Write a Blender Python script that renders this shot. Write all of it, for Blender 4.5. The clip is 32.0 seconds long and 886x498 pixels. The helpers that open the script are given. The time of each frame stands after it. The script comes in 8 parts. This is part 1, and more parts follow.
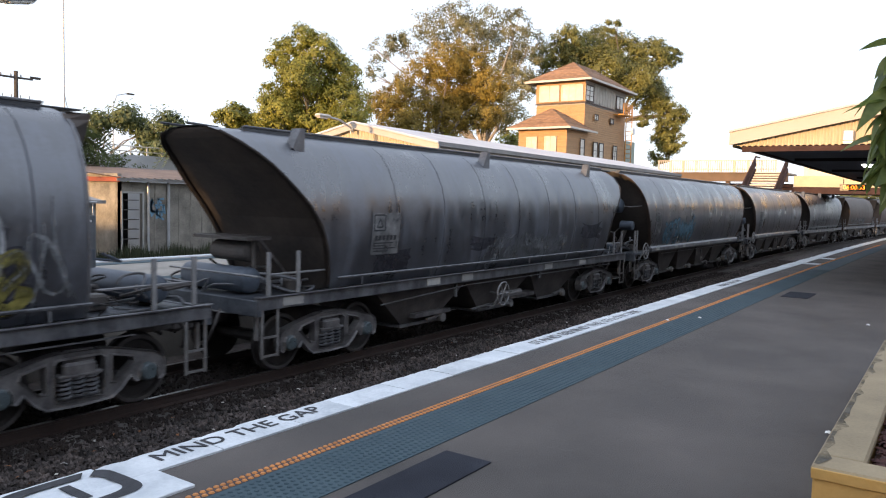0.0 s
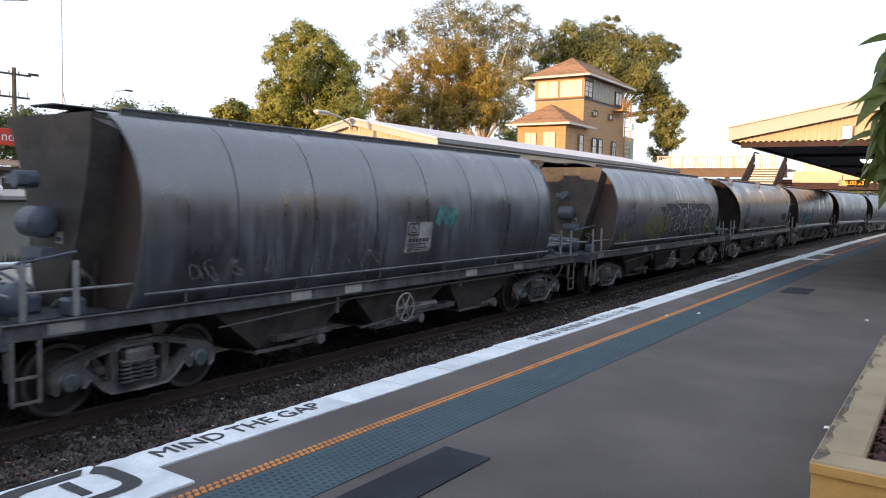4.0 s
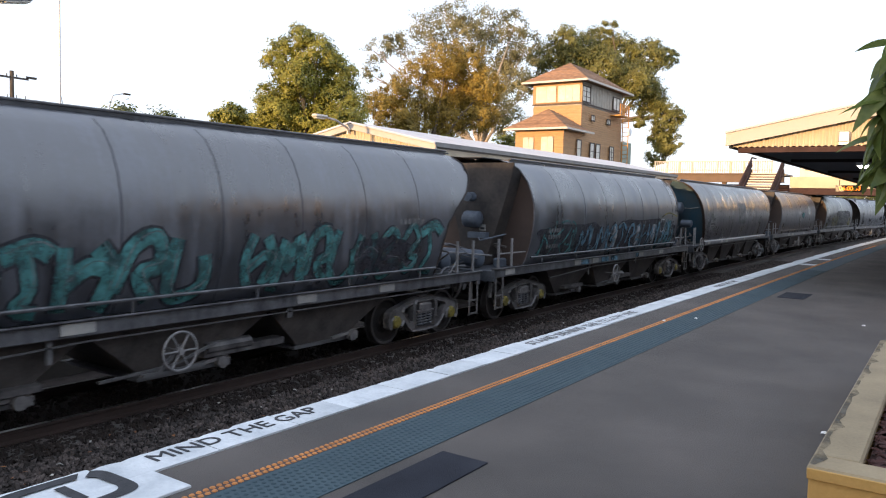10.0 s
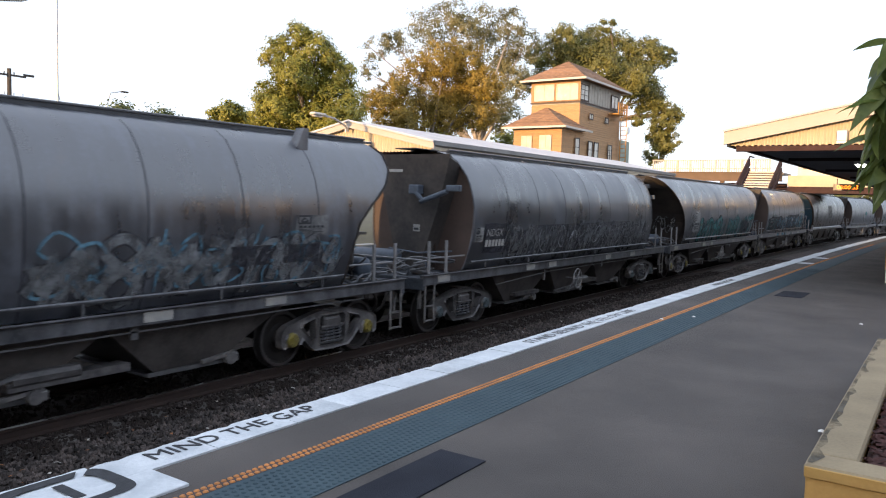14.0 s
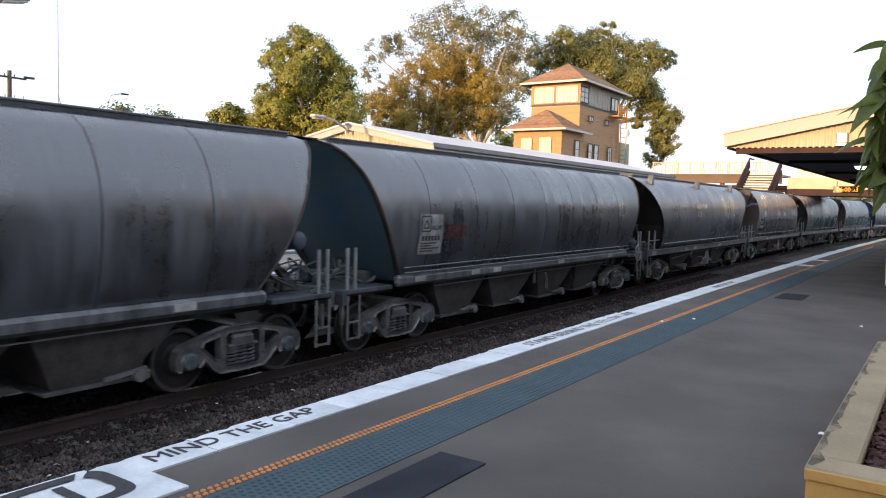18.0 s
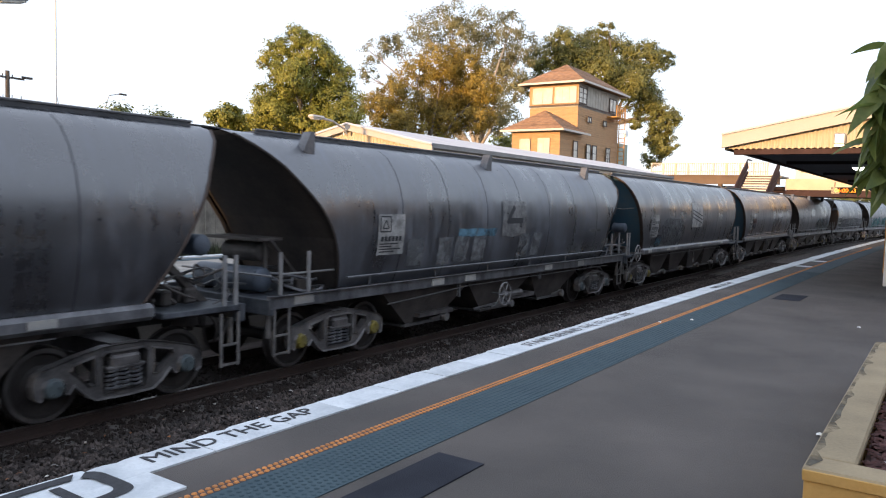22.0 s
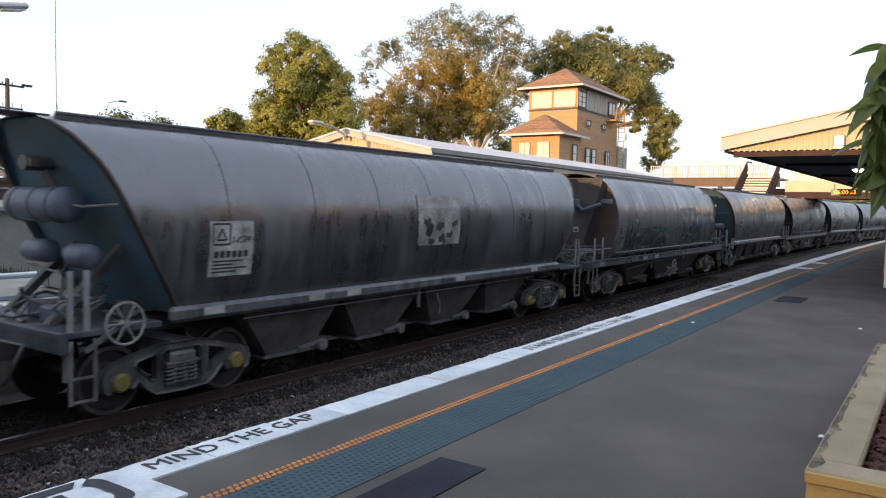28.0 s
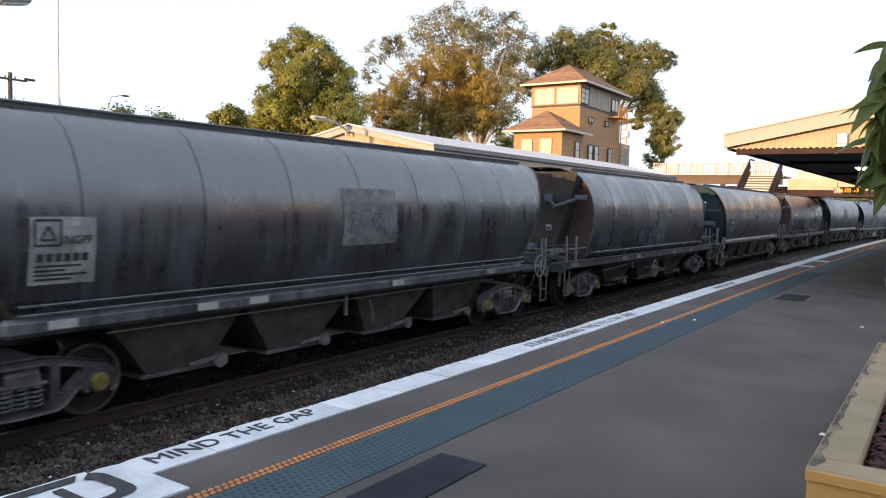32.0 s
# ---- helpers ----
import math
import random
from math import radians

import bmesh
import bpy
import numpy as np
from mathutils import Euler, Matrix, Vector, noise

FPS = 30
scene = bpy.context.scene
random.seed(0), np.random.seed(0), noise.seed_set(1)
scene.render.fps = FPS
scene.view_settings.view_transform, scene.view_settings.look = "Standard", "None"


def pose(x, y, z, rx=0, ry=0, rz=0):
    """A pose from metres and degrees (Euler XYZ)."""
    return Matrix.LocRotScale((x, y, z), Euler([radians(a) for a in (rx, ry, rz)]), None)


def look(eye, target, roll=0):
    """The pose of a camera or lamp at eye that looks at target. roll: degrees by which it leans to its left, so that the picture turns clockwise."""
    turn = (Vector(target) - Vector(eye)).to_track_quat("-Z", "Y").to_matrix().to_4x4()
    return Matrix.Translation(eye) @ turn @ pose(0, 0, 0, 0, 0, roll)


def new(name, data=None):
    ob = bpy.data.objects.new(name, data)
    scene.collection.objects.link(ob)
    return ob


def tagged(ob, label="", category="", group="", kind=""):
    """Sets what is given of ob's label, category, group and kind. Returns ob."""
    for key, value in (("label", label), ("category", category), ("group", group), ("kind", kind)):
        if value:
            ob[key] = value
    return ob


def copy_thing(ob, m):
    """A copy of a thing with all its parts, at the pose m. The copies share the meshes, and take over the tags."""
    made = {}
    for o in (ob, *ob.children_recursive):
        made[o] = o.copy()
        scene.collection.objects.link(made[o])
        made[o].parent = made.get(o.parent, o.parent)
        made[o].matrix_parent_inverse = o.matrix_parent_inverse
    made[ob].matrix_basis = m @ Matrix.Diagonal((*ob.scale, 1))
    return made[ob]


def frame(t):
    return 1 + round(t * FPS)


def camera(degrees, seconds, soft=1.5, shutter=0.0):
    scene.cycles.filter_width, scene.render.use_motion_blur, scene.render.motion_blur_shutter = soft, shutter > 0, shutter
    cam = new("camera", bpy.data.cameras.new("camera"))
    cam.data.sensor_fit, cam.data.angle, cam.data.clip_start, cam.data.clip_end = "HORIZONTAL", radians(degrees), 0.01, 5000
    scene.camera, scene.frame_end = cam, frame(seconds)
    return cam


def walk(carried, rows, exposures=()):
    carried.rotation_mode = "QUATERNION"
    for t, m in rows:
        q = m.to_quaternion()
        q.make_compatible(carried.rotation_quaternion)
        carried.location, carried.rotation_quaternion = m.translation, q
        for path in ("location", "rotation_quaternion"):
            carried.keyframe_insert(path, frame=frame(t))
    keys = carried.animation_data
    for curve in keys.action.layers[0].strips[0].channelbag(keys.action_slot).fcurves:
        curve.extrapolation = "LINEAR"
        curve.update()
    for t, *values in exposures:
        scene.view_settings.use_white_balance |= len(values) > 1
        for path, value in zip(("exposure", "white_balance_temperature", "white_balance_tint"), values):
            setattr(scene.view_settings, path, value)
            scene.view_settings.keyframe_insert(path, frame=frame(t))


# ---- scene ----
# ---- the camera, held in the hand at one spot on the platform ----
EYE = Vector((0.0, 0.0, 1.65))
SECONDS = 32.0
cam = camera(61.42, SECONDS, soft=1.1, shutter=0.2)

# seconds, turn from the track's direction, tilt, lean
PATH = [
    (0, 34.613, -3.887, 1.458), (0.5, 34.624, -3.839, 1.454), (1, 34.647, -3.828, 1.481), (1.5, 34.659, -3.841, 1.519),
    (2, 34.639, -3.894, 1.557), (2.5, 34.620, -3.969, 1.507), (3, 34.594, -4.078, 1.466), (3.5, 34.543, -4.164, 1.341),
    (5.5, 34.534, -4.199, 1.471), (6, 34.473, -4.218, 1.351), (6.5, 34.438, -4.230, 1.329), (7, 34.449, -4.255, 1.379),
    (7.5, 34.471, -4.253, 1.336), (8, 34.474, -4.250, 1.546), (8.5, 34.430, -4.190, 1.604), (9, 34.389, -4.112, 1.567),
    (9.5, 34.365, -3.970, 1.539), (10, 34.364, -3.839, 1.515), (10.5, 34.345, -3.720, 1.396), (11, 34.355, -3.615, 1.573),
    (11.5, 34.310, -3.610, 1.639), (12, 34.276, -3.727, 1.708), (12.5, 34.241, -3.911, 1.715), (13, 34.270, -4.049, 1.677),
    (13.5, 34.263, -4.076, 1.646), (14, 34.214, -3.962, 1.575), (14.5, 34.184, -3.851, 1.587), (16.5, 34.175, -3.777, 1.686),
    (17, 34.231, -3.770, 1.669), (17.5, 34.259, -3.773, 1.703), (18, 34.220, -3.798, 1.587), (18.5, 34.099, -3.861, 1.576),
    (19, 33.998, -3.924, 1.683), (19.5, 33.958, -3.950, 1.744), (20, 33.958, -3.960, 1.734), (20.5, 33.978, -3.925, 1.686),
    (21, 34.022, -3.886, 1.635), (21.5, 34.035, -3.825, 1.610), (22, 34.089, -3.745, 1.639), (22.5, 34.136, -3.632, 1.653),
    (23, 34.150, -3.484, 1.621), (23.5, 34.099, -3.352, 1.564), (24, 34.053, -3.264, 1.501), (24.5, 34.001, -3.252, 1.418),
    (25, 33.999, -3.269, 1.250), (25.5, 34.009, -3.319, 1.230), (27.5, 34.112, -3.407, 1.337), (28, 34.125, -3.404, 1.231),
    (28.5, 34.153, -3.413, 1.340), (29, 34.215, -3.438, 1.531), (29.5, 34.313, -3.448, 1.515), (30, 34.383, -3.497, 1.537),
    (30.5, 34.405, -3.572, 1.451), (31, 34.407, -3.667, 1.419), (31.5, 34.359, -3.714, 1.417), (32, 34.260, -3.702, 1.516),
]


def held(turn, tilt, lean):
    a, b = radians(turn), radians(tilt)
    ahead = Vector((math.cos(a) * math.cos(b), math.sin(a) * math.cos(b), math.sin(b)))
    return look(EYE, EYE + ahead, lean)


walk(cam, [(t, held(a, b, c)) for t, a, b, c in PATH], exposures=[(0.0, 0.48), (22.5, 0.48), (25.0, 0.36), (32.0, 0.35)])

# ---- world and sun: a low sun behind a thin bright haze ----
SUN_WAY = Vector((-0.97, 0.052, 0.110)).normalized()
world = bpy.data.worlds.new("evening_sky")
scene.world = world
world.use_nodes = True
wn, wl = world.node_tree.nodes, world.node_tree.links
wn.clear()
sky = wn.new("ShaderNodeTexSky")
sky.sky_type, sky.sun_disc = "NISHITA", False
sky.sun_elevation = math.asin(SUN_WAY.z)
sky.sun_rotation = math.atan2(SUN_WAY.x, SUN_WAY.y)
sky.dust_density, sky.air_density = 2.0, 1.0
clear_air = wn.new("ShaderNodeBackground")
clear_air.inputs["Strength"].default_value = 0.06
haze = wn.new("ShaderNodeBackground")
haze.inputs["Color"].default_value = (0.86, 0.95, 1.15, 1)
haze.inputs["Strength"].default_value = 0.80
both = wn.new("ShaderNodeAddShader")
wout = wn.new("ShaderNodeOutputWorld")
wl.new(sky.outputs["Color"], clear_air.inputs["Color"])
wl.new(clear_air.outputs[0], both.inputs[0])
wl.new(haze.outputs[0], both.inputs[1])
wl.new(both.outputs[0], wout.inputs["Surface"])

sun_data = bpy.data.lights.new("sun", "SUN")
sun_data.energy, sun_data.angle, sun_data.color = 5.0, radians(0.6), (1.0, 0.62, 0.30)
sun = new("sun", sun_data)
sun.matrix_world = look(SUN_WAY * 60, (0, 0, 0))

# ---- materials ----
MATS = {}


def mat(name, color, rough=0.7, metal=0.0, var=0.18, scale=3.0, bump=0.15, fine=40.0, tint=None, stretch=(1, 1, 1), emit=0.0, random_tint=0.0, spec=0.5, leaf=0.0, island=0.0, streak=0.0, worn=0.0):
    """A procedural surface: a base colour that drifts towards tint at a broad and a fine scale, with fine relief."""
    if name in MATS:
        return MATS[name]
    m = bpy.data.materials.new(name)
    m.use_nodes = True
    n, l = m.node_tree.nodes, m.node_tree.links
    b = n["Principled BSDF"]
    b.inputs["Metallic"].default_value = metal
    b.inputs["Specular IOR Level"].default_value = spec
    co = n.new("ShaderNodeTexCoord")
    mp = n.new("ShaderNodeMapping")
    mp.inputs["Scale"].default_value = stretch
    l.new(co.outputs["Object"], mp.inputs["Vector"])
    info = n.new("ShaderNodeObjectInfo")
    shift = n.new("ShaderNodeVectorMath")
    shift.operation = "ADD"
    spread = n.new("ShaderNodeMath")
    spread.operation = "MULTIPLY"
    spread.inputs[1].default_value = 37.0
    l.new(info.outputs["Random"], spread.inputs[0])
    l.new(mp.outputs[0], shift.inputs[0])
    l.new(spread.outputs[0], shift.inputs[1])
    broad = n.new("ShaderNodeTexNoise")
    broad.inputs["Scale"].default_value, broad.inputs["Detail"].default_value = scale, 4
    grain = n.new("ShaderNodeTexNoise")
    grain.inputs["Scale"].default_value, grain.inputs["Detail"].default_value = fine, 3
    l.new(shift.outputs[0], broad.inputs["Vector"])
    l.new(shift.outputs[0], grain.inputs["Vector"])
    mixn = n.new("ShaderNodeMath")
    mixn.operation = "MULTIPLY_ADD"
    mixn.inputs[1].default_value = 0.35
    l.new(grain.outputs["Fac"], mixn.inputs[0])
    l.new(broad.outputs["Fac"], mixn.inputs[2])
    ramp = n.new("ShaderNodeValToRGB")
    ramp.color_ramp.elements[0].position, ramp.color_ramp.elements[1].position = 0.45, 0.95
    dark = [c * (1 - var) for c in color]
    light = tint if tint else [min(1, c * (1 + var)) for c in color]
    ramp.color_ramp.elements[0].color = (*dark, 1)
    ramp.color_ramp.elements[1].color = (*light, 1)
    l.new(mixn.outputs[0], ramp.inputs["Fac"])
    out = ramp.outputs["Color"]
    if random_tint:
        hsv = n.new("ShaderNodeHueSaturation")
        rng = n.new("ShaderNodeMapRange")
        rng.inputs["To Min"].default_value, rng.inputs["To Max"].default_value = 1 - random_tint, 1 + random_tint
        l.new(info.outputs["Random"], rng.inputs["Value"])
        l.new(rng.outputs[0], hsv.inputs["Value"])
        l.new(out, hsv.inputs["Color"])
        out = hsv.outputs["Color"]
    if streak:
        mp2 = n.new("ShaderNodeMapping")
        mp2.inputs["Scale"].default_value = (0.75, 0.2, 0.16)
        l.new(co.outputs["Object"], mp2.inputs["Vector"])
        shift2 = n.new("ShaderNodeVectorMath")
        l.new(mp2.outputs[0], shift2.inputs[0])
        l.new(spread.outputs[0], shift2.inputs[1])
        run = n.new("ShaderNodeTexNoise")
        run.inputs["Scale"].default_value, run.inputs["Detail"].default_value = 1.6, 3
        l.new(shift2.outputs[0], run.inputs["Vector"])
        sr = n.new("ShaderNodeMapRange")
        sr.inputs["From Min"].default_value, sr.inputs["From Max"].default_value = 0.32, 0.68
        sr.inputs["To Min"].default_value, sr.inputs["To Max"].default_value = 1 - streak, 1 + streak
        l.new(run.outputs["Fac"], sr.inputs["Value"])
        sh = n.new("ShaderNodeHueSaturation")
        l.new(sr.outputs[0], sh.inputs["Value"])
        l.new(out, sh.inputs["Color"])
        out = sh.outputs["Color"]
    if island:
        geo = n.new("ShaderNodeNewGeometry")
        hsv2 = n.new("ShaderNodeHueSaturation")
        rng2 = n.new("ShaderNodeMapRange")
        rng2.inputs["To Min"].default_value, rng2.inputs["To Max"].default_value = 1 - island, 1 + island
        l.new(geo.outputs["Random Per Island"], rng2.inputs["Value"])
        l.new(rng2.outputs[0], hsv2.inputs["Value"])
        l.new(out, hsv2.inputs["Color"])
        out = hsv2.outputs["Color"]
    l.new(out, b.inputs["Base Color"])
    rr = n.new("ShaderNodeMapRange")
    rr.inputs["To Min"].default_value, rr.inputs["To Max"].default_value = max(0.03, rough - 0.12), min(1, rough + 0.12)
    l.new(broad.outputs["Fac"], rr.inputs["Value"])
    l.new(rr.outputs[0], b.inputs["Roughness"])
    if bump:
        bp = n.new("ShaderNodeBump")
        bp.inputs["Strength"].default_value, bp.inputs["Distance"].default_value = bump, 0.02
        l.new(grain.outputs["Fac"], bp.inputs["Height"])
        l.new(bp.outputs[0], b.inputs["Normal"])
    if leaf:
        tr = n.new("ShaderNodeBsdfTranslucent")
        l.new(out, tr.inputs["Color"])
        ms = n.new("ShaderNodeMixShader")
        ms.inputs["Fac"].default_value = leaf
        l.new(b.outputs[0], ms.inputs[1])
        l.new(tr.outputs[0], ms.inputs[2])
        l.new(ms.outputs[0], n["Material Output"].inputs["Surface"])
    if worn:
        # paint rubbed thin: the plate shows through in patches
        rub = n.new("ShaderNodeTexNoise")
        rub.inputs["Scale"].default_value, rub.inputs["Detail"].default_value, rub.inputs["Roughness"].default_value = 3.6, 7, 0.72
        l.new(shift.outputs[0], rub.inputs["Vector"])
        cover = n.new("ShaderNodeMapRange")
        cover.inputs["From Min"].default_value, cover.inputs["From Max"].default_value = 0.36, 0.62
        cover.inputs["To Min"].default_value, cover.inputs["To Max"].default_value = 1 - worn, 1.0
        l.new(rub.outputs["Fac"], cover.inputs["Value"])
        l.new(cover.outputs[0], b.inputs["Alpha"])
    if emit:
        b.inputs["Emission Color"].default_value = (*color, 1)
        b.inputs["Emission Strength"].default_value = emit
    MATS[name] = m
    return m


ASPHALT = mat("asphalt", (0.096, 0.086, 0.080), 0.85, var=0.36, scale=1.0, bump=0.6, fine=160, tint=(0.134, 0.119, 0.110))
PATCH = mat("patch_asphalt", (0.020, 0.024, 0.037), 0.85, var=0.35, scale=3, bump=0.5, fine=120, tint=(0.034, 0.038, 0.050), spec=0.2)
WHITE_COPING = mat("painted_coping", (0.60, 0.65, 0.69), 0.7, var=0.22, scale=3.5, fine=30, bump=0.4, tint=(0.72, 0.755, 0.78), random_tint=0.06)
BLUE_TACTILE = mat("blue_tactile", (0.042, 0.080, 0.104), 0.75, var=0.3, scale=1.6, fine=50, tint=(0.066, 0.103, 0.122), spec=0.3)
ORANGE_TACTILE = mat("orange_tactile", (0.54, 0.215, 0.055), 0.6, var=0.25, scale=9, fine=60)
TACTILE_BED = mat("tactile_bed", (0.075, 0.048, 0.040), 0.8, var=0.3, scale=6, fine=60)
LETTER_WORN = mat("worn_stencil_paint", (0.12, 0.122, 0.13), 0.8, var=0.4, scale=10, fine=90, tint=(0.34, 0.345, 0.355))
LETTER = mat("stencil_paint", (0.020, 0.022, 0.027), 0.8, var=0.3, scale=14, fine=90, tint=(0.055, 0.058, 0.066))
CONCRETE = mat("concrete", (0.30, 0.28, 0.25), 0.9, var=0.25, scale=1.5, fine=60, bump=0.3)
BALLAST = mat("ballast_stone", (0.046, 0.039, 0.037), 0.9, var=0.45, scale=3, fine=60, bump=0.5, tint=(0.105, 0.085, 0.077), island=0.8)
EARTH = mat("earth", (0.10, 0.085, 0.065), 0.95, var=0.35, scale=0.35, fine=14, bump=0.4, tint=(0.10, 0.11, 0.055))
# dark brown bed; between the rails its tone stands for the train's shade
DARK_BED = mat("dark_ballast", (0.024, 0.019, 0.017), 0.85, var=0.4, scale=6, fine=50, bump=0.6, tint=(0.040, 0.031, 0.027), spec=0.2)
RAIL = mat("rusty_rail", (0.034, 0.021, 0.017), 0.7, 0.1, var=0.3, scale=6, fine=80)
STEEL_TOP = mat("worn_rail_head", (0.30, 0.29, 0.28), 0.3, 0.9, var=0.15, scale=5)
SLEEPER = mat("sleeper", (0.085, 0.078, 0.072), 0.9, var=0.3, scale=4, fine=50, random_tint=0.25)

def wagon_paint(name, dark, mid, dust, rough, away=0.0):
    """Old enamel under soot and grain dust: broad smudges, runs down the plate, fine grime, a few rusty spots and shallow dents."""
    m = bpy.data.materials.new(name)
    m.use_nodes = True
    n, l = m.node_tree.nodes, m.node_tree.links
    b = n["Principled BSDF"]
    b.inputs["Specular IOR Level"].default_value = 0.8
    b.inputs["IOR"].default_value = 1.9
    co = n.new("ShaderNodeTexCoord")
    info = n.new("ShaderNodeObjectInfo")

    def cloud(scale, stretch, detail, shift, rough_in=0.5):
        mp = n.new("ShaderNodeMapping")
        mp.inputs["Scale"].default_value = stretch
        l.new(co.outputs["Object"], mp.inputs["Vector"])
        mp.inputs["Location"].default_value = (away + shift, away * 0.7, shift)
        t = n.new("ShaderNodeTexNoise")
        t.inputs["Scale"].default_value, t.inputs["Detail"].default_value, t.inputs["Roughness"].default_value = scale, detail, rough_in
        l.new(mp.outputs[0], t.inputs["Vector"])
        return t.outputs["Fac"]

    def scaled(value, k, rest=None):
        q = n.new("ShaderNodeMath")
        q.operation = "MULTIPLY_ADD"
        q.inputs[1].default_value = k
        q.inputs[2].default_value = 0.0
        l.new(value, q.inputs[0])
        if rest is not None:
            l.new(rest, q.inputs[2])
        return q.outputs[0]

    smudge = cloud(0.9, (1.0, 1.0, 0.55), 5, 41.0, 0.6)
    runs = cloud(2.2, (2.6, 0.6, 0.28), 4, 23.0)
    grime = cloud(13.0, (1, 1, 1), 5, 11.0, 0.65)
    dents = cloud(1.5, (1.0, 1.0, 0.8), 1, 17.0)
    f = scaled(smudge, 0.50, scaled(runs, 0.32, scaled(grime, 0.18)))
    ramp = n.new("ShaderNodeValToRGB")
    e = ramp.color_ramp.elements
    e[0].position, e[0].color = 0.425, (*dark, 1)
    e[1].position, e[1].color = 0.585, (*dust, 1)
    c = e.new(0.50)
    c.color = (*mid, 1)
    l.new(f, ramp.inputs["Fac"])
    value = n.new("ShaderNodeMapRange")
    value.inputs["To Min"].default_value, value.inputs["To Max"].default_value = 0.93, 1.07
    l.new(info.outputs["Random"], value.inputs["Value"])
    hsv = n.new("ShaderNodeHueSaturation")
    l.new(value.outputs[0], hsv.inputs["Value"])
    l.new(ramp.outputs["Color"], hsv.inputs["Color"])
    spots = n.new("ShaderNodeMapRange")
    spots.inputs["From Min"].default_value, spots.inputs["From Max"].default_value = 0.60, 0.72
    spots.inputs["To Max"].default_value = 0.32
    l.new(cloud(2.7, (1, 1, 0.7), 6, 31.0, 0.7), spots.inputs["Value"])
    rust = n.new("ShaderNodeMix")
    rust.data_type = "RGBA"
    rust.inputs["B"].default_value = (0.072, 0.052, 0.042, 1)
    l.new(spots.outputs[0], rust.inputs["Factor"])
    l.new(hsv.outputs["Color"], rust.inputs["A"])
    l.new(rust.outputs["Result"], b.inputs["Base Color"])
    rr = n.new("ShaderNodeMapRange")
    rr.inputs["From Min"].default_value, rr.inputs["From Max"].default_value = 0.42, 0.58
    rr.inputs["To Min"].default_value, rr.inputs["To Max"].default_value = rough - 0.10, rough + 0.14
    l.new(f, rr.inputs["Value"])
    l.new(rr.outputs[0], b.inputs["Roughness"])
    b1 = n.new("ShaderNodeBump")
    b1.inputs["Strength"].default_value, b1.inputs["Distance"].default_value = 0.55, 0.05
    l.new(dents, b1.inputs["Height"])
    b2 = n.new("ShaderNodeBump")
    b2.inputs["Strength"].default_value, b2.inputs["Distance"].default_value = 0.12, 0.01
    l.new(grime, b2.inputs["Height"])
    l.new(b1.outputs[0], b2.inputs["Normal"])
    l.new(b2.outputs[0], b.inputs["Normal"])
    MATS[name] = m
    return m


GREY_STEELS = [wagon_paint("wagon_paint", (0.012, 0.014, 0.019), (0.020, 0.023, 0.031), (0.044, 0.050, 0.066), 0.33, 20.0 * i) for i in range(4)]
DUSTY_STEELS = [wagon_paint("dusty_wagon_paint", (0.018, 0.021, 0.028), (0.033, 0.038, 0.050), (0.076, 0.086, 0.109), 0.37, 20.0 * i + 7) for i in range(4)]
GREY_STEEL, DUSTY_STEEL = GREY_STEELS[0], DUSTY_STEELS[0]
# dark tone draws the thin shadow line along each plate joint
SEAM = mat("shadow_line_seam", (0.020, 0.023, 0.029), 0.5, var=0.5, scale=3, fine=20, tint=(0.05, 0.056, 0.068))
BROWN_STEEL = mat("rusty_wagon_paint", (0.090, 0.056, 0.040), 0.6, 0.1, var=0.35, scale=1.0, fine=10, bump=0.1, tint=(0.125, 0.090, 0.068), stretch=(2, 1, 0.5), random_tint=0.15)
END_DARK = mat("dark_end_sheet", (0.038, 0.035, 0.034), 0.7, var=0.3, scale=1.6, fine=14, tint=(0.062, 0.053, 0.048), random_tint=0.12, spec=0.15)
END_BROWN = mat("brown_end_sheet", (0.088, 0.068, 0.060), 0.6, var=0.3, scale=1.3, fine=12, tint=(0.088, 0.064, 0.055), random_tint=0.12, spec=0.15)
END_GREY = mat("grey_hood_sheet", (0.066, 0.064, 0.066), 0.55, var=0.45, scale=1.6, fine=12, tint=(0.105, 0.090, 0.080), random_tint=0.15, spec=0.15)
END_BLUE = mat("blue_end_sheet", (0.070, 0.175, 0.270), 0.6, var=0.4, scale=1.6, fine=12, tint=(0.090, 0.115, 0.125), random_tint=0.15, spec=0.2)
SILL = mat("sill_steel", (0.100, 0.105, 0.118), 0.36, 0.2, var=0.5, scale=2.2, fine=20, tint=(0.20, 0.205, 0.22), stretch=(2, 1, 1))
DECK = mat("deck_plate", (0.058, 0.068, 0.086), 0.55, 0.1, var=0.5, scale=3, fine=24, tint=(0.11, 0.122, 0.142))
COAMING = mat("roof_coaming_steel", (0.044, 0.047, 0.054), 0.55, 0.1, var=0.35, scale=2, fine=18, tint=(0.085, 0.086, 0.092))
STEP = mat("worn_step_steel", (0.15, 0.145, 0.145), 0.55, 0.2, var=0.35, scale=7, fine=40, tint=(0.24, 0.23, 0.225))
WHEEL_RIM = mat("wheel_rim_steel", (0.115, 0.108, 0.105), 0.42, 0.5, var=0.35, scale=5, fine=30)
STRAP = mat("tank_strap", (0.06, 0.062, 0.068), 0.55, 0.2, var=0.3, scale=6)
UNDER = mat("underframe", (0.085, 0.077, 0.074), 0.6, 0.1, var=0.45, scale=3, fine=25, tint=(0.130, 0.116, 0.108), spec=0.4)
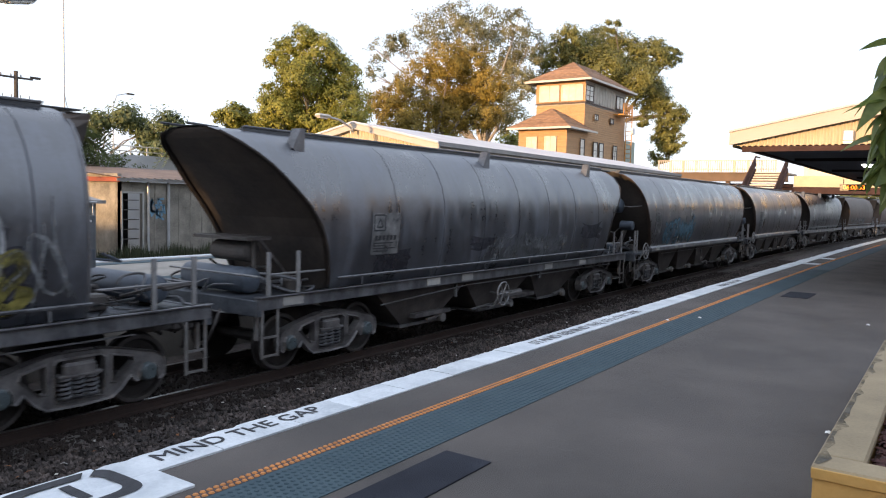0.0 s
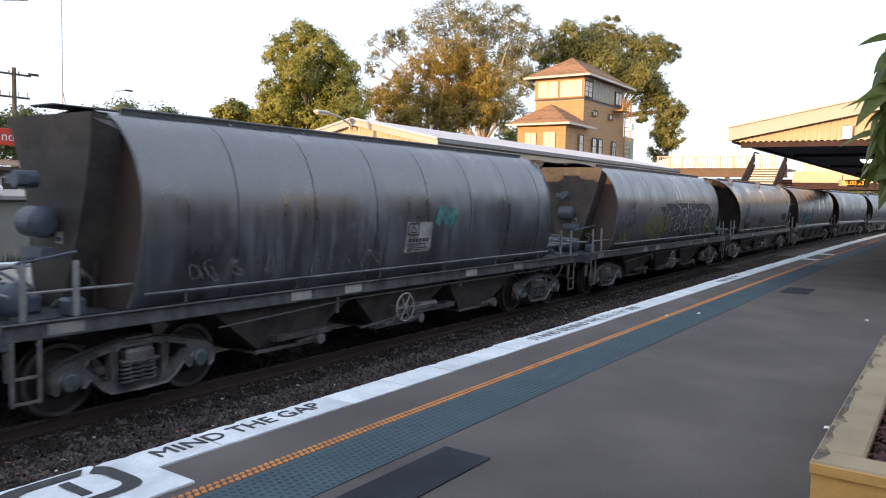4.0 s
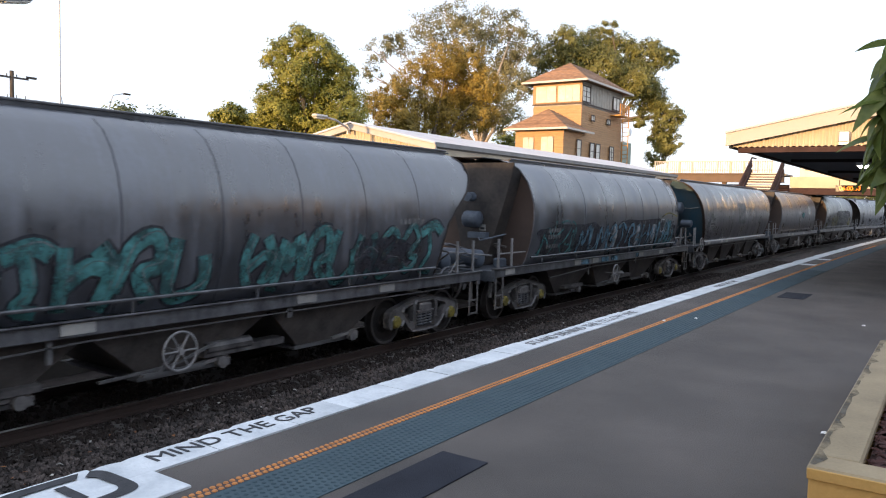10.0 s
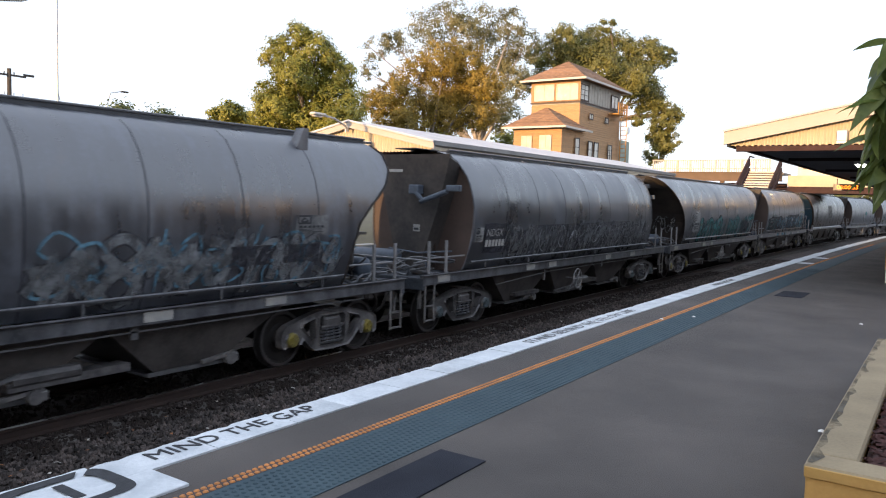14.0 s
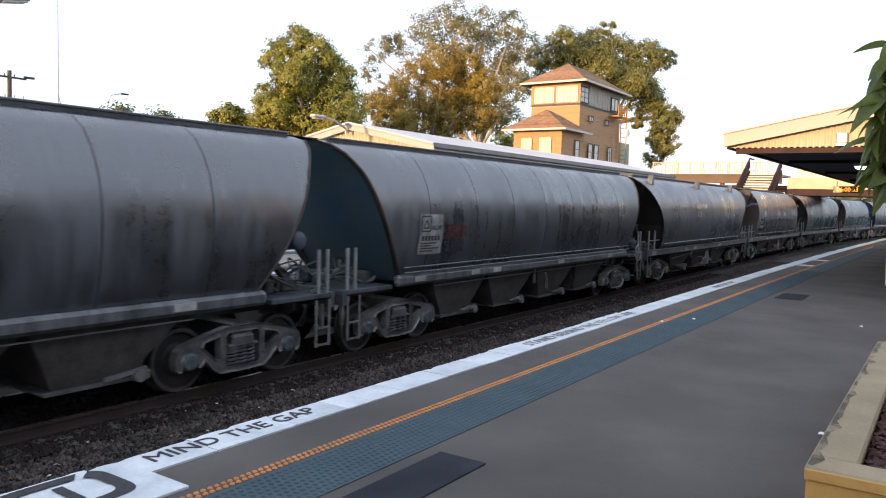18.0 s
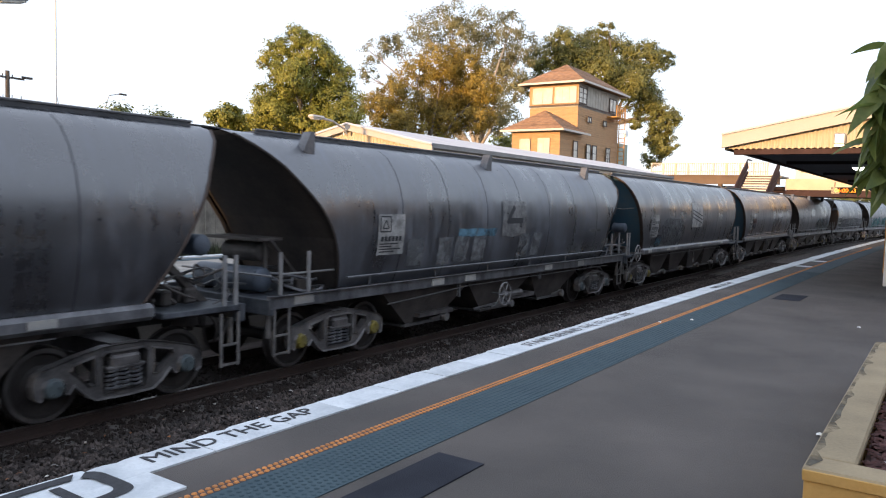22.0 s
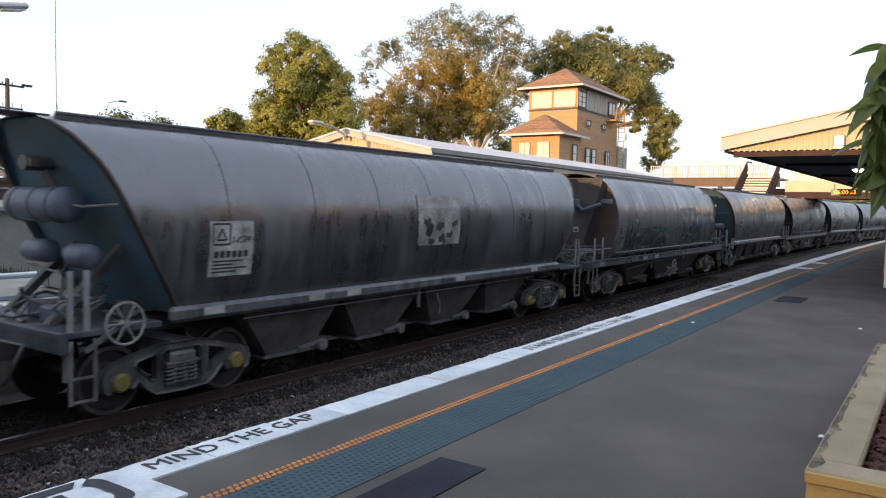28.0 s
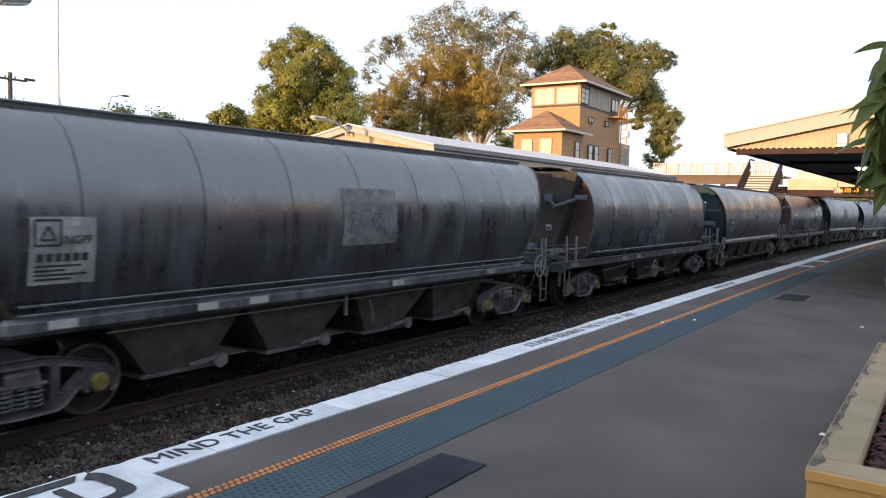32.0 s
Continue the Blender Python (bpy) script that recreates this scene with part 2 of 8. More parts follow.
BOGIE = mat("bogie_cast_steel", (0.092, 0.089, 0.093), 0.42, 0.2, var=0.5, scale=4, fine=30, tint=(0.20, 0.19, 0.187), random_tint=0.2)
WHEEL = mat("wheel_steel", (0.045, 0.040, 0.038), 0.6, 0.4, var=0.35, scale=5, fine=30)
CAP_YELLOW = mat("yellow_bearing_cap", (0.36, 0.29, 0.035), 0.6, var=0.4, scale=9, fine=40, tint=(0.14, 0.12, 0.05))
CAP_PLAIN = mat("grey_bearing_cap", (0.085, 0.11, 0.12), 0.5, 0.2, var=0.3, scale=8, fine=40)
GRAB = mat("pale_grab_rail", (0.25, 0.25, 0.255), 0.55, 0.2, var=0.25, scale=8, fine=50)
TANK = mat("air_tank_paint", (0.085, 0.105, 0.135), 0.5, 0.1, var=0.3, scale=4, fine=30)
PALE = mat("pale_plate", (0.40, 0.41, 0.41), 0.55, var=0.3, scale=7, fine=40, tint=(0.44, 0.42, 0.38), random_tint=0.25)
PANEL = mat("faded_white_panel", (0.40, 0.40, 0.39), 0.6, var=0.4, scale=3.5, fine=20, tint=(0.50, 0.50, 0.49), random_tint=0.2, worn=0.45)
FADED = mat("faded_panel", (0.18, 0.185, 0.19), 0.6, var=0.4, scale=4, fine=16, tint=(0.27, 0.27, 0.27), worn=0.45)
INK = mat("panel_ink", (0.030, 0.032, 0.038), 0.7, var=0.3, scale=8)
RUST_FLANGE = mat("rusty_flange", (0.085, 0.055, 0.042), 0.75, var=0.45, scale=5, fine=30, tint=(0.075, 0.060, 0.052))
RUST_EDGE = mat("rusty_edge", (0.060, 0.042, 0.034), 0.7, var=0.3, scale=6, fine=40)
SPRAY_WHITE = mat("white_spray", (0.42, 0.43, 0.45), 0.7, var=0.72, scale=4.5, fine=14, worn=0.6)
SPRAY_TEAL = mat("teal_spray", (0.075, 0.25, 0.25), 0.7, var=0.72, scale=4.5, fine=14, worn=0.7)
SPRAY_BLUE = mat("blue_spray", (0.11, 0.235, 0.32), 0.7, var=0.72, scale=4.5, fine=14, worn=0.6)
SPRAY_YELLOW = mat("yellow_spray", (0.26, 0.23, 0.06), 0.7, var=0.72, scale=4.5, fine=14, worn=0.7)
SMEAR = mat("rubbed_paint", (0.115, 0.125, 0.140), 0.5, var=0.5, scale=4, fine=20, tint=(0.19, 0.20, 0.215), worn=0.85)
SPRAY_DARK = mat("dark_spray", (0.030, 0.030, 0.040), 0.6, var=0.4, scale=3, fine=14, worn=0.6)
SPRAY_GREY = mat("grey_spray", (0.19, 0.20, 0.21), 0.65, var=0.65, scale=4.5, fine=14, worn=0.75)

CREAM = mat("cream_paint", (0.52, 0.44, 0.32), 0.65, var=0.12, scale=1.5, fine=40, tint=(0.57, 0.49, 0.36))
CREAM_TRIM = mat("cream_trim", (0.58, 0.54, 0.48), 0.6, var=0.1, scale=2, fine=40)
ROOF_SHEET = mat("pale_roof_sheet", (0.62, 0.57, 0.55), 0.55, 0.1, var=0.15, scale=1.2, fine=20)
DARK_BEAM = mat("dark_beam", (0.055, 0.032, 0.032), 0.7, var=0.3, scale=3, fine=30, spec=0.12)
SOFFIT = mat("shade_dark_soffit", (0.085, 0.088, 0.105), 0.7, var=0.3, scale=2, fine=20, spec=0.12)
GUTTER = mat("grey_gutter", (0.26, 0.25, 0.24), 0.6, var=0.2, scale=3)
GATE_STEEL = mat("worn_gate_steel", (0.15, 0.15, 0.155), 0.5, 0.4, var=0.3, scale=5, fine=30)
FLASHING = mat("pale_flashing", (0.56, 0.57, 0.62), 0.5, 0.1, var=0.1, scale=2)
# near-black colour stands in for the shade on beams under the awning
SHADED_BEAM = mat("shade_black_beam", (0.018, 0.013, 0.013), 0.6, var=0.25, scale=3, spec=0.12)
PALING = mat("cream_paling", (0.52, 0.46, 0.38), 0.7, var=0.15, scale=3)
BARGE = mat("cream_bargeboard", (0.43, 0.40, 0.37), 0.6, var=0.08, scale=1.5, fine=30)
WEATHERBOARD = mat("weatherboard", (0.46, 0.275, 0.14), 0.75, var=0.2, scale=2.5, fine=30, stretch=(1, 1, 4), tint=(0.50, 0.30, 0.15), random_tint=0.08)
PALE_BOARD = mat("pale_cladding", (0.40, 0.37, 0.32), 0.75, var=0.15, scale=2)
TILE_ROOF = mat("terracotta_tiles", (0.25, 0.135, 0.075), 0.8, var=0.3, scale=3, fine=30, tint=(0.34, 0.20, 0.115), random_tint=0.2)
WINDOW_FRAME = mat("dark_window_frame", (0.085, 0.06, 0.05), 0.6)
PANE_PALE = mat("blind_behind_glass", (0.60, 0.57, 0.50), 0.25, var=0.12, scale=2)
PANE_DARK = mat("dark_glass", (0.05, 0.055, 0.06), 0.12, var=0.2, scale=1, bump=0)
BALCONY = mat("ochre_rail_paint", (0.50, 0.24, 0.06), 0.6)
OCHRE = mat("ochre_planter_paint", (0.52, 0.31, 0.085), 0.7, var=0.15, scale=3, fine=50, tint=(0.58, 0.36, 0.12))
PLANTER_TOP = mat("planter_top_concrete", (0.31, 0.245, 0.150), 0.85, var=0.25, scale=2.5, fine=60, tint=(0.37, 0.295, 0.185))
WORN_GREY = mat("worn_grey_edge", (0.10, 0.09, 0.07), 0.9, var=0.5, scale=9, fine=60, worn=1.0)
MULCH = mat("bark_mulch", (0.065, 0.028, 0.026), 0.9, var=0.5, scale=12, fine=50, tint=(0.11, 0.05, 0.045), random_tint=0.4)
LEAF_DARK = mat("fig_leaf", (0.200, 0.235, 0.046), 0.5, var=0.4, scale=0.5, fine=3, bump=0, tint=(0.37, 0.345, 0.060), leaf=0.3, island=0.3)
LEAF_GOLD = mat("golden_leaf", (0.28, 0.225, 0.045), 0.5, var=0.45, scale=0.5, fine=3, bump=0, tint=(0.48, 0.335, 0.062), leaf=0.3, island=0.3)
LEAF_OLIVE = mat("olive_leaf", (0.165, 0.190, 0.060), 0.5, var=0.45, scale=0.35, fine=3, bump=0, tint=(0.30, 0.285, 0.080), leaf=0.3, island=0.35)
LEAF_GUM = mat("gum_leaf", (0.240, 0.255, 0.140), 0.5, var=0.4, scale=0.5, fine=3, bump=0, tint=(0.33, 0.29, 0.13), leaf=0.3, island=0.3)
LEAF_FAR = mat("far_leaf", (0.095, 0.130, 0.055), 0.6, var=0.4, scale=0.5, fine=3, bump=0, tint=(0.17, 0.20, 0.075), leaf=0.3, island=0.3)
LEAF_BROAD = mat("broad_leaf", (0.13, 0.205, 0.055), 0.4, var=0.3, scale=6, fine=40, bump=0.1, tint=(0.26, 0.29, 0.085), random_tint=0.25, leaf=0.5)
BARK = mat("bark", (0.16, 0.12, 0.09), 0.9, var=0.3, scale=3, fine=20, tint=(0.26, 0.22, 0.18))
GRASS = mat("weeds", (0.045, 0.055, 0.025), 0.8, var=0.35, scale=2, fine=8, bump=0)
SHED_WALL = mat("shed_wall", (0.22, 0.20, 0.175), 0.85, var=0.45, scale=1.6, fine=18, tint=(0.36, 0.33, 0.28))
CABIN_WALL = mat("cabin_wall", (0.215, 0.21, 0.19), 0.85, var=0.22, scale=1.0, fine=16)
RED_SIGN = mat("red_sign", (0.62, 0.050, 0.020), 0.5, var=0.08, scale=2)
SIGN_WHITE = mat("sign_white", (0.80, 0.80, 0.80), 0.5, var=0.04)
BIN_GREY = mat("bin_steel", (0.15, 0.16, 0.17), 0.5, 0.3, var=0.15, scale=3)
BIN_TOP = mat("bin_top", (0.45, 0.46, 0.47), 0.4, 0.3, var=0.1)
GALV = mat("galvanised", (0.42, 0.43, 0.45), 0.45, 0.5, var=0.15, scale=4)
POLE = mat("timber_pole", (0.075, 0.064, 0.056), 0.9, var=0.3, scale=3)
LAMP_GLASS = mat("lamp_glass", (1.0, 0.97, 0.9), 0.3, var=0.02, emit=4.0)
LED = mat("led_digits", (1.0, 0.24, 0.02), 0.4, var=0.02, emit=3.0)
BLACK = mat("display_black", (0.012, 0.012, 0.014), 0.35, var=0.1)
GIRDER = mat("bridge_girder", (0.13, 0.085, 0.058), 0.7, var=0.25, scale=1.5)
LITTER = mat("white_litter", (0.78, 0.78, 0.76), 0.7, var=0.1)


# ---- builders ----
def add_box(bm, c, s, rot=None):
    r = bmesh.ops.create_cube(bm, size=1.0)
    m = Matrix.Translation(c) @ (rot.to_4x4() if rot else Matrix()) @ Matrix.Diagonal((*s, 1))
    bmesh.ops.transform(bm, matrix=m, verts=r["verts"])
    return r["verts"]


def soft_box(bm, c, s, bevel=0.01, rot=None):
    t = bmesh.new()
    bmesh.ops.create_cube(t, size=1.0)
    bmesh.ops.transform(t, matrix=Matrix.Diagonal((*s, 1)), verts=t.verts)
    bmesh.ops.bevel(t, geom=list(t.edges), offset=bevel, segments=1, affect="EDGES")
    bmesh.ops.transform(t, matrix=Matrix.Translation(c) @ (rot.to_4x4() if rot else Matrix()), verts=t.verts)
    merge(bm, t)


def merge(bm, t):
    made = [bm.verts.new(v.co) for v in t.verts]
    t.verts.index_update()
    for f in t.faces:
        bm.faces.new([made[v.index] for v in f.verts])
    t.free()


def add_cyl(bm, a, b, r, n=12, r2=None):
    a, b = Vector(a), Vector(b)
    d = b - a
    q = d.to_track_quat("Z", "Y").to_matrix().to_4x4()
    res = bmesh.ops.create_cone(bm, cap_ends=True, segments=n, radius1=r, radius2=r if r2 is None else r2, depth=d.length)
    bmesh.ops.transform(bm, matrix=Matrix.Translation((a + b) / 2) @ q, verts=res["verts"])


def add_lathe(bm, a, b, prof, n=20):
    """Rings (share of the way from a to b plus metres, radius) turned round the axis a-b."""
    a, b = Vector(a), Vector(b)
    q = (b - a).to_track_quat("Z", "Y").to_matrix()
    rows = []
    for along, r in prof:
        c = a + (b - a).normalized() * along
        rows.append([c + q @ Vector((r * math.cos(2 * math.pi * i / n), r * math.sin(2 * math.pi * i / n), 0)) for i in range(n)])
    vs = [[bm.verts.new(p) for p in row] for row in rows]
    for u, v in zip(vs, vs[1:]):
        for i in range(n):
            k = (i + 1) % n
            bm.faces.new((u[i], u[k], v[k], v[i]))
    bm.faces.new(vs[0][::-1])
    bm.faces.new(vs[-1])


def add_tank(bm, a, b, r, n=22):
    """A pressure vessel with domed ends."""
    length = (Vector(b) - Vector(a)).length
    dome = [(-0.42 * r * math.cos(t), r * math.sin(t)) for t in (0.12, 0.35, 0.7, 1.05, 1.35)]
    add_lathe(bm, a, b, dome + [(0.0, r), (length, r)] + [(length - x, q) for x, q in dome[::-1]], n)


def add_tube(bm, pts, r, n=6, closed=False):
    """One round bar bent through the points."""
    pts = [Vector(p) for p in pts]
    last = len(pts) - 1
    rows, side = [], None
    for i, p in enumerate(pts):
        if closed:
            d = pts[(i + 1) % len(pts)] - pts[i - 1]
        else:
            d = pts[min(last, i + 1)] - pts[max(0, i - 1)]
        d = d.normalized() if d.length > 1e-9 else Vector((1, 0, 0))
        if side is None:
            side = d.orthogonal()
        side = side - d * side.dot(d)
        side = side.normalized() if side.length > 1e-6 else d.orthogonal().normalized()
        up = d.cross(side)
        rows.append([bm.verts.new(p + (side * math.cos(2 * math.pi * k / n) + up * math.sin(2 * math.pi * k / n)) * r) for k in range(n)])
    for u, v in zip(rows, rows[1:] + (rows[:1] if closed else [])):
        for k in range(n):
            q = (k + 1) % n
            bm.faces.new((u[k], u[q], v[q], v[k]))
    if not closed:
        bm.faces.new(rows[0][::-1])
        bm.faces.new(rows[-1])


def add_ring(bm, c, radius, r, axis="Y", n=20):
    pts = []
    for i in range(n):
        a = 2 * math.pi * i / n
        u, v = radius * math.cos(a), radius * math.sin(a)
        pts.append(Vector(c) + (Vector((u, 0, v)) if axis == "Y" else Vector((u, v, 0)) if axis == "Z" else Vector((0, u, v))))
    add_tube(bm, pts, r, 6, True)


def add_prism(bm, poly, y0, y1):
    """A polygon of (x, z), carried from y0 to y1."""
    a = [bm.verts.new((x, y0, z)) for x, z in poly]
    b = [bm.verts.new((x, y1, z)) for x, z in poly]
    bm.faces.new(a)
    bm.faces.new(b[::-1])
    for i in range(len(poly)):
        j = (i + 1) % len(poly)
        bm.faces.new((a[j], a[i], b[i], b[j]))


def add_bar(bm, pts, h, y0, y1):
    """A flat bar of height h that follows points (x, z), between y0 and y1."""
    for (xa, za), (xb, zb) in zip(pts, pts[1:]):
        d = Vector((xb - xa, zb - za))
        nrm = Vector((-d.y, d.x)).normalized() * h / 2
        ext = d.normalized() * h * 0.25
        p = [(xa - ext.x - nrm.x, za - ext.y - nrm.y), (xb + ext.x - nrm.x, zb + ext.y - nrm.y), (xb + ext.x + nrm.x, zb + ext.y + nrm.y), (xa - ext.x + nrm.x, za - ext.y + nrm.y)]
        add_prism(bm, p, y0, y1)


def add_grid(bm, rows, close=False):
    vs = [[bm.verts.new(p) for p in row] for row in rows]
    for a, b in zip(vs, vs[1:]):
        for i in range(len(a) - 1):
            bm.faces.new((a[i], a[i + 1], b[i + 1], b[i]))
    return vs


def to_mesh(name, bm, material, smooth=False):
    bmesh.ops.recalc_face_normals(bm, faces=bm.faces)
    me = bpy.data.meshes.new(name)
    bm.to_mesh(me)
    bm.free()
    me.materials.append(material)
    if smooth:
        me.shade_smooth()
    return me


def part(name, bm, material, parent=None, label="", smooth=False):
    ob = new(name, to_mesh(name, bm, material, smooth))
    if parent:
        ob.parent = parent
    if label:
        ob["label"] = label
    return ob


def shared(name, me, parent, m=None):
    ob = new(name, me)
    ob.parent = parent
    if m is not None:
        ob.matrix_local = m
    return ob


def quad_mesh(name, verts, faces, material):
    me = bpy.data.meshes.new(name)
    me.from_pydata(verts, [], faces)
    me.materials.append(material)
    return me


def thing(name, label, category, m=None, group="", kind=""):
    ob = new(name)
    if m is not None:
        ob.matrix_world = m
    return tagged(ob, label, category, group, kind)


def text_mesh(words, height, material, thick=0.0015):
    cu = bpy.data.curves.new("words", "FONT")
    cu.body, cu.size, cu.extrude, cu.align_x = words, height * 1.38, thick, "LEFT"
    tmp = bpy.data.objects.new("words", cu)
    me = bpy.data.meshes.new_from_object(tmp)
    bpy.data.objects.remove(tmp)
    me.materials.append(material)
    return me


def bend(x):
    """How far the platform has swung to the south at x."""
    return 0.0 if x < 10 else -0.0004 * (x - 10) ** 2 if x < 110 else -4.0 - 0.08 * (x - 110)


def heading(x):
    return math.atan2(bend(x + 0.5) - bend(x - 0.5), 1.0)


def line(x):
    """How far the through track and the island beside it have swung to the south at x."""
    return 0.0 if x < 44 else -0.0011 * (x - 44) ** 2 if x < 114 else -5.39 - 0.154 * (x - 114)


def line_heading(x):
    return math.atan2(line(x + 0.5) - line(x - 0.5), 1.0)


def sweep(bm, profile, x0, x1, step=4.0, closed=True, curve=bend):
    """A profile of (y, z) carried along the curve of the platform or of the through track."""
    n = max(1, int(round((x1 - x0) / step)))
    xs = [x0 + (x1 - x0) * i / n for i in range(n + 1)]
    prof = profile + [profile[0]] if closed else profile
    rows = [[(x, y + curve(x), z) for y, z in prof] for x in xs]
    vs = add_grid(bm, rows)
    if closed:
        bmesh.ops.remove_doubles(bm, verts=bm.verts, dist=0.0005)

# ---- ground, tracks, platforms ----
TRACK_Y, RAIL_Z, EDGE_Y = 9.55, -1.13, 4.13
BED_Z = RAIL_Z - 0.17

bm = bmesh.new()
add_grid(bm, [[(x, y, -1.6) for y in (-1500, -60, 0, 60, 1500)] for x in (-1500, -60, 0, 60, 200, 1500)])
tagged(part("ground", bm, EARTH), "dusty earth and weeds beside the railway", "ground", kind="structure")

bm = bmesh.new()
sweep(bm, [(4.0, -1.62), (4.0, BED_Z - 0.02), (7.6, BED_Z - 0.05), (8.15, BED_Z - 0.04), (8.55, BED_Z - 0.03), (8.62, BED_Z + 0.0), (10.48, BED_Z + 0.0), (10.55, BED_Z), (11.0, BED_Z), (11.55, BED_Z - 0.03), (11.55, -1.62)], -40, 170, curve=line)
tagged(part("ballast_bed", bm, BALLAST), "dark bed of crushed stone under the tracks", "ballast", kind="structure")


def rails(centre, curve):
    for side in (-0.7525, 0.7525):
        bm = bmesh.new()
        y = centre + side
        sweep(bm, [(y - 0.07, RAIL_Z - 0.155), (y - 0.07, RAIL_Z - 0.14), (y - 0.012, RAIL_Z - 0.12), (y - 0.012, RAIL_Z - 0.04), (y - 0.035, RAIL_Z - 0.03), (y - 0.035, RAIL_Z - 0.002), (y + 0.035, RAIL_Z - 0.002), (y + 0.035, RAIL_Z - 0.03), (y + 0.012, RAIL_Z - 0.04), (y + 0.012, RAIL_Z - 0.12), (y + 0.07, RAIL_Z - 0.14), (y + 0.07, RAIL_Z - 0.155)], -40, 170, curve=curve)
        rail = tagged(part("rail", bm, RAIL), "rust-brown steel rail on concrete sleepers", "rail", "rails of the tracks")
        bm = bmesh.new()
        sweep(bm, [(y - 0.03, RAIL_Z - 0.003), (y - 0.03, RAIL_Z + 0.001), (y + 0.03, RAIL_Z + 0.001), (y + 0.03, RAIL_Z - 0.003)], -40, 170, curve=curve)
        part("rail_head", bm, STEEL_TOP, rail, "bright worn running surface")


rails(TRACK_Y, line)
rails(5.75, bend)

# ballast stones that can be told apart, between the platform and the running track
rng = np.random.default_rng(5)
stone_v = np.array([(1, 0, 0), (-1, 0, 0), (0, 1, 0), (0, -1, 0), (0, 0, 1), (0, 0, -1)], float)
stone_f = [(0, 2, 4), (2, 1, 4), (1, 3, 4), (3, 0, 4), (2, 0, 5), (1, 2, 5), (3, 1, 5), (0, 3, 5)]


def stones(count, x0, x1, y0, y1, size, z):
    verts, faces = [], []
    xs = x0 + (x1 - x0) * rng.random(count) ** 1.7
    for i in range(count):
        s = size * (0.6 + 0.8 * rng.random()) * np.array([1, 0.8, 0.65]) * (0.8 + 0.4 * rng.random(3))
        q = np.array(Euler(rng.random(3) * 6.3).to_matrix())
        x = xs[i]
        c = np.array([x, y0 + (y1 - y0) * rng.random() + line(x), z + size * 0.25 * rng.random()])
        k = len(verts)
        verts += [tuple(p) for p in (stone_v * (0.75 + 0.5 * rng.random((6, 1))) * s) @ q.T + c]
        faces += [(a + k, b + k, d + k) for a, b, d in stone_f]
    return verts, faces


v, f = stones(19000, 1.0, 45.0, 6.9, 8.30, 0.037, BED_Z - 0.03)
tagged(new("ballast_stones", quad_mesh("ballast_stones", v, f, BALLAST)), "loose grey-brown crushed stones beside the rail", "ballast", kind="stuff")
v, f = stones(7500, 0.5, 34.0, 8.15, 8.74, 0.036, BED_Z - 0.012)
tagged(new("ballast_stones", quad_mesh("ballast_stones", v, f, DARK_BED)), "dark brown stones between the sleeper ends", "ballast", kind="stuff")
v, f = stones(5200, -2.0, 30.0, 8.9, 10.2, 0.045, BED_Z + 0.015)
tagged(new("ballast_stones", quad_mesh("ballast_stones", v, f, DARK_BED)), "crushed stones between the rails, coloured dark for the train's shade", "ballast", kind="stuff")

# a dark strip paints the shade under the train between the rails
bm = bmesh.new()
sweep(bm, [(8.86, BED_Z - 0.02), (8.88, BED_Z + 0.012), (10.22, BED_Z + 0.012), (10.24, BED_Z - 0.02)], -10, 90, curve=line)
tagged(part("oily_strip", bm, DARK_BED), "ballast strip coloured dark for the train's shade", "ballast", kind="structure")

# the near platform
bm = bmesh.new()
sweep(bm, [(-9.0, -1.62), (-9.0, 0.0), (3.80, 0.0), (3.80, -0.10), (4.05, -0.10), (4.05, -1.62)], -25, 160)
tagged(part("platform", bm, ASPHALT), "grey asphalt station platform with faint stains", "platform", kind="structure")

bm = bmesh.new()
sweep(bm, [(2.78, 0.0), (2.78, 0.006), (3.26, 0.006), (3.26, 0.0)], -6, 70)
tactile = tagged(part("tactile_strip", bm, BLUE_TACTILE), "blue rubber tactile strip along the platform edge", "tactile paving", kind="structure")
bm = bmesh.new()
sweep(bm, [(3.262, 0.0), (3.262, 0.007), (3.345, 0.007), (3.345, 0.0)], -6, 70)
tactile_o = tagged(part("orange_line", bm, TACTILE_BED), "worn orange line of studs beside the blue strip", "tactile paving", kind="structure")


def studs(name, parent, ys, x0, x1, pitch, r, h, material, label):
    verts, faces = [], []
    n = 6
    for j, y in enumerate(ys):
        for i in range(int((x1 - x0) / pitch)):
            x = x0 + (i + 0.5 * (j % 2)) * pitch
            k = len(verts)
            for rr, z in ((r, 0.006), (r * 0.62, h)):
                verts += [(x + rr * math.cos(a), y + bend(x) + rr * math.sin(a), z) for a in (2 * math.pi * q / n for q in range(n))]
            faces += [(k + q, k + (q + 1) % n, k + n + (q + 1) % n, k + n + q) for q in range(n)]
            faces.append(tuple(k + n + q for q in range(n)))
    ob = new(name, quad_mesh(name, verts, faces, material))
    ob.parent = parent
    ob["kind"] = "stuff"
    ob["label"] = label


studs("orange_studs", tactile_o, (3.280, 3.327), 1.2, 40.0, 0.046, 0.0195, 0.014, ORANGE_TACTILE, "domed orange studs in two rows")
studs("blue_studs", tactile, [2.81 + 0.05 * i for i in range(9)], 1.2, 22.0, 0.05, 0.017, 0.012, BLUE_TACTILE, "small blue rubber studs")

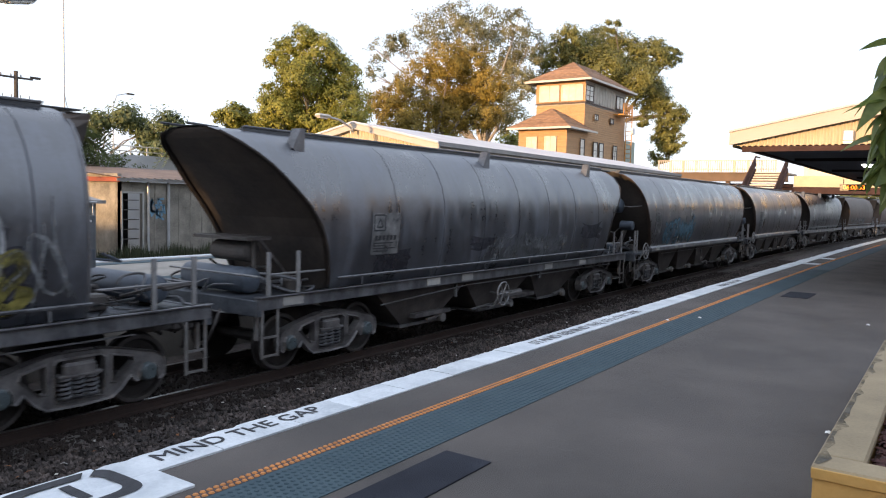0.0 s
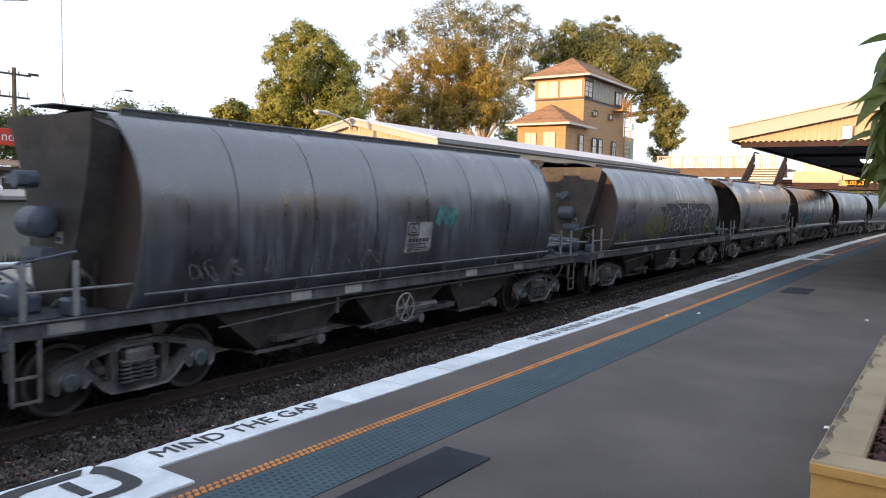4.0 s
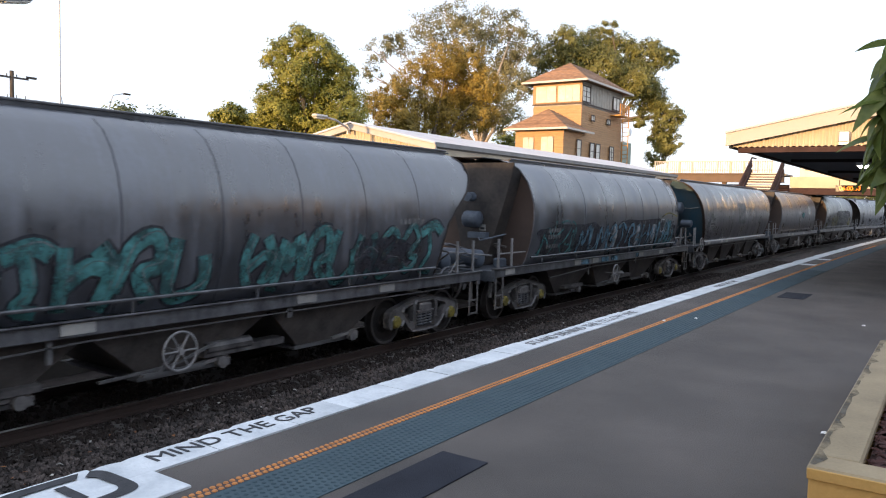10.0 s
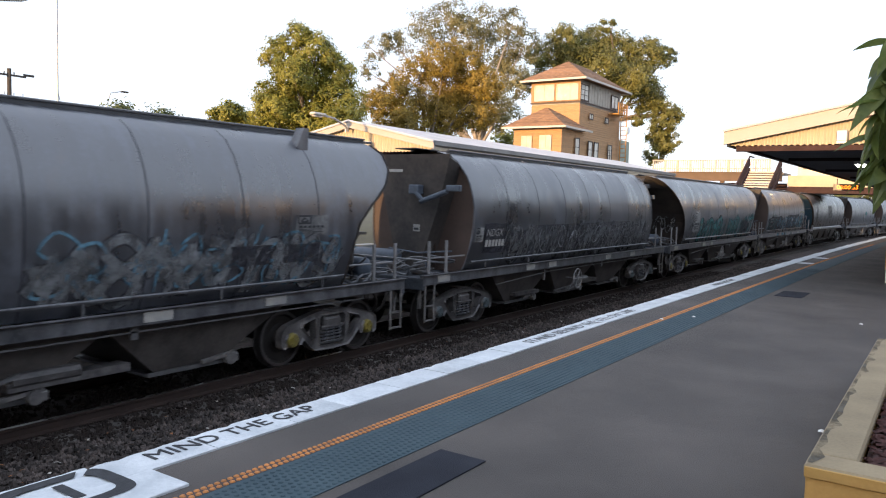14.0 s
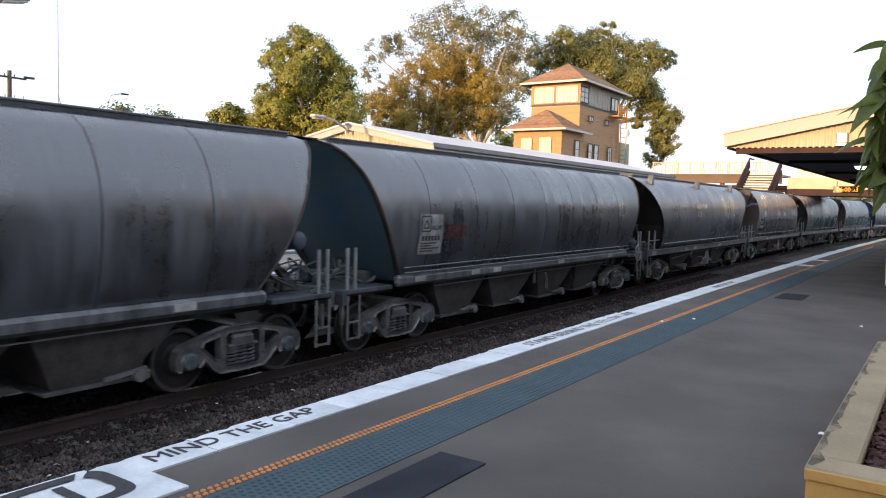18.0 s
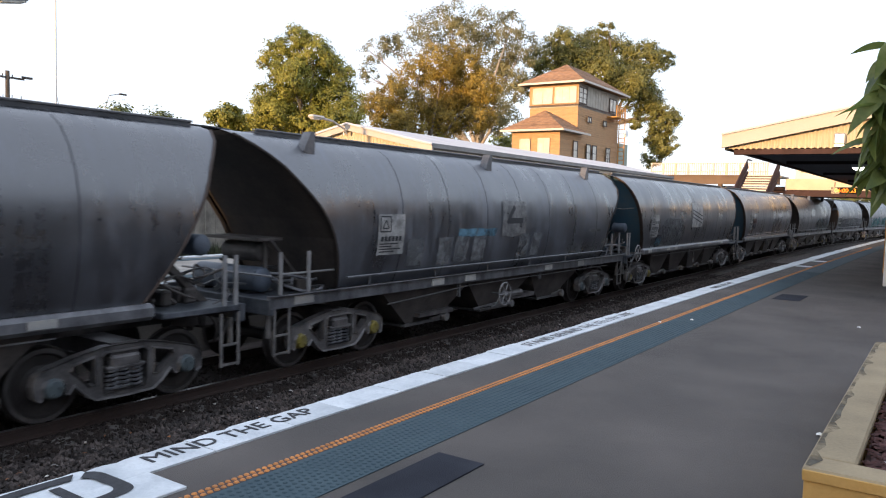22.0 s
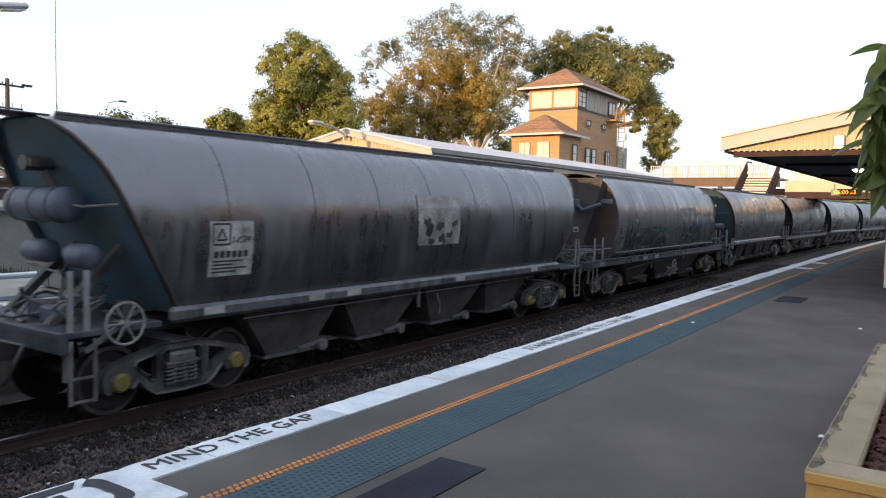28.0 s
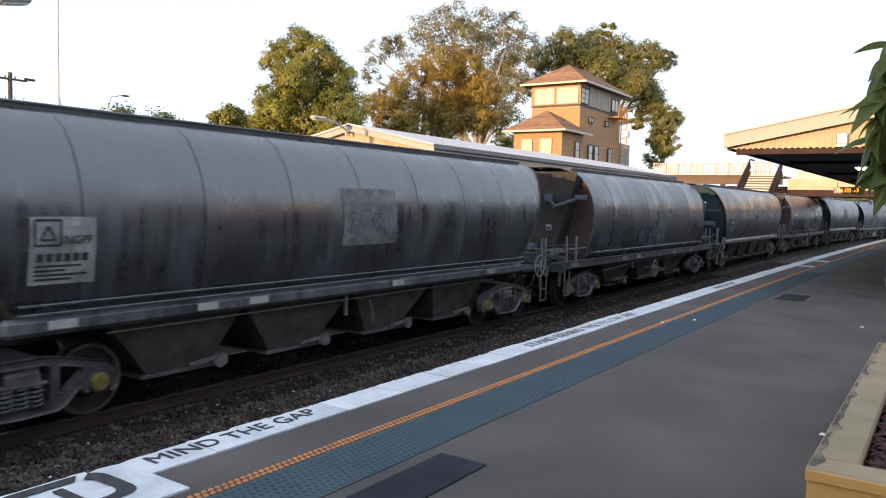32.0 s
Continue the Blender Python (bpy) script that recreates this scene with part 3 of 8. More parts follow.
# coping stones painted white, one by one
coping = tagged(thing("coping", "white-painted concrete edge of the platform", "platform edge", kind="structure"))
crng = random.Random(3)
x = -4.0
while x < 46:
    ln = crng.choice((0.55, 0.62, 0.62, 0.7)) if x < 20 else 1.2
    bm = bmesh.new()
    a, b = x + 0.004, x + ln - 0.004
    dz = crng.uniform(-0.003, 0.003)
    lip = crng.uniform(-0.022, 0.008)
    pts = []
    many = 12 if x < 16 else 3
    for xx in [a + (b - a) * q / (many - 1) for q in range(many)]:
        e = EDGE_Y + bend(xx) + lip + crng.uniform(-0.007, 0.005) - (0.02 if crng.random() < 0.06 else 0)
        pts.append([(xx, 3.785 + bend(xx), -0.09), (xx, 3.785 + bend(xx), 0.012 + dz), (xx, e - 0.02, 0.012 + dz), (xx, e, -0.006 + dz), (xx, e, -0.09)])
    add_grid(bm, pts)
    bm.faces.new([bm.verts.new(p) for p in pts[0]])
    bm.faces.new([bm.verts.new(p) for p in pts[-1]])
    part("coping_stone", bm, WHITE_COPING, coping)
    x += ln
bm = bmesh.new()
sweep(bm, [(3.785, -0.09), (3.785, 0.012), (4.12, 0.012), (4.12, -0.09)], x, 150)
part("coping_run", bm, WHITE_COPING, coping)

# the white pad with its stencilled sign, and the words on the coping
bm = bmesh.new()
soft_box(bm, (1.35, 3.61, 0.006), (2.48, 0.355, 0.02), 0.004)
pad = tagged(part("painted_pad", bm, WHITE_COPING), "white painted patch beside the platform edge", "floor marking", kind="structure")
bm = bmesh.new()
for r0, r1, sx in ((0.20, 0.275, 0.30),):
    pts = []
    n = 40
    for i in range(n + 1):
        a = 2 * math.pi * i / n
        ca, sa = math.cos(a), math.sin(a)
        e = 0.42
        u = math.copysign(abs(ca) ** e, ca)
        w = math.copysign(abs(sa) ** e, sa)
        pts.append(((2.10 + u * 0.32, 3.83 + w * 0.245, 0.0195), (2.10 + u * 0.23, 3.83 + w * 0.165, 0.0195)))
    add_grid(bm, pts[:7])
    add_grid(bm, pts[8:27])
    add_grid(bm, pts[28:])
add_box(bm, (2.12, 3.83, 0.0185), (0.06, 0.24, 0.003))
part("stencil_ring", bm, LETTER, pad, "worn dark stencilled ring with a bar")


def words(text, x0, x1, y0, height, z, paint=LETTER):
    me = text_mesh(text, height, paint)
    w = max(v.co.x for v in me.vertices) - min(v.co.x for v in me.vertices)
    k = (x1 - x0) / w
    for v in me.vertices:
        v.co.x *= k
    me.name = "painted_words"
    ob = new("painted_words", me)
    ob.parent = coping
    ob.matrix_local = pose(x0, y0 + bend(x0), z, 0, 0, math.degrees(heading((x0 + x1) / 2)))
    ob["label"] = "dark stencilled words " + text.lower()


words("MIND THE GAP", 2.68, 4.10, 3.90, 0.145, 0.0165)
words("STAND BEHIND THE YELLOW LINE", 7.55, 10.95, 3.875, 0.145, 0.0165, LETTER_WORN)
words("MIND THE GAP", 15.6, 17.2, 3.87, 0.145, 0.0165, LETTER_WORN)

# dark mat, cover plates, paint flashes and litter on the asphalt
bm = bmesh.new()
soft_box(bm, (3.2, 2.495, 0.004), (1.52, 0.345, 0.012), 0.003)
tagged(part("rubber_mat", bm, PATCH), "dark rectangular rubber mat set in the asphalt", "mat")
bm = bmesh.new()
soft_box(bm, (15.3, 2.40, 0.003), (1.0, 0.46, 0.012), 0.003)
tagged(part("cover_plate", bm, PATCH), "dark steel cover plate in the asphalt", "cover plate")
for x0, yy in ((24.2, 3.56), (27.1, 3.58)):
    bm = bmesh.new()
    soft_box(bm, (x0, yy + bend(x0), 0.004), (0.50, 0.42, 0.008), 0.002)
    tagged(part("paint_flash", bm, WHITE_COPING), "short white painted flash across the platform edge strip", "floor marking", "white flashes")
for x0, yy in ((6.01, 0.69), (10.96, 3.01), (12.02, 0.97), (10.4, 3.3)):
    bm = bmesh.new()
    add_grid(bm, [[(-0.035, -0.03, 0.0), (0.0, -0.025, 0.018), (0.04, -0.03, 0.004)], [(-0.04, 0.01, 0.012), (0.0, 0.0, 0.028), (0.035, 0.012, 0.01)], [(-0.02, 0.035, 0.0), (0.01, 0.03, 0.016), (0.03, 0.03, 0.0)]])
    ob = tagged(part("paper_scrap", bm, LITTER), "small crumpled scrap of white paper on the asphalt", "litter", "scraps of paper")
    ob.location = (x0, yy, 0.013)
    ob.scale = (0.75, 0.75, 0.75)

# leaves, chips and scraps among the stones beside the rail
SCRAP = mat("pale_scrap", (0.42, 0.40, 0.37), 0.8, var=0.4, scale=9, random_tint=0.4)
DRY_LEAF = mat("dry_leaf", (0.20, 0.085, 0.035), 0.8, var=0.4, scale=9, random_tint=0.4)
bm = bmesh.new()
add_grid(bm, [[(-0.03, -0.015, 0), (0.0, -0.02, 0.012), (0.03, -0.012, 0)], [(-0.028, 0.016, 0.006), (0.0, 0.014, 0.016), (0.032, 0.018, 0.004)]])
SCRAP_ME = to_mesh("litter_scrap", bm, SCRAP)
sr = random.Random(12)
bm = bmesh.new()
add_grid(bm, [[(-0.04, 0, 0), (-0.01, -0.018, 0.008), (0.04, 0.0, 0.0)], [(-0.04, 0.002, 0), (-0.01, 0.018, 0.008), (0.04, 0.002, 0.0)]])
LEAF_ME = to_mesh("fallen_leaf", bm, DRY_LEAF)
for i in range(46):
    x = 3.0 + 14.0 * sr.random() ** 1.4
    dry = i % 2
    ob = tagged(new("fallen_leaf" if dry else "litter_scrap", LEAF_ME if dry else SCRAP_ME), "dry brown leaf on the ballast" if dry else "pale scrap of litter on the ballast", "leaf" if dry else "litter", "leaves on the ballast" if dry else "litter on the ballast")
    k = sr.uniform(0.5, 1.2)
    ob.matrix_world = pose(x, sr.uniform(7.3, 8.45), BED_Z + 0.012, sr.uniform(-20, 20), sr.uniform(-20, 20), sr.uniform(0, 360)) @ Matrix.Diagonal((k, k, k, 1))

# ---- planter ----
planter = thing("planter", "ochre-painted concrete planter with a worn pale rim", "planter")
PX0, PX1, PY0, PY1, PZ = 3.80, 8.0, -0.90, 0.505, 0.45
bm = bmesh.new()
for c, s in (((PX0 + 0.10, (PY0 + PY1) / 2, PZ / 2 - 0.03), (0.18, PY1 - PY0 - 0.02, PZ - 0.06)), ((PX1 - 0.10, (PY0 + PY1) / 2, PZ / 2 - 0.03), (0.18, PY1 - PY0 - 0.02, PZ - 0.06)), (((PX0 + PX1) / 2, PY1 - 0.10, PZ / 2 - 0.03), (PX1 - PX0 - 0.38, 0.18, PZ - 0.06)), (((PX0 + PX1) / 2, PY0 + 0.10, PZ / 2 - 0.03), (PX1 - PX0 - 0.38, 0.18, PZ - 0.06))):
    soft_box(bm, c, s, 0.006)
part("wall", bm, OCHRE, planter)
bm = bmesh.new()
for c, s in (((PX0 + 0.105, (PY0 + PY1) / 2, PZ - 0.028), (0.21, PY1 - PY0, 0.056)), ((PX1 - 0.105, (PY0 + PY1) / 2, PZ - 0.028), (0.21, PY1 - PY0, 0.056)), (((PX0 + PX1) / 2, PY1 - 0.105, PZ - 0.028), (PX1 - PX0 - 0.42, 0.21, 0.056)), (((PX0 + PX1) / 2, PY0 + 0.105, PZ - 0.028), (PX1 - PX0 - 0.42, 0.21, 0.056))):
    soft_box(bm, c, s, 0.012)
part("rim", bm, PLANTER_TOP, planter, "pale concrete rim")
bm = bmesh.new()
soft_box(bm, (PX0 - 0.002, (PY0 + PY1) / 2, PZ - 0.034), (0.012, PY1 - PY0 - 0.01, 0.05), 0.003)
part("rim_face", bm, OCHRE, planter, "ochre painted edge of the rim")
bm = bmesh.new()
wr = random.Random(8)
pts = []
for i in range(33):
    xx = PX0 + 0.03 + i * (PX1 - PX0 - 0.06) / 32
    pts.append(((xx, PY1 - 0.010, PZ + 0.003), (xx, PY1 - 0.03 - 0.045 * wr.random() ** 2, PZ + 0.003)))
add_grid(bm, pts)
part("worn_edge", bm, WORN_GREY, planter, "grey worn strip where the paint is gone")
bm = bmesh.new()
add_box(bm, ((PX0 + PX1) / 2, (PY0 + PY1) / 2, PZ - 0.16), (PX1 - PX0 - 0.42, PY1 - PY0 - 0.42, 0.1))
part("soil", bm, MULCH, planter)
verts, faces = [], []
for i in range(2600):
    x, y = PX0 + 0.22 + rng.random() * 2.6, PY1 - 0.22 - rng.random() * 0.9
    a, ln, w = rng.random() * 6.3, 0.02 + 0.03 * rng.random(), 0.008 + 0.012 * rng.random()
    t1, t2 = (rng.random(2) - 0.5) * 0.03
    z = PZ - 0.11 + 0.025 * rng.random()
    k = len(verts)
    d, e = np.array((math.cos(a), math.sin(a))) * ln, np.array((-math.sin(a), math.cos(a))) * w
    verts += [(x - d[0] - e[0], y - d[1] - e[1], z - t1), (x + d[0] - e[0], y + d[1] - e[1], z + t1), (x + d[0] + e[0], y + d[1] + e[1], z + t2), (x - d[0] + e[0], y - d[1] + e[1], z - t2), (x, y, z + 0.012)]
    faces += [(k, k + 1, k + 4), (k + 1, k + 2, k + 4), (k + 2, k + 3, k + 4), (k + 3, k, k + 4)]
ob = new("mulch", quad_mesh("mulch", verts, faces, MULCH))
ob.parent = planter
tagged(ob, "dark red-brown bark chips", kind="stuff")
bm = bmesh.new()
for i in range(5):
    a = i * 1.256
    c, s = math.cos(a), math.sin(a)
    add_grid(bm, [[(0, 0, 0), (0.012 * c - 0.008 * s, 0.012 * s + 0.008 * c, 0.006)], [(0.012 * c + 0.008 * s, 0.012 * s - 0.008 * c, 0.006), (0.032 * c, 0.032 * s, 0.012)]])
fl = tagged(part("fallen_blossom", bm, LITTER), "pale fallen blossom on the bark mulch", "flower")
fl.location = (4.35, 0.17, PZ - 0.075)


# ---- a broad-leaved shrub in the planter ----
def leaf_mesh(length, width, droop):
    bm = bmesh.new()
    rows = []
    for i in range(8):
        u = i / 7
        w = width * math.sin(math.pi * (0.06 + 0.94 * u) ** 0.8) * 0.5 + 0.002
        z = -droop * length * u * u
        rows.append([(u * length, -w, z + w * 0.35), (u * length, 0, z), (u * length, w, z + w * 0.35)])
    add_grid(bm, rows)
    return to_mesh("leaf", bm, LEAF_BROAD, True)


shrub = thing("frangipani", "leafy shrub with long glossy green leaves in the planter", "shrub")
bm = bmesh.new()
stems = [[(6.1, 0.0, 0.3), (6.0, -0.05, 1.1), (5.6, 0.08, 1.7), (5.14, 0.36, 2.36)], [(6.0, -0.05, 1.1), (5.7, -0.02, 1.9), (5.20, 0.35, 2.60)], [(6.0, -0.05, 1.1), (5.7, 0.1, 1.6), (5.16, 0.36, 2.00)]]
for s in stems:
    add_tube(bm, s, 0.028, 8)
part("stem", bm, BARK, shrub)
leaf_kinds = [leaf_mesh(0.25, 0.092, 0.35), leaf_mesh(0.29, 0.102, 0.5), leaf_mesh(0.21, 0.080, 0.25)]
lr = random.Random(21)
for tip in ((5.15, 0.37, 2.44), (5.20, 0.35, 2.66), (5.14, 0.37, 2.16), (5.12, 0.375, 2.31), (5.16, 0.36, 2.02)):
    for i in range(13):
        ob = shared("leaf", lr.choice(leaf_kinds), shrub)
        az, el = i * 137.5 + lr.uniform(-20, 20), lr.uniform(-10, 72)
        ob.matrix_local = pose(tip[0], tip[1], tip[2] - lr.uniform(0, 0.16)) @ pose(0, 0, 0, 0, 0, az) @ pose(0, 0, 0, 0, el, 0) @ pose(0, 0, 0, lr.uniform(-65, 65))


# ---- platform awnings ----
def corrugated(bm, x, y0, y1, z0, ztop, pitch=0.115, depth=0.03):
    """A ribbed end sheet in the plane x, from y0 to y1, its top following ztop(y), its foot scalloped."""
    n = int(round((y1 - y0) / pitch * 6))
    rows = []
    for i in range(n + 1):
        y = y0 + (y1 - y0) * i / n
        ph = 2 * math.pi * (y - y0) / pitch
        rows.append([(x + depth * 0.5 * math.cos(ph), y, z0 + 0.028 * abs(math.sin(ph / 2))), (x + depth * 0.5 * math.cos(ph), y, ztop(y))])
    add_grid(bm, rows)


def awning(name, label, x0, x1, ya, yr, yb, ze, zr, foot, curved, strip):
    """A gabled platform roof from eave ya over the ridge yr to eave yb."""
    sh = (lambda x: bend(x)) if curved else (lambda x: 0.0)
    roof = thing(name, label, "platform awning")
    zt = lambda y: zr - (zr - ze) * abs((y - yr) / ((ya if (ya - yr) * (y - yr) > 0 else yb) - yr))
    n = max(1, int((x1 - x0) / 6))
    xs = [x0 - 0.12 + (x1 - x0 + 0.12) * i / n for i in range(n + 1)]
    bm = bmesh.new()
    prof = [(ya, ze), (yr, zr), (yb, zt(yb)), (yb, zt(yb) - 0.05), (yr, zr - 0.05), (ya, ze - 0.05)]
    add_grid(bm, [[(x, y + sh(x), z) for y, z in prof + prof[:1]] for x in xs])
    bm.faces.new([bm.verts.new((xs[0], y + sh(xs[0]), z)) for y, z in prof])
    part("roof_sheet", bm, ROOF_SHEET, roof, "pale metal roof sheet")
    for side, y in (("a", ya), ("b", yb)):
        bm = bmesh.new()
        o = 0.07 if (y - yr) > 0 else -0.07
        z = zt(y)
        prof = [(y, z - 0.14), (y, z + 0.015), (y + o, z + 0.015), (y + o, z - 0.10)]
        add_grid(bm, [[(x, yy + sh(x), zz) for yy, zz in prof + prof[:1]] for x in xs])
        part("gutter", bm, GUTTER, roof, "grey metal gutter")
        bm = bmesh.new()
        prof = [(y - o * 0.4, z - 0.30), (y - o * 0.4, z - 0.142), (y - o * 0.05, z - 0.142), (y - o * 0.05, z - 0.30)]
        add_grid(bm, [[(x, yy + sh(x), zz) for yy, zz in prof + prof[:1]] for x in xs[:]])
        part("fascia", bm, CREAM, roof)
    bm = bmesh.new()
    lo, hi = min(ya, yb), max(ya, yb)
    corrugated(bm, x0 + 0.05, lo + 0.06, hi - 0.06, foot, lambda y: zt(y) - 0.06)
    part("gable_sheet", bm, CREAM, roof, "cream ribbed metal gable sheet")
    for y in (ya, yb):
        bm = bmesh.new()
        a, b = Vector((x0 - 0.10, y + (0.05 if y > yr else -0.05), zt(y) - 0.12)), Vector((x0 - 0.10, yr, zr - 0.12))
        for xx, th, dz0, dz1 in ((x0 - 0.10, 0.035, -0.5 * strip, 0.5 * strip),):
            poly = [(a.y, a.z + dz0), (b.y, b.z + dz0), (b.y, b.z + dz1), (a.y, a.z + dz1)]
            f0 = [bm.verts.new((xx - th, p, q)) for p, q in poly]
            f1 = [bm.verts.new((xx + th, p, q)) for p, q in poly]
            bm.faces.new(f0), bm.faces.new(f1[::-1])
            for i in range(4):
                j = (i + 1) % 4
                bm.faces.new((f0[j], f0[i], f1[i], f1[j]))
        part("bargeboard", bm, BARGE, roof, "pale folded bargeboard")
        bm = bmesh.new()
        zz = 0.5 * strip + 0.02
        p = [(x0 - 0.15, y + (0.06 if y > yr else -0.06), zt(y) - 0.12 + zz), (x0 - 0.15, yr, zr - 0.12 + zz)]
        add_tube(bm, p, 0.034, 6)
        part("cap_flashing", bm, FLASHING, roof)
    return roof, zt


near_awning, zt_near = awning("platform_awning", "long cream platform awning with a dark underside", 16.5, 78.0, 4.02, -1.5, -7.0, 3.17, 4.25, 2.885, True, 0.27)
# the soffit's dark colour includes the shade below the roof
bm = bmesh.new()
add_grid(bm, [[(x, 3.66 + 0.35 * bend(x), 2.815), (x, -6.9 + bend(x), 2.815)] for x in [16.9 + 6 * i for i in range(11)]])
part("soffit", bm, SOFFIT, near_awning, "soffit with the awning's shade in its dark colour")
bm = bmesh.new()
add_box(bm, (16.60, -1.5, 2.835), (0.10, 10.7, 0.105))
add_box(bm, (16.60, -1.5, 2.790), (0.16, 10.7, 0.014))
part("end_beam", bm, DARK_BEAM, near_awning, "dark steel end beam")
for y in (3.60, 1.2, -4.0):
    bm = bmesh.new()
    sweep(bm, [(y - 0.05, 2.775), (y - 0.05, 2.81), (y + 0.05, 2.81), (y + 0.05, 2.775)], 16.7, 77, curve=lambda x: 0.35 * bend(x))
    part("long_beam", bm, DARK_BEAM, near_awning)
# cross beams, coloured as dark as the shade they hang in
for i in range(10):
    bm = bmesh.new()
    x = 19.5 + 5.8 * i
    add_box(bm, (x, -1.65 + bend(x), 2.775), (0.10, 10.0, 0.07))
    part("cross_beam", bm, SHADED_BEAM, near_awning)
for i in range(9):
    x = 19.45 + 5.8 * i
    bm = bmesh.new()
    soft_box(bm, (0, 0, 1.35), (0.16, 0.16, 2.7), 0.012)
    soft_box(bm, (0, 0, 0.06), (0.26, 0.26, 0.12), 0.01)
    ob = part("column", bm, CREAM, near_awning, "cream steel column")
    ob.location = (x, -1.6 + bend(x), 0)
bm = bmesh.new()
soft_box(bm, (16.45, 1.86, 3.06), (0.18, 0.20, 0.22), 0.02)
add_box(bm, (16.43, 1.86, 2.93), (0.15, 0.17, 0.05))
flood = tagged(part("floodlight", bm, GALV), "small silver floodlight on the awning gable", "floodlight")
bm = bmesh.new()
add_tube(bm, [(16.52, 1.70, 2.98), (16.50, 1.55, 2.96), (16.50, 1.45, 3.02), (16.50, 1.42, 3.16), (16.50, 1.47, 3.30)], 0.014)
part("cable", bm, DARK_BEAM, flood)
for x, y in ((21.0, 1.95), (24.5, 1.95), (29.0, 2.0), (35.0, 2.0), (41.0, 1.9), (47.0, 1.8), (53.0, 1.7)):
    bm = bmesh.new()
    add_cyl(bm, (x, y + bend(x), 2.74), (x, y + bend(x), 2.81), 0.19, 16)
    lampb = tagged(part("ceiling_light", bm, GALV), "round white lit lamp under the awning", "ceiling light", "lights under the awning")
    bm = bmesh.new()
    add_cyl(bm, (x, y + bend(x), 2.67), (x, y + bend(x), 2.74), 0.10, 16, 0.17)
    part("diffuser", bm, LAMP_GLASS, lampb, "glowing white diffuser")
clock = thing("departure_clock", "black hanging display with lit orange digits", "clock")
CX = 33.0
CY = 3.42
bm = bmesh.new()
soft_box(bm, (CX + 0.08, CY, 2.47), (0.14, 1.05, 0.26), 0.01)
part("case", bm, BLACK, clock)
bm = bmesh.new()
for y in (CY - 0.4, CY + 0.4):
    add_cyl(bm, (CX + 0.08, y, 2.58), (CX + 0.08, y, 2.80), 0.015, 8)
part("hanger", bm, DARK_BEAM, clock)
me = text_mesh("06:00:53", 0.16, LED)
ob = shared("digits", me, clock, pose(CX + 0.005, CY + 0.40, 2.40) @ Matrix(((0, 0, -1, 0), (-1, 0, 0, 0), (0, 1, 0, 0), (0, 0, 0, 1))))
ob["label"] = "glowing orange time digits"

post = thing("white_post", "white steel post with its sunlit orange edge coloured in", "post", pose(19.45, 1.10, 0))
bm = bmesh.new()
soft_box(bm, (0, 0, 1.4), (0.12, 0.12, 2.8), 0.01)
part("shaft", bm, SIGN_WHITE, post)
# orange strip stands for the low sun on the post's edge
bm = bmesh.new()
soft_box(bm, (0, 0.07, 1.0), (0.10, 0.02, 1.4), 0.004)
part("edge_strip", bm, BALCONY, post)
# unseen slabs behind the camera, added to keep the low sun off the platform
rear = thing("road_overpass", "unseen concrete slabs added to shade the platform from the sun", "overpass")
bm = bmesh.new()
add_box(bm, (-48.0, -1.7, 7.0), (5.0, 30.6, 5.0))
add_box(bm, (-48.0, 22.8, 5.9), (5.0, 18.4, 2.8))
part("deck", bm, CONCRETE, rear)
bm = bmesh.new()
for y in (-15.0, 12.3, 30.0):
    add_box(bm, (-48.0, y, 1.5), (3.0, 1.2, 6.2))
part("pier", bm, CONCRETE, rear)

# an unseen wall at the platform's back, added to darken the wagons' lower reflections
station = thing("station_building", "unseen grey wall added behind the platform to darken reflections", "building", kind="structure")
bm = bmesh.new()
add_box(bm, (16.0, -9.3, 2.2), (92.0, 0.4, 7.6))
part("wall", bm, mat("grey_render", (0.15, 0.155, 0.17), 0.85, var=0.2, scale=1.5, fine=20), station)
bm = bmesh.new()
soft_box(bm, (16.0, -9.2, 6.1), (92.4, 0.8, 0.25), 0.03)
part("parapet", bm, CONCRETE, station)

# ---- island platform ----
bm = bmesh.new()
sweep(bm, [(11.70, -1.62), (11.70, -0.02), (16.45, -0.02), (16.45, -1.62)], -25, 75, curve=line)
tagged(part("island_platform", bm, CONCRETE), "pale concrete island platform between the tracks", "platform", kind="structure")
for y0, y1 in ((11.62, 11.95), (16.2, 16.52)):
    bm = bmesh.new()
    sweep(bm, [(y0, -0.1), (y0, 0.0), (y1, 0.0), (y1, -0.1)], -25, 75, curve=line)
    tagged(part("island_edge", bm, WHITE_COPING), "white painted edge of the island platform", "platform edge", kind="structure")
for y0, y1 in ((12.3, 12.75), (15.5, 15.95)):
    bm = bmesh.new()
    sweep(bm, [(y0, -0.022), (y0, -0.008), (y1, -0.008), (y1, -0.022)], -25, 75, curve=line)
    tagged(part("island_tactile", bm, BLUE_TACTILE), "blue tactile strip on the island platform", "tactile paving", kind="structure")

isl_awning, zt_isl = awning("island_awning", "cream gabled awning over the island platform", 16.0, 36.3, 11.22, 14.1, 16.98, 3.10, 3.73, 2.83, False, 0.17)
bm = bmesh.new()
add_grid(bm, [[(x, 11.35, 2.93), (x, 16.85, 2.93)] for x in (16.2, 26, 36)])
part("soffit", bm, DARK_BEAM, isl_awning)
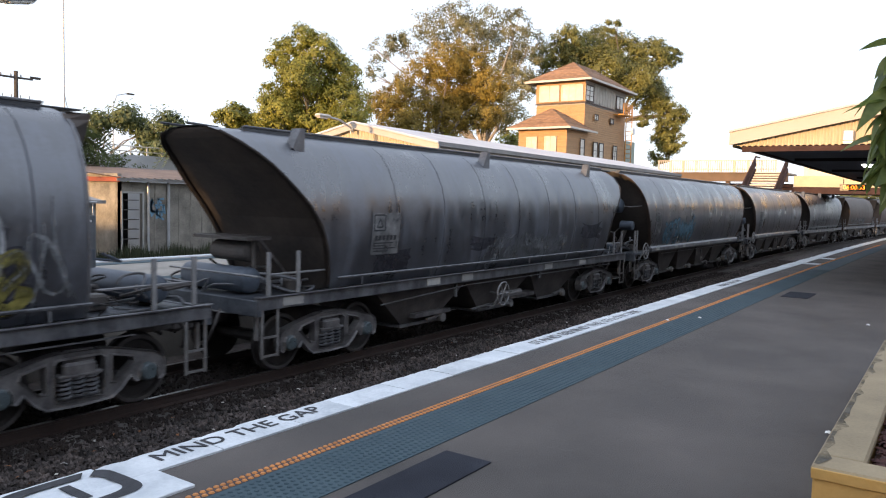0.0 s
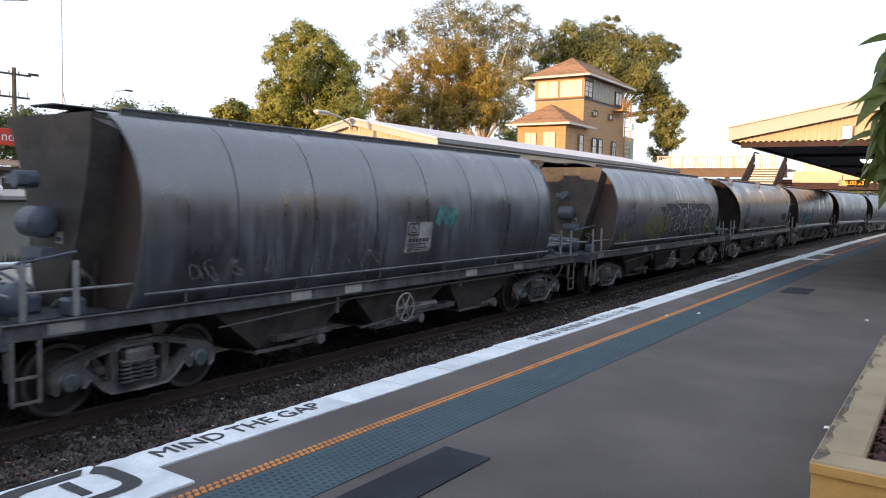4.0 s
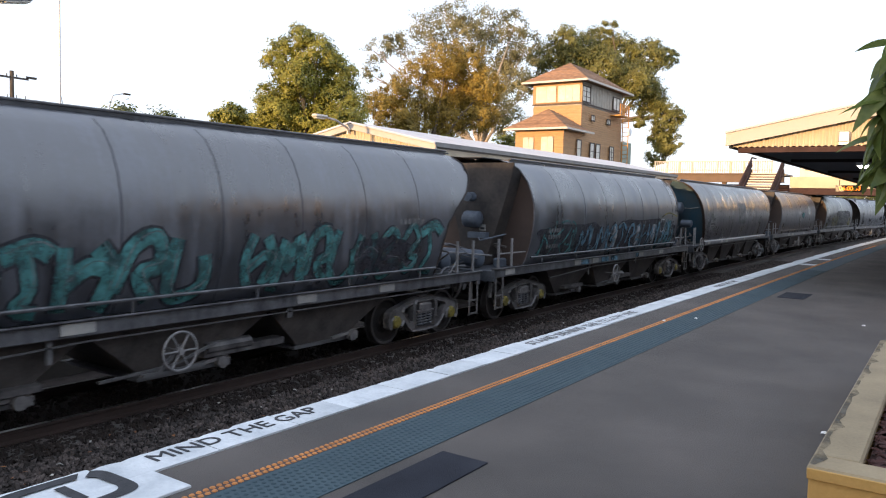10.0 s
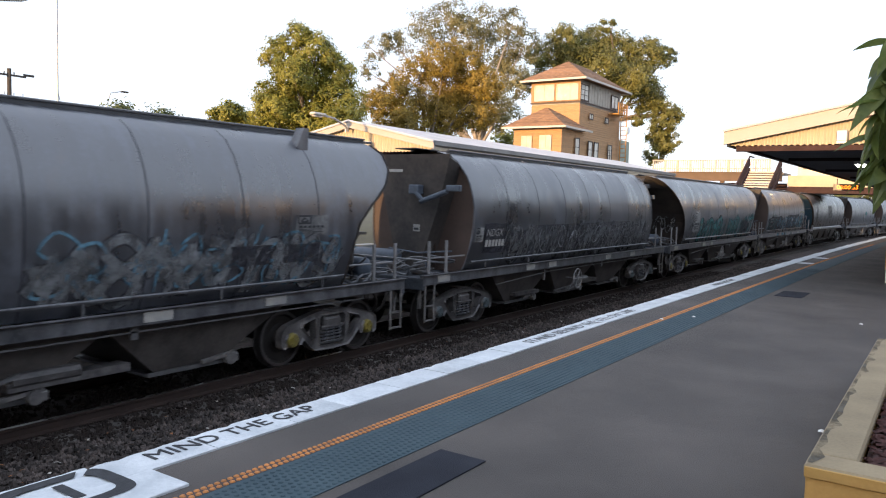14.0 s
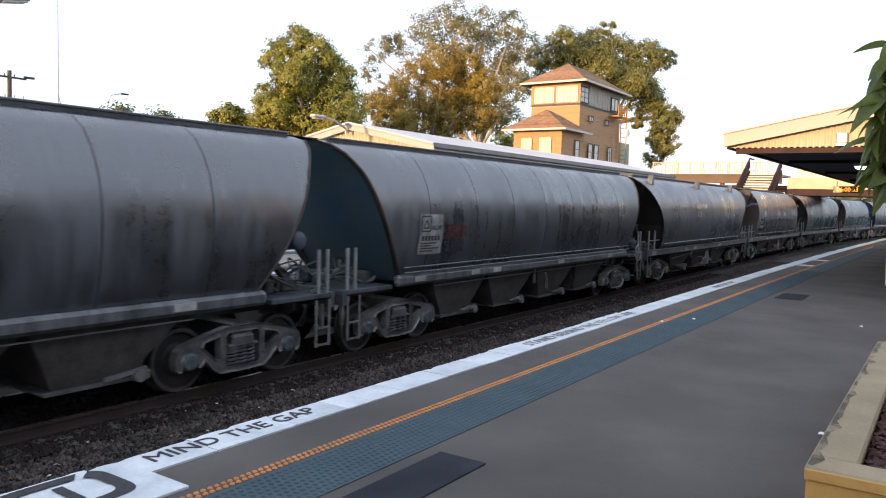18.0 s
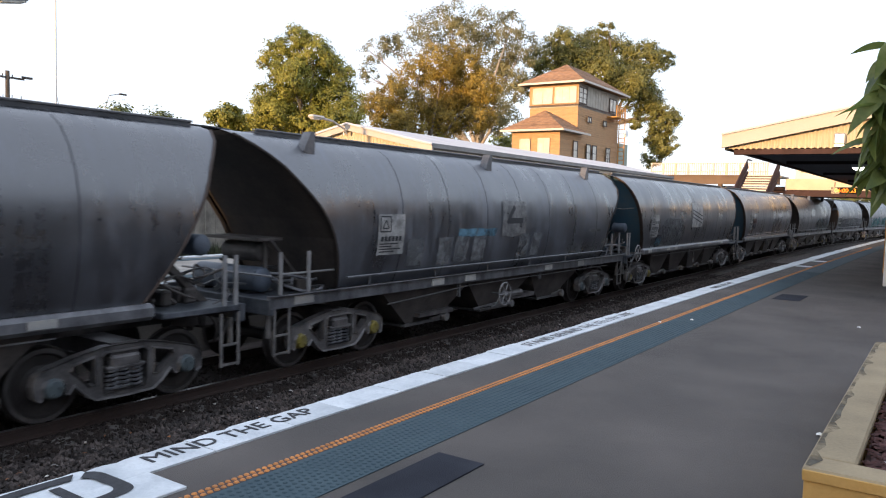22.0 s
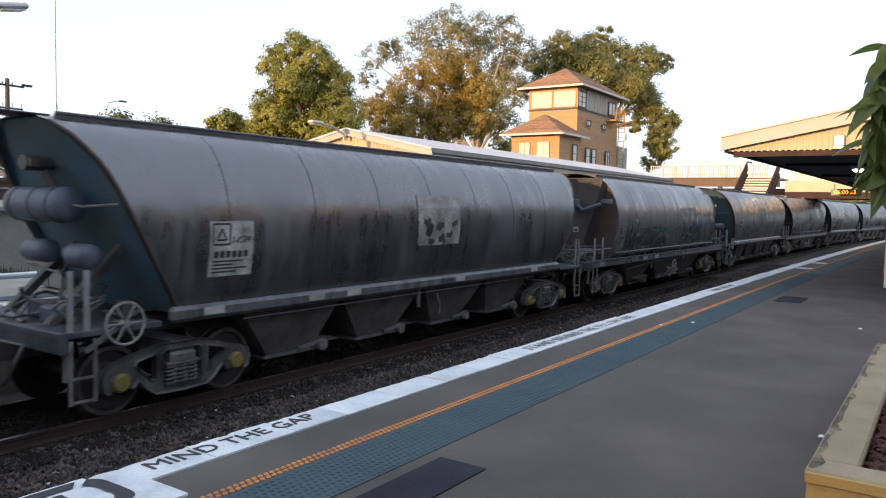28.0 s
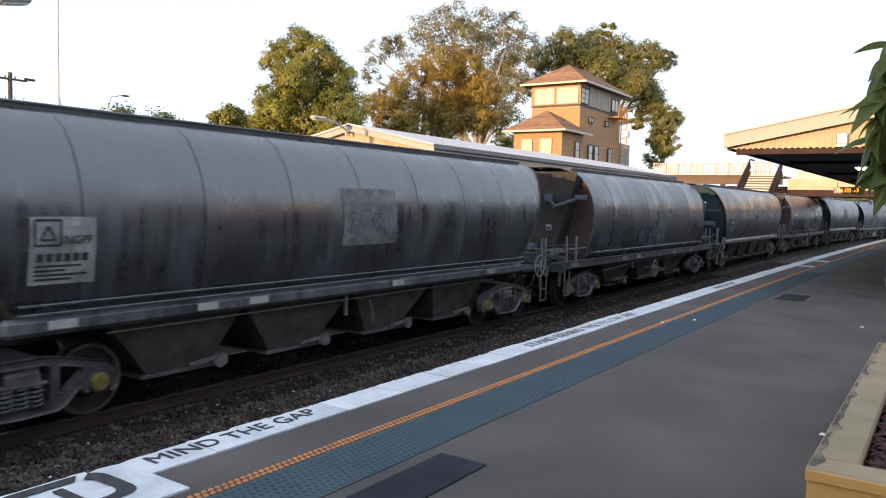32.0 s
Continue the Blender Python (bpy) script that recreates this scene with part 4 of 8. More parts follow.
for x in (16.9, 22.0, 27.0, 32.0):
    for y in (12.7, 15.3):
        bm = bmesh.new()
        soft_box(bm, (x, y, 1.45), (0.15, 0.15, 2.94), 0.01)
        part("post", bm, DARK_BEAM, isl_awning, "brown timber post")
        bm = bmesh.new()
        add_tube(bm, [(x, y, 1.9), (x, y + (0.28 if y < 14 else -0.28), 2.45), (x, y + (0.75 if y < 14 else -0.75), 2.85)], 0.045)
        part("brace", bm, DARK_BEAM, isl_awning)
for x in (16.7, 21.9, 27.0, 32.0):
    bm = bmesh.new()
    add_box(bm, (x, 14.1, 2.86), (0.12, 5.2, 0.14))
    part("cross_beam", bm, DARK_BEAM, isl_awning)
bm = bmesh.new()
add_tube(bm, [(15.86, 14.1, 3.42), (15.75, 14.1, 3.55), (15.3, 14.12, 3.72), (14.9, 14.15, 3.76)], 0.03)
add_tube(bm, [(15.92, 14.25, 3.4), (15.92, 14.25, 3.62)], 0.025)
glamp = tagged(part("gable_lamp", bm, GALV), "pale street-type lamp reaching out from the awning gable", "street lamp")
bm = bmesh.new()
soft_box(bm, (14.7, 14.15, 3.77), (0.50, 0.20, 0.09), 0.035)
part("head", bm, CREAM_TRIM, glamp)
bm = bmesh.new()
soft_box(bm, (14.68, 14.15, 3.715), (0.32, 0.14, 0.03), 0.01)
part("lens", bm, PANE_PALE, glamp)
bm = bmesh.new()
soft_box(bm, (15.85, 13.45, 3.06), (0.14, 0.30, 0.12), 0.02, Euler((0, 0.5, 0.4)).to_matrix())
add_tube(bm, [(15.9, 13.4, 3.02), (15.95, 13.2, 2.93)], 0.02)
tagged(part("security_camera", bm, CREAM_TRIM), "white box-shaped fitting under the awning gable", "security camera")

hut = thing("platform_hut", "grey ribbed hut under the island awning", "hut")
bm = bmesh.new()
for c, s in (((20.0, 14.3, 1.3), (0.10, 2.2, 2.6)), ((34.0, 14.3, 1.3), (0.10, 2.2, 2.6)), ((27.0, 13.2, 1.3), (13.9, 0.10, 2.6)), ((27.0, 15.4, 1.3), (13.9, 0.10, 2.6))):
    add_box(bm, c, s)
part("wall", bm, SHED_WALL, hut)
for i in range(18):
    bm = bmesh.new()
    soft_box(bm, (19.94, 13.28 + i * 0.12, 1.25), (0.03, 0.075, 2.4), 0.006)
    part("slat", bm, PALE_BOARD, hut)
bench = thing("concrete_blocks", "stack of pale concrete blocks on the island platform", "concrete blocks")
for i in range(3):
    bm = bmesh.new()
    soft_box(bm, (18.3 + 0.03 * i, 14.0, 0.11 + 0.22 * i), (0.5, 0.95, 0.20), 0.015)
    part("block", bm, CREAM_TRIM, bench)

# bin on the island platform
binm = thing("litter_bin", "grey steel twin litter bin with a pale canopy", "litter bin", pose(7.33, 13.35, -0.02, 0, 0, 0))
bm = bmesh.new()
soft_box(bm, (0, 0, 0.62), (0.50, 0.84, 1.16), 0.012)
part("body", bm, BIN_GREY, binm)
bm = bmesh.new()
add_box(bm, (-0.253, 0.0, 0.62), (0.006, 0.02, 1.14))
add_box(bm, (0.0, -0.423, 0.62), (0.02, 0.006, 1.14))
part("door_gap", bm, BLACK, binm)
bm = bmesh.new()
for sx in (-0.22, 0.22):
    for sy in (-0.38, 0.38):
        add_cyl(bm, (sx, sy, 1.2), (sx, sy, 1.42), 0.015, 8)
part("canopy_post", bm, GALV, binm)
bm = bmesh.new()
soft_box(bm, (0, 0, 1.44), (0.54, 0.88, 0.03), 0.01)
part("canopy", bm, BIN_TOP, binm)
bm = bmesh.new()
add_box(bm, (-0.254, 0.0, 1.10), (0.006, 0.62, 0.055))
add_box(bm, (0.0, -0.424, 1.10), (0.38, 0.006, 0.055))
part("dark_band", bm, INK, binm)
bm = bmesh.new()
add_box(bm, (-0.257, -0.12, 1.10), (0.006, 0.30, 0.045))
add_box(bm, (0.06, -0.427, 1.10), (0.22, 0.006, 0.045))
add_box(bm, (-0.255, 0.0, 0.74), (0.006, 0.17, 0.26))
add_box(bm, (0.0, -0.425, 0.74), (0.15, 0.006, 0.26))
part("notice", bm, SIGN_WHITE, binm, "white notice with dark marks")
bm = bmesh.new()
for i in range(4):
    for j in range(4):
        if (i * 3 + j * 5) % 4 < 2:
            add_box(bm, (-0.259, -0.06 + 0.04 * i, 0.66 + 0.05 * j), (0.004, 0.03, 0.035))
            add_box(bm, (-0.05 + 0.035 * i, -0.429, 0.66 + 0.05 * j), (0.026, 0.004, 0.035))
add_box(bm, (-0.255, 0.0, 0.57), (0.006, 0.15, 0.04))
add_box(bm, (0.0, -0.425, 0.57), (0.13, 0.006, 0.04))
part("notice_marks", bm, INK, binm)

# red station sign
sign = thing("station_sign", "red station name sign with white letters", "sign")
bm = bmesh.new()
soft_box(bm, (5.35, 13.9, 2.48), (3.2, 0.06, 0.30), 0.008)
part("board", bm, RED_SIGN, sign)
ob = shared("letters", text_mesh("nd", 0.165, SIGN_WHITE), sign, pose(6.42, 13.865, 2.415, 90, 0, 0))
ob["label"] = "white letters n d"
bm = bmesh.new()
for x in (4.2, 6.2):
    add_cyl(bm, (x, 13.96, 0), (x, 13.96, 2.6), 0.04, 10)
part("post", bm, GALV, sign)

# tall platform lamp, top left of the opening view
plamp = thing("platform_lamp", "cream platform lamp with a flat grey head", "street lamp")
bm = bmesh.new()
add_cyl(bm, (5.5, 14.0, 0.0), (5.5, 14.0, 4.68), 0.06, 12)
add_tube(bm, [(5.5, 14.0, 4.58), (6.0, 14.0, 4.76), (6.55, 14.0, 4.92)], 0.04, 8)
part("pole", bm, CREAM, plamp)
bm = bmesh.new()
soft_box(bm, (6.78, 14.0, 5.00), (0.58, 0.28, 0.11), 0.04, Euler((0, -0.20, 0)).to_matrix())
part("head", bm, GALV, plamp)
bm = bmesh.new()
soft_box(bm, (6.80, 14.0, 4.935), (0.44, 0.22, 0.03), 0.01, Euler((0, -0.20, 0)).to_matrix())
part("lens", bm, PANE_PALE, plamp)

# ---- sheds behind the island ----
shed = thing("long_shed", "weathered long shed with a corrugated roof and open doorway", "shed")
SX, SY, BY = 15.48, 25.0, 27.8     # corner of the front block, its face, the face of the set-back block
bm = bmesh.new()
for c, s in (((9.85, BY + 0.08, 0.35), (11.26, 0.16, 3.8)), ((4.3, 29.6, 0.35), (0.16, 3.4, 3.8)), ((SX + 0.08, 27.9, 0.35), (0.16, 5.8, 3.8)), ((SX + 0.085, SY + 0.08, 0.20), (0.17, 0.16, 3.5)), ((16.06, SY + 0.08, 1.75), (0.82, 0.16, 0.42)), ((20.57, SY + 0.08, 0.20), (8.2, 0.16, 3.5)), ((24.6, 27.9, 0.35), (0.16, 5.8, 3.8))):
    add_box(bm, c, s)
part("wall", bm, SHED_WALL, shed)
for i in range(15):
    bm = bmesh.new()
    add_box(bm, (17.0 + 0.53 * i, SY - 0.008, 0.25), (0.05, 0.016, 3.3))
    part("cover_strip", bm, SHED_WALL, shed)
IRON = mat("old_roof_iron", (0.16, 0.12, 0.10), 0.7, 0.1, var=0.35, scale=1.0)
for x0, x1, y0, z0, z1 in ((3.9, 15.2, 27.35, 2.30, 2.62), (15.22, 24.9, 24.62, 2.10, 2.66)):
    bm = bmesh.new()
    n = int((x1 - x0) / 0.15)
    rows = []
    for i in range(n + 1):
        x = x0 + (x1 - x0) * i / n
        z = 0.02 * math.cos(math.pi * i)
        rows.append([(x, y0, z0 + z), (x, 31.0, z1 + z)])
    add_grid(bm, rows)
    part("roof", bm, IRON, shed, "rust-stained corrugated roof")
FASCIA = mat("faded_red_fascia", (0.26, 0.070, 0.045), 0.8, var=0.3, scale=1)
bm = bmesh.new()
add_box(bm, (20.05, 24.66, 2.03), (9.6, 0.04, 0.10))
part("fascia", bm, mat("grey_fascia", (0.20, 0.19, 0.18), 0.8, var=0.3, scale=1), shed)
bm = bmesh.new()
add_box(bm, (15.40, 26.3, 2.04), (0.05, 3.2, 0.17))
part("fascia", bm, FASCIA, shed, "faded red fascia over the side wall")
bm = bmesh.new()
add_box(bm, (9.5, 27.42, 2.20), (11.4, 0.05, 0.12))
part("fascia", bm, mat("brown_fascia", (0.085, 0.055, 0.048), 0.8, var=0.3, scale=1), shed, "dull brown fascia")
# a black sheet stands for the unlit depth behind the doorway
bm = bmesh.new()
add_box(bm, (16.06, 26.0, 0.3), (0.9, 0.05, 3.2))
part("dark_interior", bm, BLACK, shed)
# shelves, coloured dark to match the shade indoors
for i in range(5):
    bm = bmesh.new()
    add_box(bm, (16.06, 25.35, -0.15 + 0.36 * i), (0.80, 0.30, 0.03))
    part("shelf", bm, UNDER, shed)
bm = bmesh.new()
for x in (15.63, 16.49):
    add_box(bm, (x, SY - 0.02, 0.1), (0.06, 0.05, 2.9))
add_box(bm, (16.06, SY - 0.02, 1.58), (0.92, 0.05, 0.06))
part("door_frame", bm, PALE, shed)
for x, w in ((16.68, 0.05), (17.55, 0.06)):
    bm = bmesh.new()
    add_cyl(bm, (x, SY - 0.06, -1.2), (x, SY - 0.06, 2.05), w, 8)
    part("downpipe", bm, GALV, shed)
bm = bmesh.new()
br = random.Random(14)
for i in range(14):
    x, z = 17.05 + br.uniform(-0.28, 0.28), 0.9 + br.uniform(-0.35, 0.35)
    add_bar(bm, [(x, z), (x + br.uniform(-0.15, 0.15), z + br.uniform(0.1, 0.3)), (x + br.uniform(-0.25, 0.25), z + br.uniform(-0.1, 0.35))], 0.075, SY - 0.026, SY - 0.019)
part("wall_scrawl", bm, mat("blue_wall_paint", (0.16, 0.30, 0.42), 0.7, var=0.4, scale=2), shed, "blue sprayed scrawl")
for x in (11.2, 12.8):
    bm = bmesh.new()
    add_box(bm, (x, BY - 0.02, 1.54), (1.28, 0.04, 0.69))
    win = part("window", bm, PANE_DARK, shed)
    bm = bmesh.new()
    for dx in (-0.64, 0, 0.64):
        add_box(bm, (x + dx, BY - 0.05, 1.54), (0.055, 0.05, 0.77))
    for dz in (-0.36, 0.36):
        add_box(bm, (x, BY - 0.05, 1.54 + dz), (1.33, 0.05, 0.055))
    part("window_frame", bm, PALE, win)

cabin = thing("small_cabin", "low grey cabin with a flat roof and scrawled paint", "cabin")
bm = bmesh.new()
add_box(bm, (8.0, 23.2, -0.05), (9.8, 2.4, 2.6))
part("wall", bm, CABIN_WALL, cabin)
bm = bmesh.new()
add_grid(bm, [[(3.0, 21.8, 1.30), (13.1, 21.8, 1.30)], [(3.0, 23.2, 1.50), (13.1, 23.2, 1.50)], [(3.0, 24.6, 1.30), (13.1, 24.6, 1.30)]])
add_box(bm, (8.05, 21.8, 1.27), (10.1, 0.06, 0.10))
part("roof", bm, GUTTER, cabin, "grey sheet roof")
bm = bmesh.new()
add_box(bm, (12.0, 21.98, 0.75), (0.85, 0.04, 0.75))
win = part("window", bm, PANE_DARK, cabin)
bm = bmesh.new()
for dx in (-0.43, 0.43):
    add_box(bm, (12.0 + dx, 21.96, 0.75), (0.05, 0.05, 0.8))
for dz in (-0.38, 0.38):
    add_box(bm, (12.0, 21.96, 0.75 + dz), (0.9, 0.05, 0.05))
part("window_frame", bm, GALV, win)
bm = bmesh.new()
soft_box(bm, (9.6, 21.85, 1.47), (0.95, 0.40, 0.32), 0.06)
tagged(part("air_conditioner", bm, SIGN_WHITE), "white air conditioner box on the cabin roof", "air conditioner")

# thin mast, timber pole with crossarms, distant lamps
bm = bmesh.new()
add_cyl(bm, (14.1, 26.0, 2.2), (14.1, 26.0, 14.0), 0.035, 8, 0.02)
mast = tagged(part("radio_mast", bm, GALV), "thin grey radio mast above the shed roof", "mast")
bm = bmesh.new()
add_tube(bm, [(14.1, 26.0, 5.0), (14.75, 26.1, 2.4)], 0.012)
part("stay", bm, GALV, mast)
pole = thing("power_pole", "dark timber power pole with two crossarms", "power pole", pose(29.0, 60.4, -1.0))
bm = bmesh.new()
add_cyl(bm, (0, 0, 0), (0, 0, 11.6), 0.19, 10, 0.15)
part("pole", bm, POLE, pole)
for z, ln in ((11.1, 2.5), (9.35, 2.3)):
    bm = bmesh.new()
    add_box(bm, (0, 0, z), (ln, 0.12, 0.14))
    arm = part("crossarm", bm, POLE, pole)
    for i in range(4):
        bm = bmesh.new()
        add_cyl(bm, ((i - 1.5) * ln / 3.4, 0, z + 0.05), ((i - 1.5) * ln / 3.4, 0, z + (0.45 if z < 10 else 0.25)), 0.05 if z > 10 else 0.03, 8)
        part("insulator", bm, mat("insulator", (0.14, 0.13, 0.13), 0.4), arm)
bm = bmesh.new()
add_box(bm, (1.5, 0, 11.25), (0.7, 0.22, 0.16))
part("lamp_head", bm, POLE, pole)
slamp = thing("street_lamp", "thin grey street lamp far behind the sheds", "street lamp", pose(42.9, 70.0, -1.6))
bm = bmesh.new()
add_cyl(bm, (0, 0, 0), (0, 0, 11.5), 0.08, 8, 0.05)
add_tube(bm, [(0, 0, 11.5), (0.4, 0, 12.7), (1.5, 0, 13.0)], 0.05)
part("pole", bm, GALV, slamp)
bm = bmesh.new()
soft_box(bm, (1.9, 0, 13.0), (0.8, 0.3, 0.16), 0.05)
part("head", bm, POLE, slamp)

over = thing("overpass_wall", "pale concrete overpass wall with a white railing", "overpass")
bm = bmesh.new()
add_box(bm, (24.5, 36.0, 0.95), (9.0, 0.4, 5.1))
part("wall", bm, mat("pale_concrete", (0.45, 0.46, 0.47), 0.85, var=0.12, scale=0.8), over)
for i in range(10):
    bm = bmesh.new()
    add_box(bm, (20.2 + i * 0.95, 36.0, 3.75), (0.06, 0.06, 0.5))
    part("rail_post", bm, CREAM_TRIM, over)
for z in (3.7, 3.97):
    bm = bmesh.new()
    add_box(bm, (24.5, 36.0, z), (9.0, 0.05, 0.05))
    part("rail", bm, CREAM_TRIM, over)

# ---- signal box tower ----
tower = thing("signal_box", "tall weatherboard signal box with terracotta hipped roofs", "signal box")
TX0, TX1, TY0, TY1 = 56.7, 65.6, 25.5, 29.95
WALL_TOP, SILL_Z, LOW_ROOF = 11.50, 9.72, 7.35


def hip_roof(bm, x0, x1, y0, y1, z, rise, ridge):
    cx0, cx1 = x0 + ridge, x1 - ridge
    cy = (y0 + y1) / 2
    v = [bm.verts.new(p) for p in ((x0, y0, z), (x1, y0, z), (x1, y1, z), (x0, y1, z), (cx0, cy, z + rise), (cx1, cy, z + rise))]
    for q in ((0, 1, 5, 4), (1, 2, 5), (2, 3, 4, 5), (3, 0, 4)):
        bm.faces.new([v[i] for i in q])
    bm.faces.new([v[i] for i in (3, 2, 1, 0)])


def tiled_courses(parent, x0, x1, y0, y1, z, rise, ridge, n):
    """Courses of tiles laid on a hipped roof, each a thin raised band."""
    cy, h = (y0 + y1) / 2, (y1 - y0) / 2
    for i in range(n):
        bm = bmesh.new()
        a, b = i / n, (i + 0.97) / n
        rows = []
        for u, up in ((a, 0.05), (b, 0.02)):
            xa, xb = x0 + ridge * u, x1 - ridge * u
            ya, yb = y0 + h * u, y1 - h * u
            zz = z + rise * u + up
            rows.append([(xa, yb, zz), (xa, ya, zz), (xb, ya, zz), (xb, yb, zz)])
        rows.insert(0, [(p[0], p[1], p[2] - 0.045) for p in rows[0]])
        add_grid(bm, rows)
        part("tile_course", bm, TILE_ROOF, parent)


bm = bmesh.new()
add_box(bm, ((TX0 + TX1) / 2, (TY0 + TY1) / 2, (WALL_TOP - 1.6) / 2), (TX1 - TX0 - 0.1, TY1 - TY0 - 0.1, WALL_TOP + 1.6))
core = part("wall", bm, PALE_BOARD, tower)
for i in range(62):
    z = -1.4 + 0.18 * i
    if z > SILL_Z - 0.18:
        break
    bm = bmesh.new()
    poly = [(0, 0), (0.045, 0.0), (0.015, 0.175), (0, 0.175)]
    x0, x1 = TX0 + 0.05, TX1 - 0.05
    y0, y1 = TY0 + 0.05, TY1 - 0.05
    rows = []
    for o, dz in poly:
        rows.append([(x0 - o, y1 + o, z + dz), (x0 - o, y0 - o, z + dz), (x1 + o, y0 - o, z + dz), (x1 + o, y1 + o, z + dz)])
    add_grid(bm, rows)
    part("weatherboard", bm, WEATHERBOARD, tower)
bm = bmesh.new()
rows = [[(TX0 - 0.06, TY1 + 0.06, zz), (TX0 - 0.06, TY0 - 0.06, zz), (TX1 + 0.06, TY0 - 0.06, zz), (TX1 + 0.06, TY1 + 0.06, zz)] for zz in (SILL_Z - 0.06, SILL_Z + 0.06)]
add_grid(bm, rows)
part("sill_band", bm, WINDOW_FRAME, tower)
bm = bmesh.new()
add_box(bm, (TX0 - 0.02, (TY0 + TY1) / 2, (WALL_TOP + SILL_Z) / 2 + 0.03), (0.06, TY1 - TY0, WALL_TOP - SILL_Z - 0.1))
part("upper_front", bm, WEATHERBOARD, tower)
roof = bmesh.new()
hip_roof(roof, TX0 - 0.7, TX1 + 0.7, TY0 - 0.7, TY1 + 0.7, WALL_TOP + 0.05, 1.90, 3.0)
rf = part("roof", roof, TILE_ROOF, tower, "orange terracotta tiled roof")
tiled_courses(rf, TX0 - 0.72, TX1 + 0.72, TY0 - 0.72, TY1 + 0.72, WALL_TOP + 0.05, 1.90, 3.0, 12)
bm = bmesh.new()
for c, s in (((TX0 - 0.74, (TY0 + TY1) / 2, WALL_TOP), (0.08, TY1 - TY0 + 1.5, 0.16)), (((TX0 + TX1) / 2, TY0 - 0.74, WALL_TOP), (TX1 - TX0 + 1.4, 0.08, 0.16)), (((TX0 + TX1) / 2, TY1 + 0.74, WALL_TOP), (TX1 - TX0 + 1.4, 0.08, 0.16)), ((TX1 + 0.74, (TY0 + TY1) / 2, WALL_TOP), (0.08, TY1 - TY0 + 1.5, 0.16))):
    add_box(bm, c, s)
part("gutter", bm, CREAM_TRIM, tower)


def tower_window(x, y, z, w, h, face, pale=True, name="window", cols=2, rows=1):
    """face 'x': on the front that looks down the track; 'y': on the side towards it."""
    m = pose(x, y, z) if face == "y" else pose(x, y, z, 0, 0, -90)
    bm = bmesh.new()
    add_box(bm, (0, 0.0, 0), (w, 0.05, h))
    win = part(name, bm, PANE_PALE if pale else PANE_DARK, tower)
    win.matrix_local = m
    bm = bmesh.new()
    for i in range(cols + 1):
        t = 0.09 if i in (0, cols) else 0.04
        add_box(bm, (-w / 2 + w * i / cols, -0.035, 0), (t, 0.05, h + 0.09))
    for i in range(rows + 1):
        t = 0.09 if i in (0, rows) else 0.04
        add_box(bm, (0, -0.035, -h / 2 + h * i / rows), (w, 0.05, t))
    part("window_frame", bm, WINDOW_FRAME if face == "y" else CREAM_TRIM, win)


FY, FX = TY0 - 0.06, TX0 - 0.08
tower_window(FX, 28.7, 10.54, 1.75, 1.25, "x", True, cols=2)
tower_window(FX, 26.62, 10.54, 1.85, 1.25, "x", True, cols=3)
tower_window(57.35, FY, 10.50, 1.55, 1.25, "y", True, cols=2, rows=3)
tower_window(63.9, FY, 10.45, 1.5, 1.1, "y", True, cols=2)
for i in range(8):
    bm = bmesh.new()
    soft_box(bm, (58.6 + 0.58 * i, FY + 0.02, 10.6), (0.53, 0.05, 1.6), 0.01)
    part("cladding_panel", bm, PALE_BOARD, tower)
tower_window(58.8, FY - 0.02, 8.7, 0.75, 0.42, "y", True)
tower_window(62.2, FY - 0.02, 8.7, 0.70, 0.42, "y", True)
for x in (58.85, 60.1):
    tower_window(x, FY - 0.02, 5.95, 0.85, 1.35, "y", True, cols=1, rows=2)
tower_window(63.15, FY - 0.02, 5.95, 0.85, 1.35, "y", True, cols=2, rows=3)
# lower wing in front
WX0, WX1, WY0, WY1 = 53.0, 57.0, 25.25, 29.5
bm = bmesh.new()
add_box(bm, ((WX0 + WX1) / 2, (WY0 + WY1) / 2, (LOW_ROOF - 1.6) / 2), (WX1 - WX0 - 0.1, WY1 - WY0 - 0.1, LOW_ROOF + 1.6))
part("wing_wall", bm, PALE_BOARD, tower)
for i in range(48):
    z = -1.4 + 0.18 * i
    if z > LOW_ROOF - 0.2:
        break
    bm = bmesh.new()
    rows = []
    for o, dz in [(0, 0), (0.045, 0.0), (0.015, 0.175), (0, 0.175)]:
        rows.append([(WX0 + 0.05 - o, WY1 - 0.05 + o, z + dz), (WX0 + 0.05 - o, WY0 + 0.05 - o, z + dz), (WX1, WY0 + 0.05 - o, z + dz)])
    add_grid(bm, rows)
    part("weatherboard", bm, WEATHERBOARD, tower)
roof = bmesh.new()
hip_roof(roof, WX0 - 0.6, WX1 + 0.5, WY0 - 0.5, WY1 + 0.7, LOW_ROOF, 1.72, 2.3)
rf = part("wing_roof", roof, TILE_ROOF, tower, "orange terracotta tiled lower roof")
tiled_courses(rf, WX0 - 0.62, WX1 + 0.52, WY0 - 0.52, WY1 + 0.72, LOW_ROOF, 1.72, 2.3, 11)
bm = bmesh.new()
for c, s in (((WX0 - 0.64, (WY0 + WY1) / 2 + 0.1, LOW_ROOF - 0.04), (0.08, WY1 - WY0 + 1.3, 0.15)), (((WX0 + WX1) / 2, WY0 - 0.54, LOW_ROOF - 0.04), (WX1 - WX0 + 1.2, 0.08, 0.15))):
    add_box(bm, c, s)
part("wing_gutter", bm, CREAM_TRIM, tower)
tower_window(WX0 - 0.06, 28.25, 6.05, 0.85, 1.2, "x", True, cols=2, rows=2)
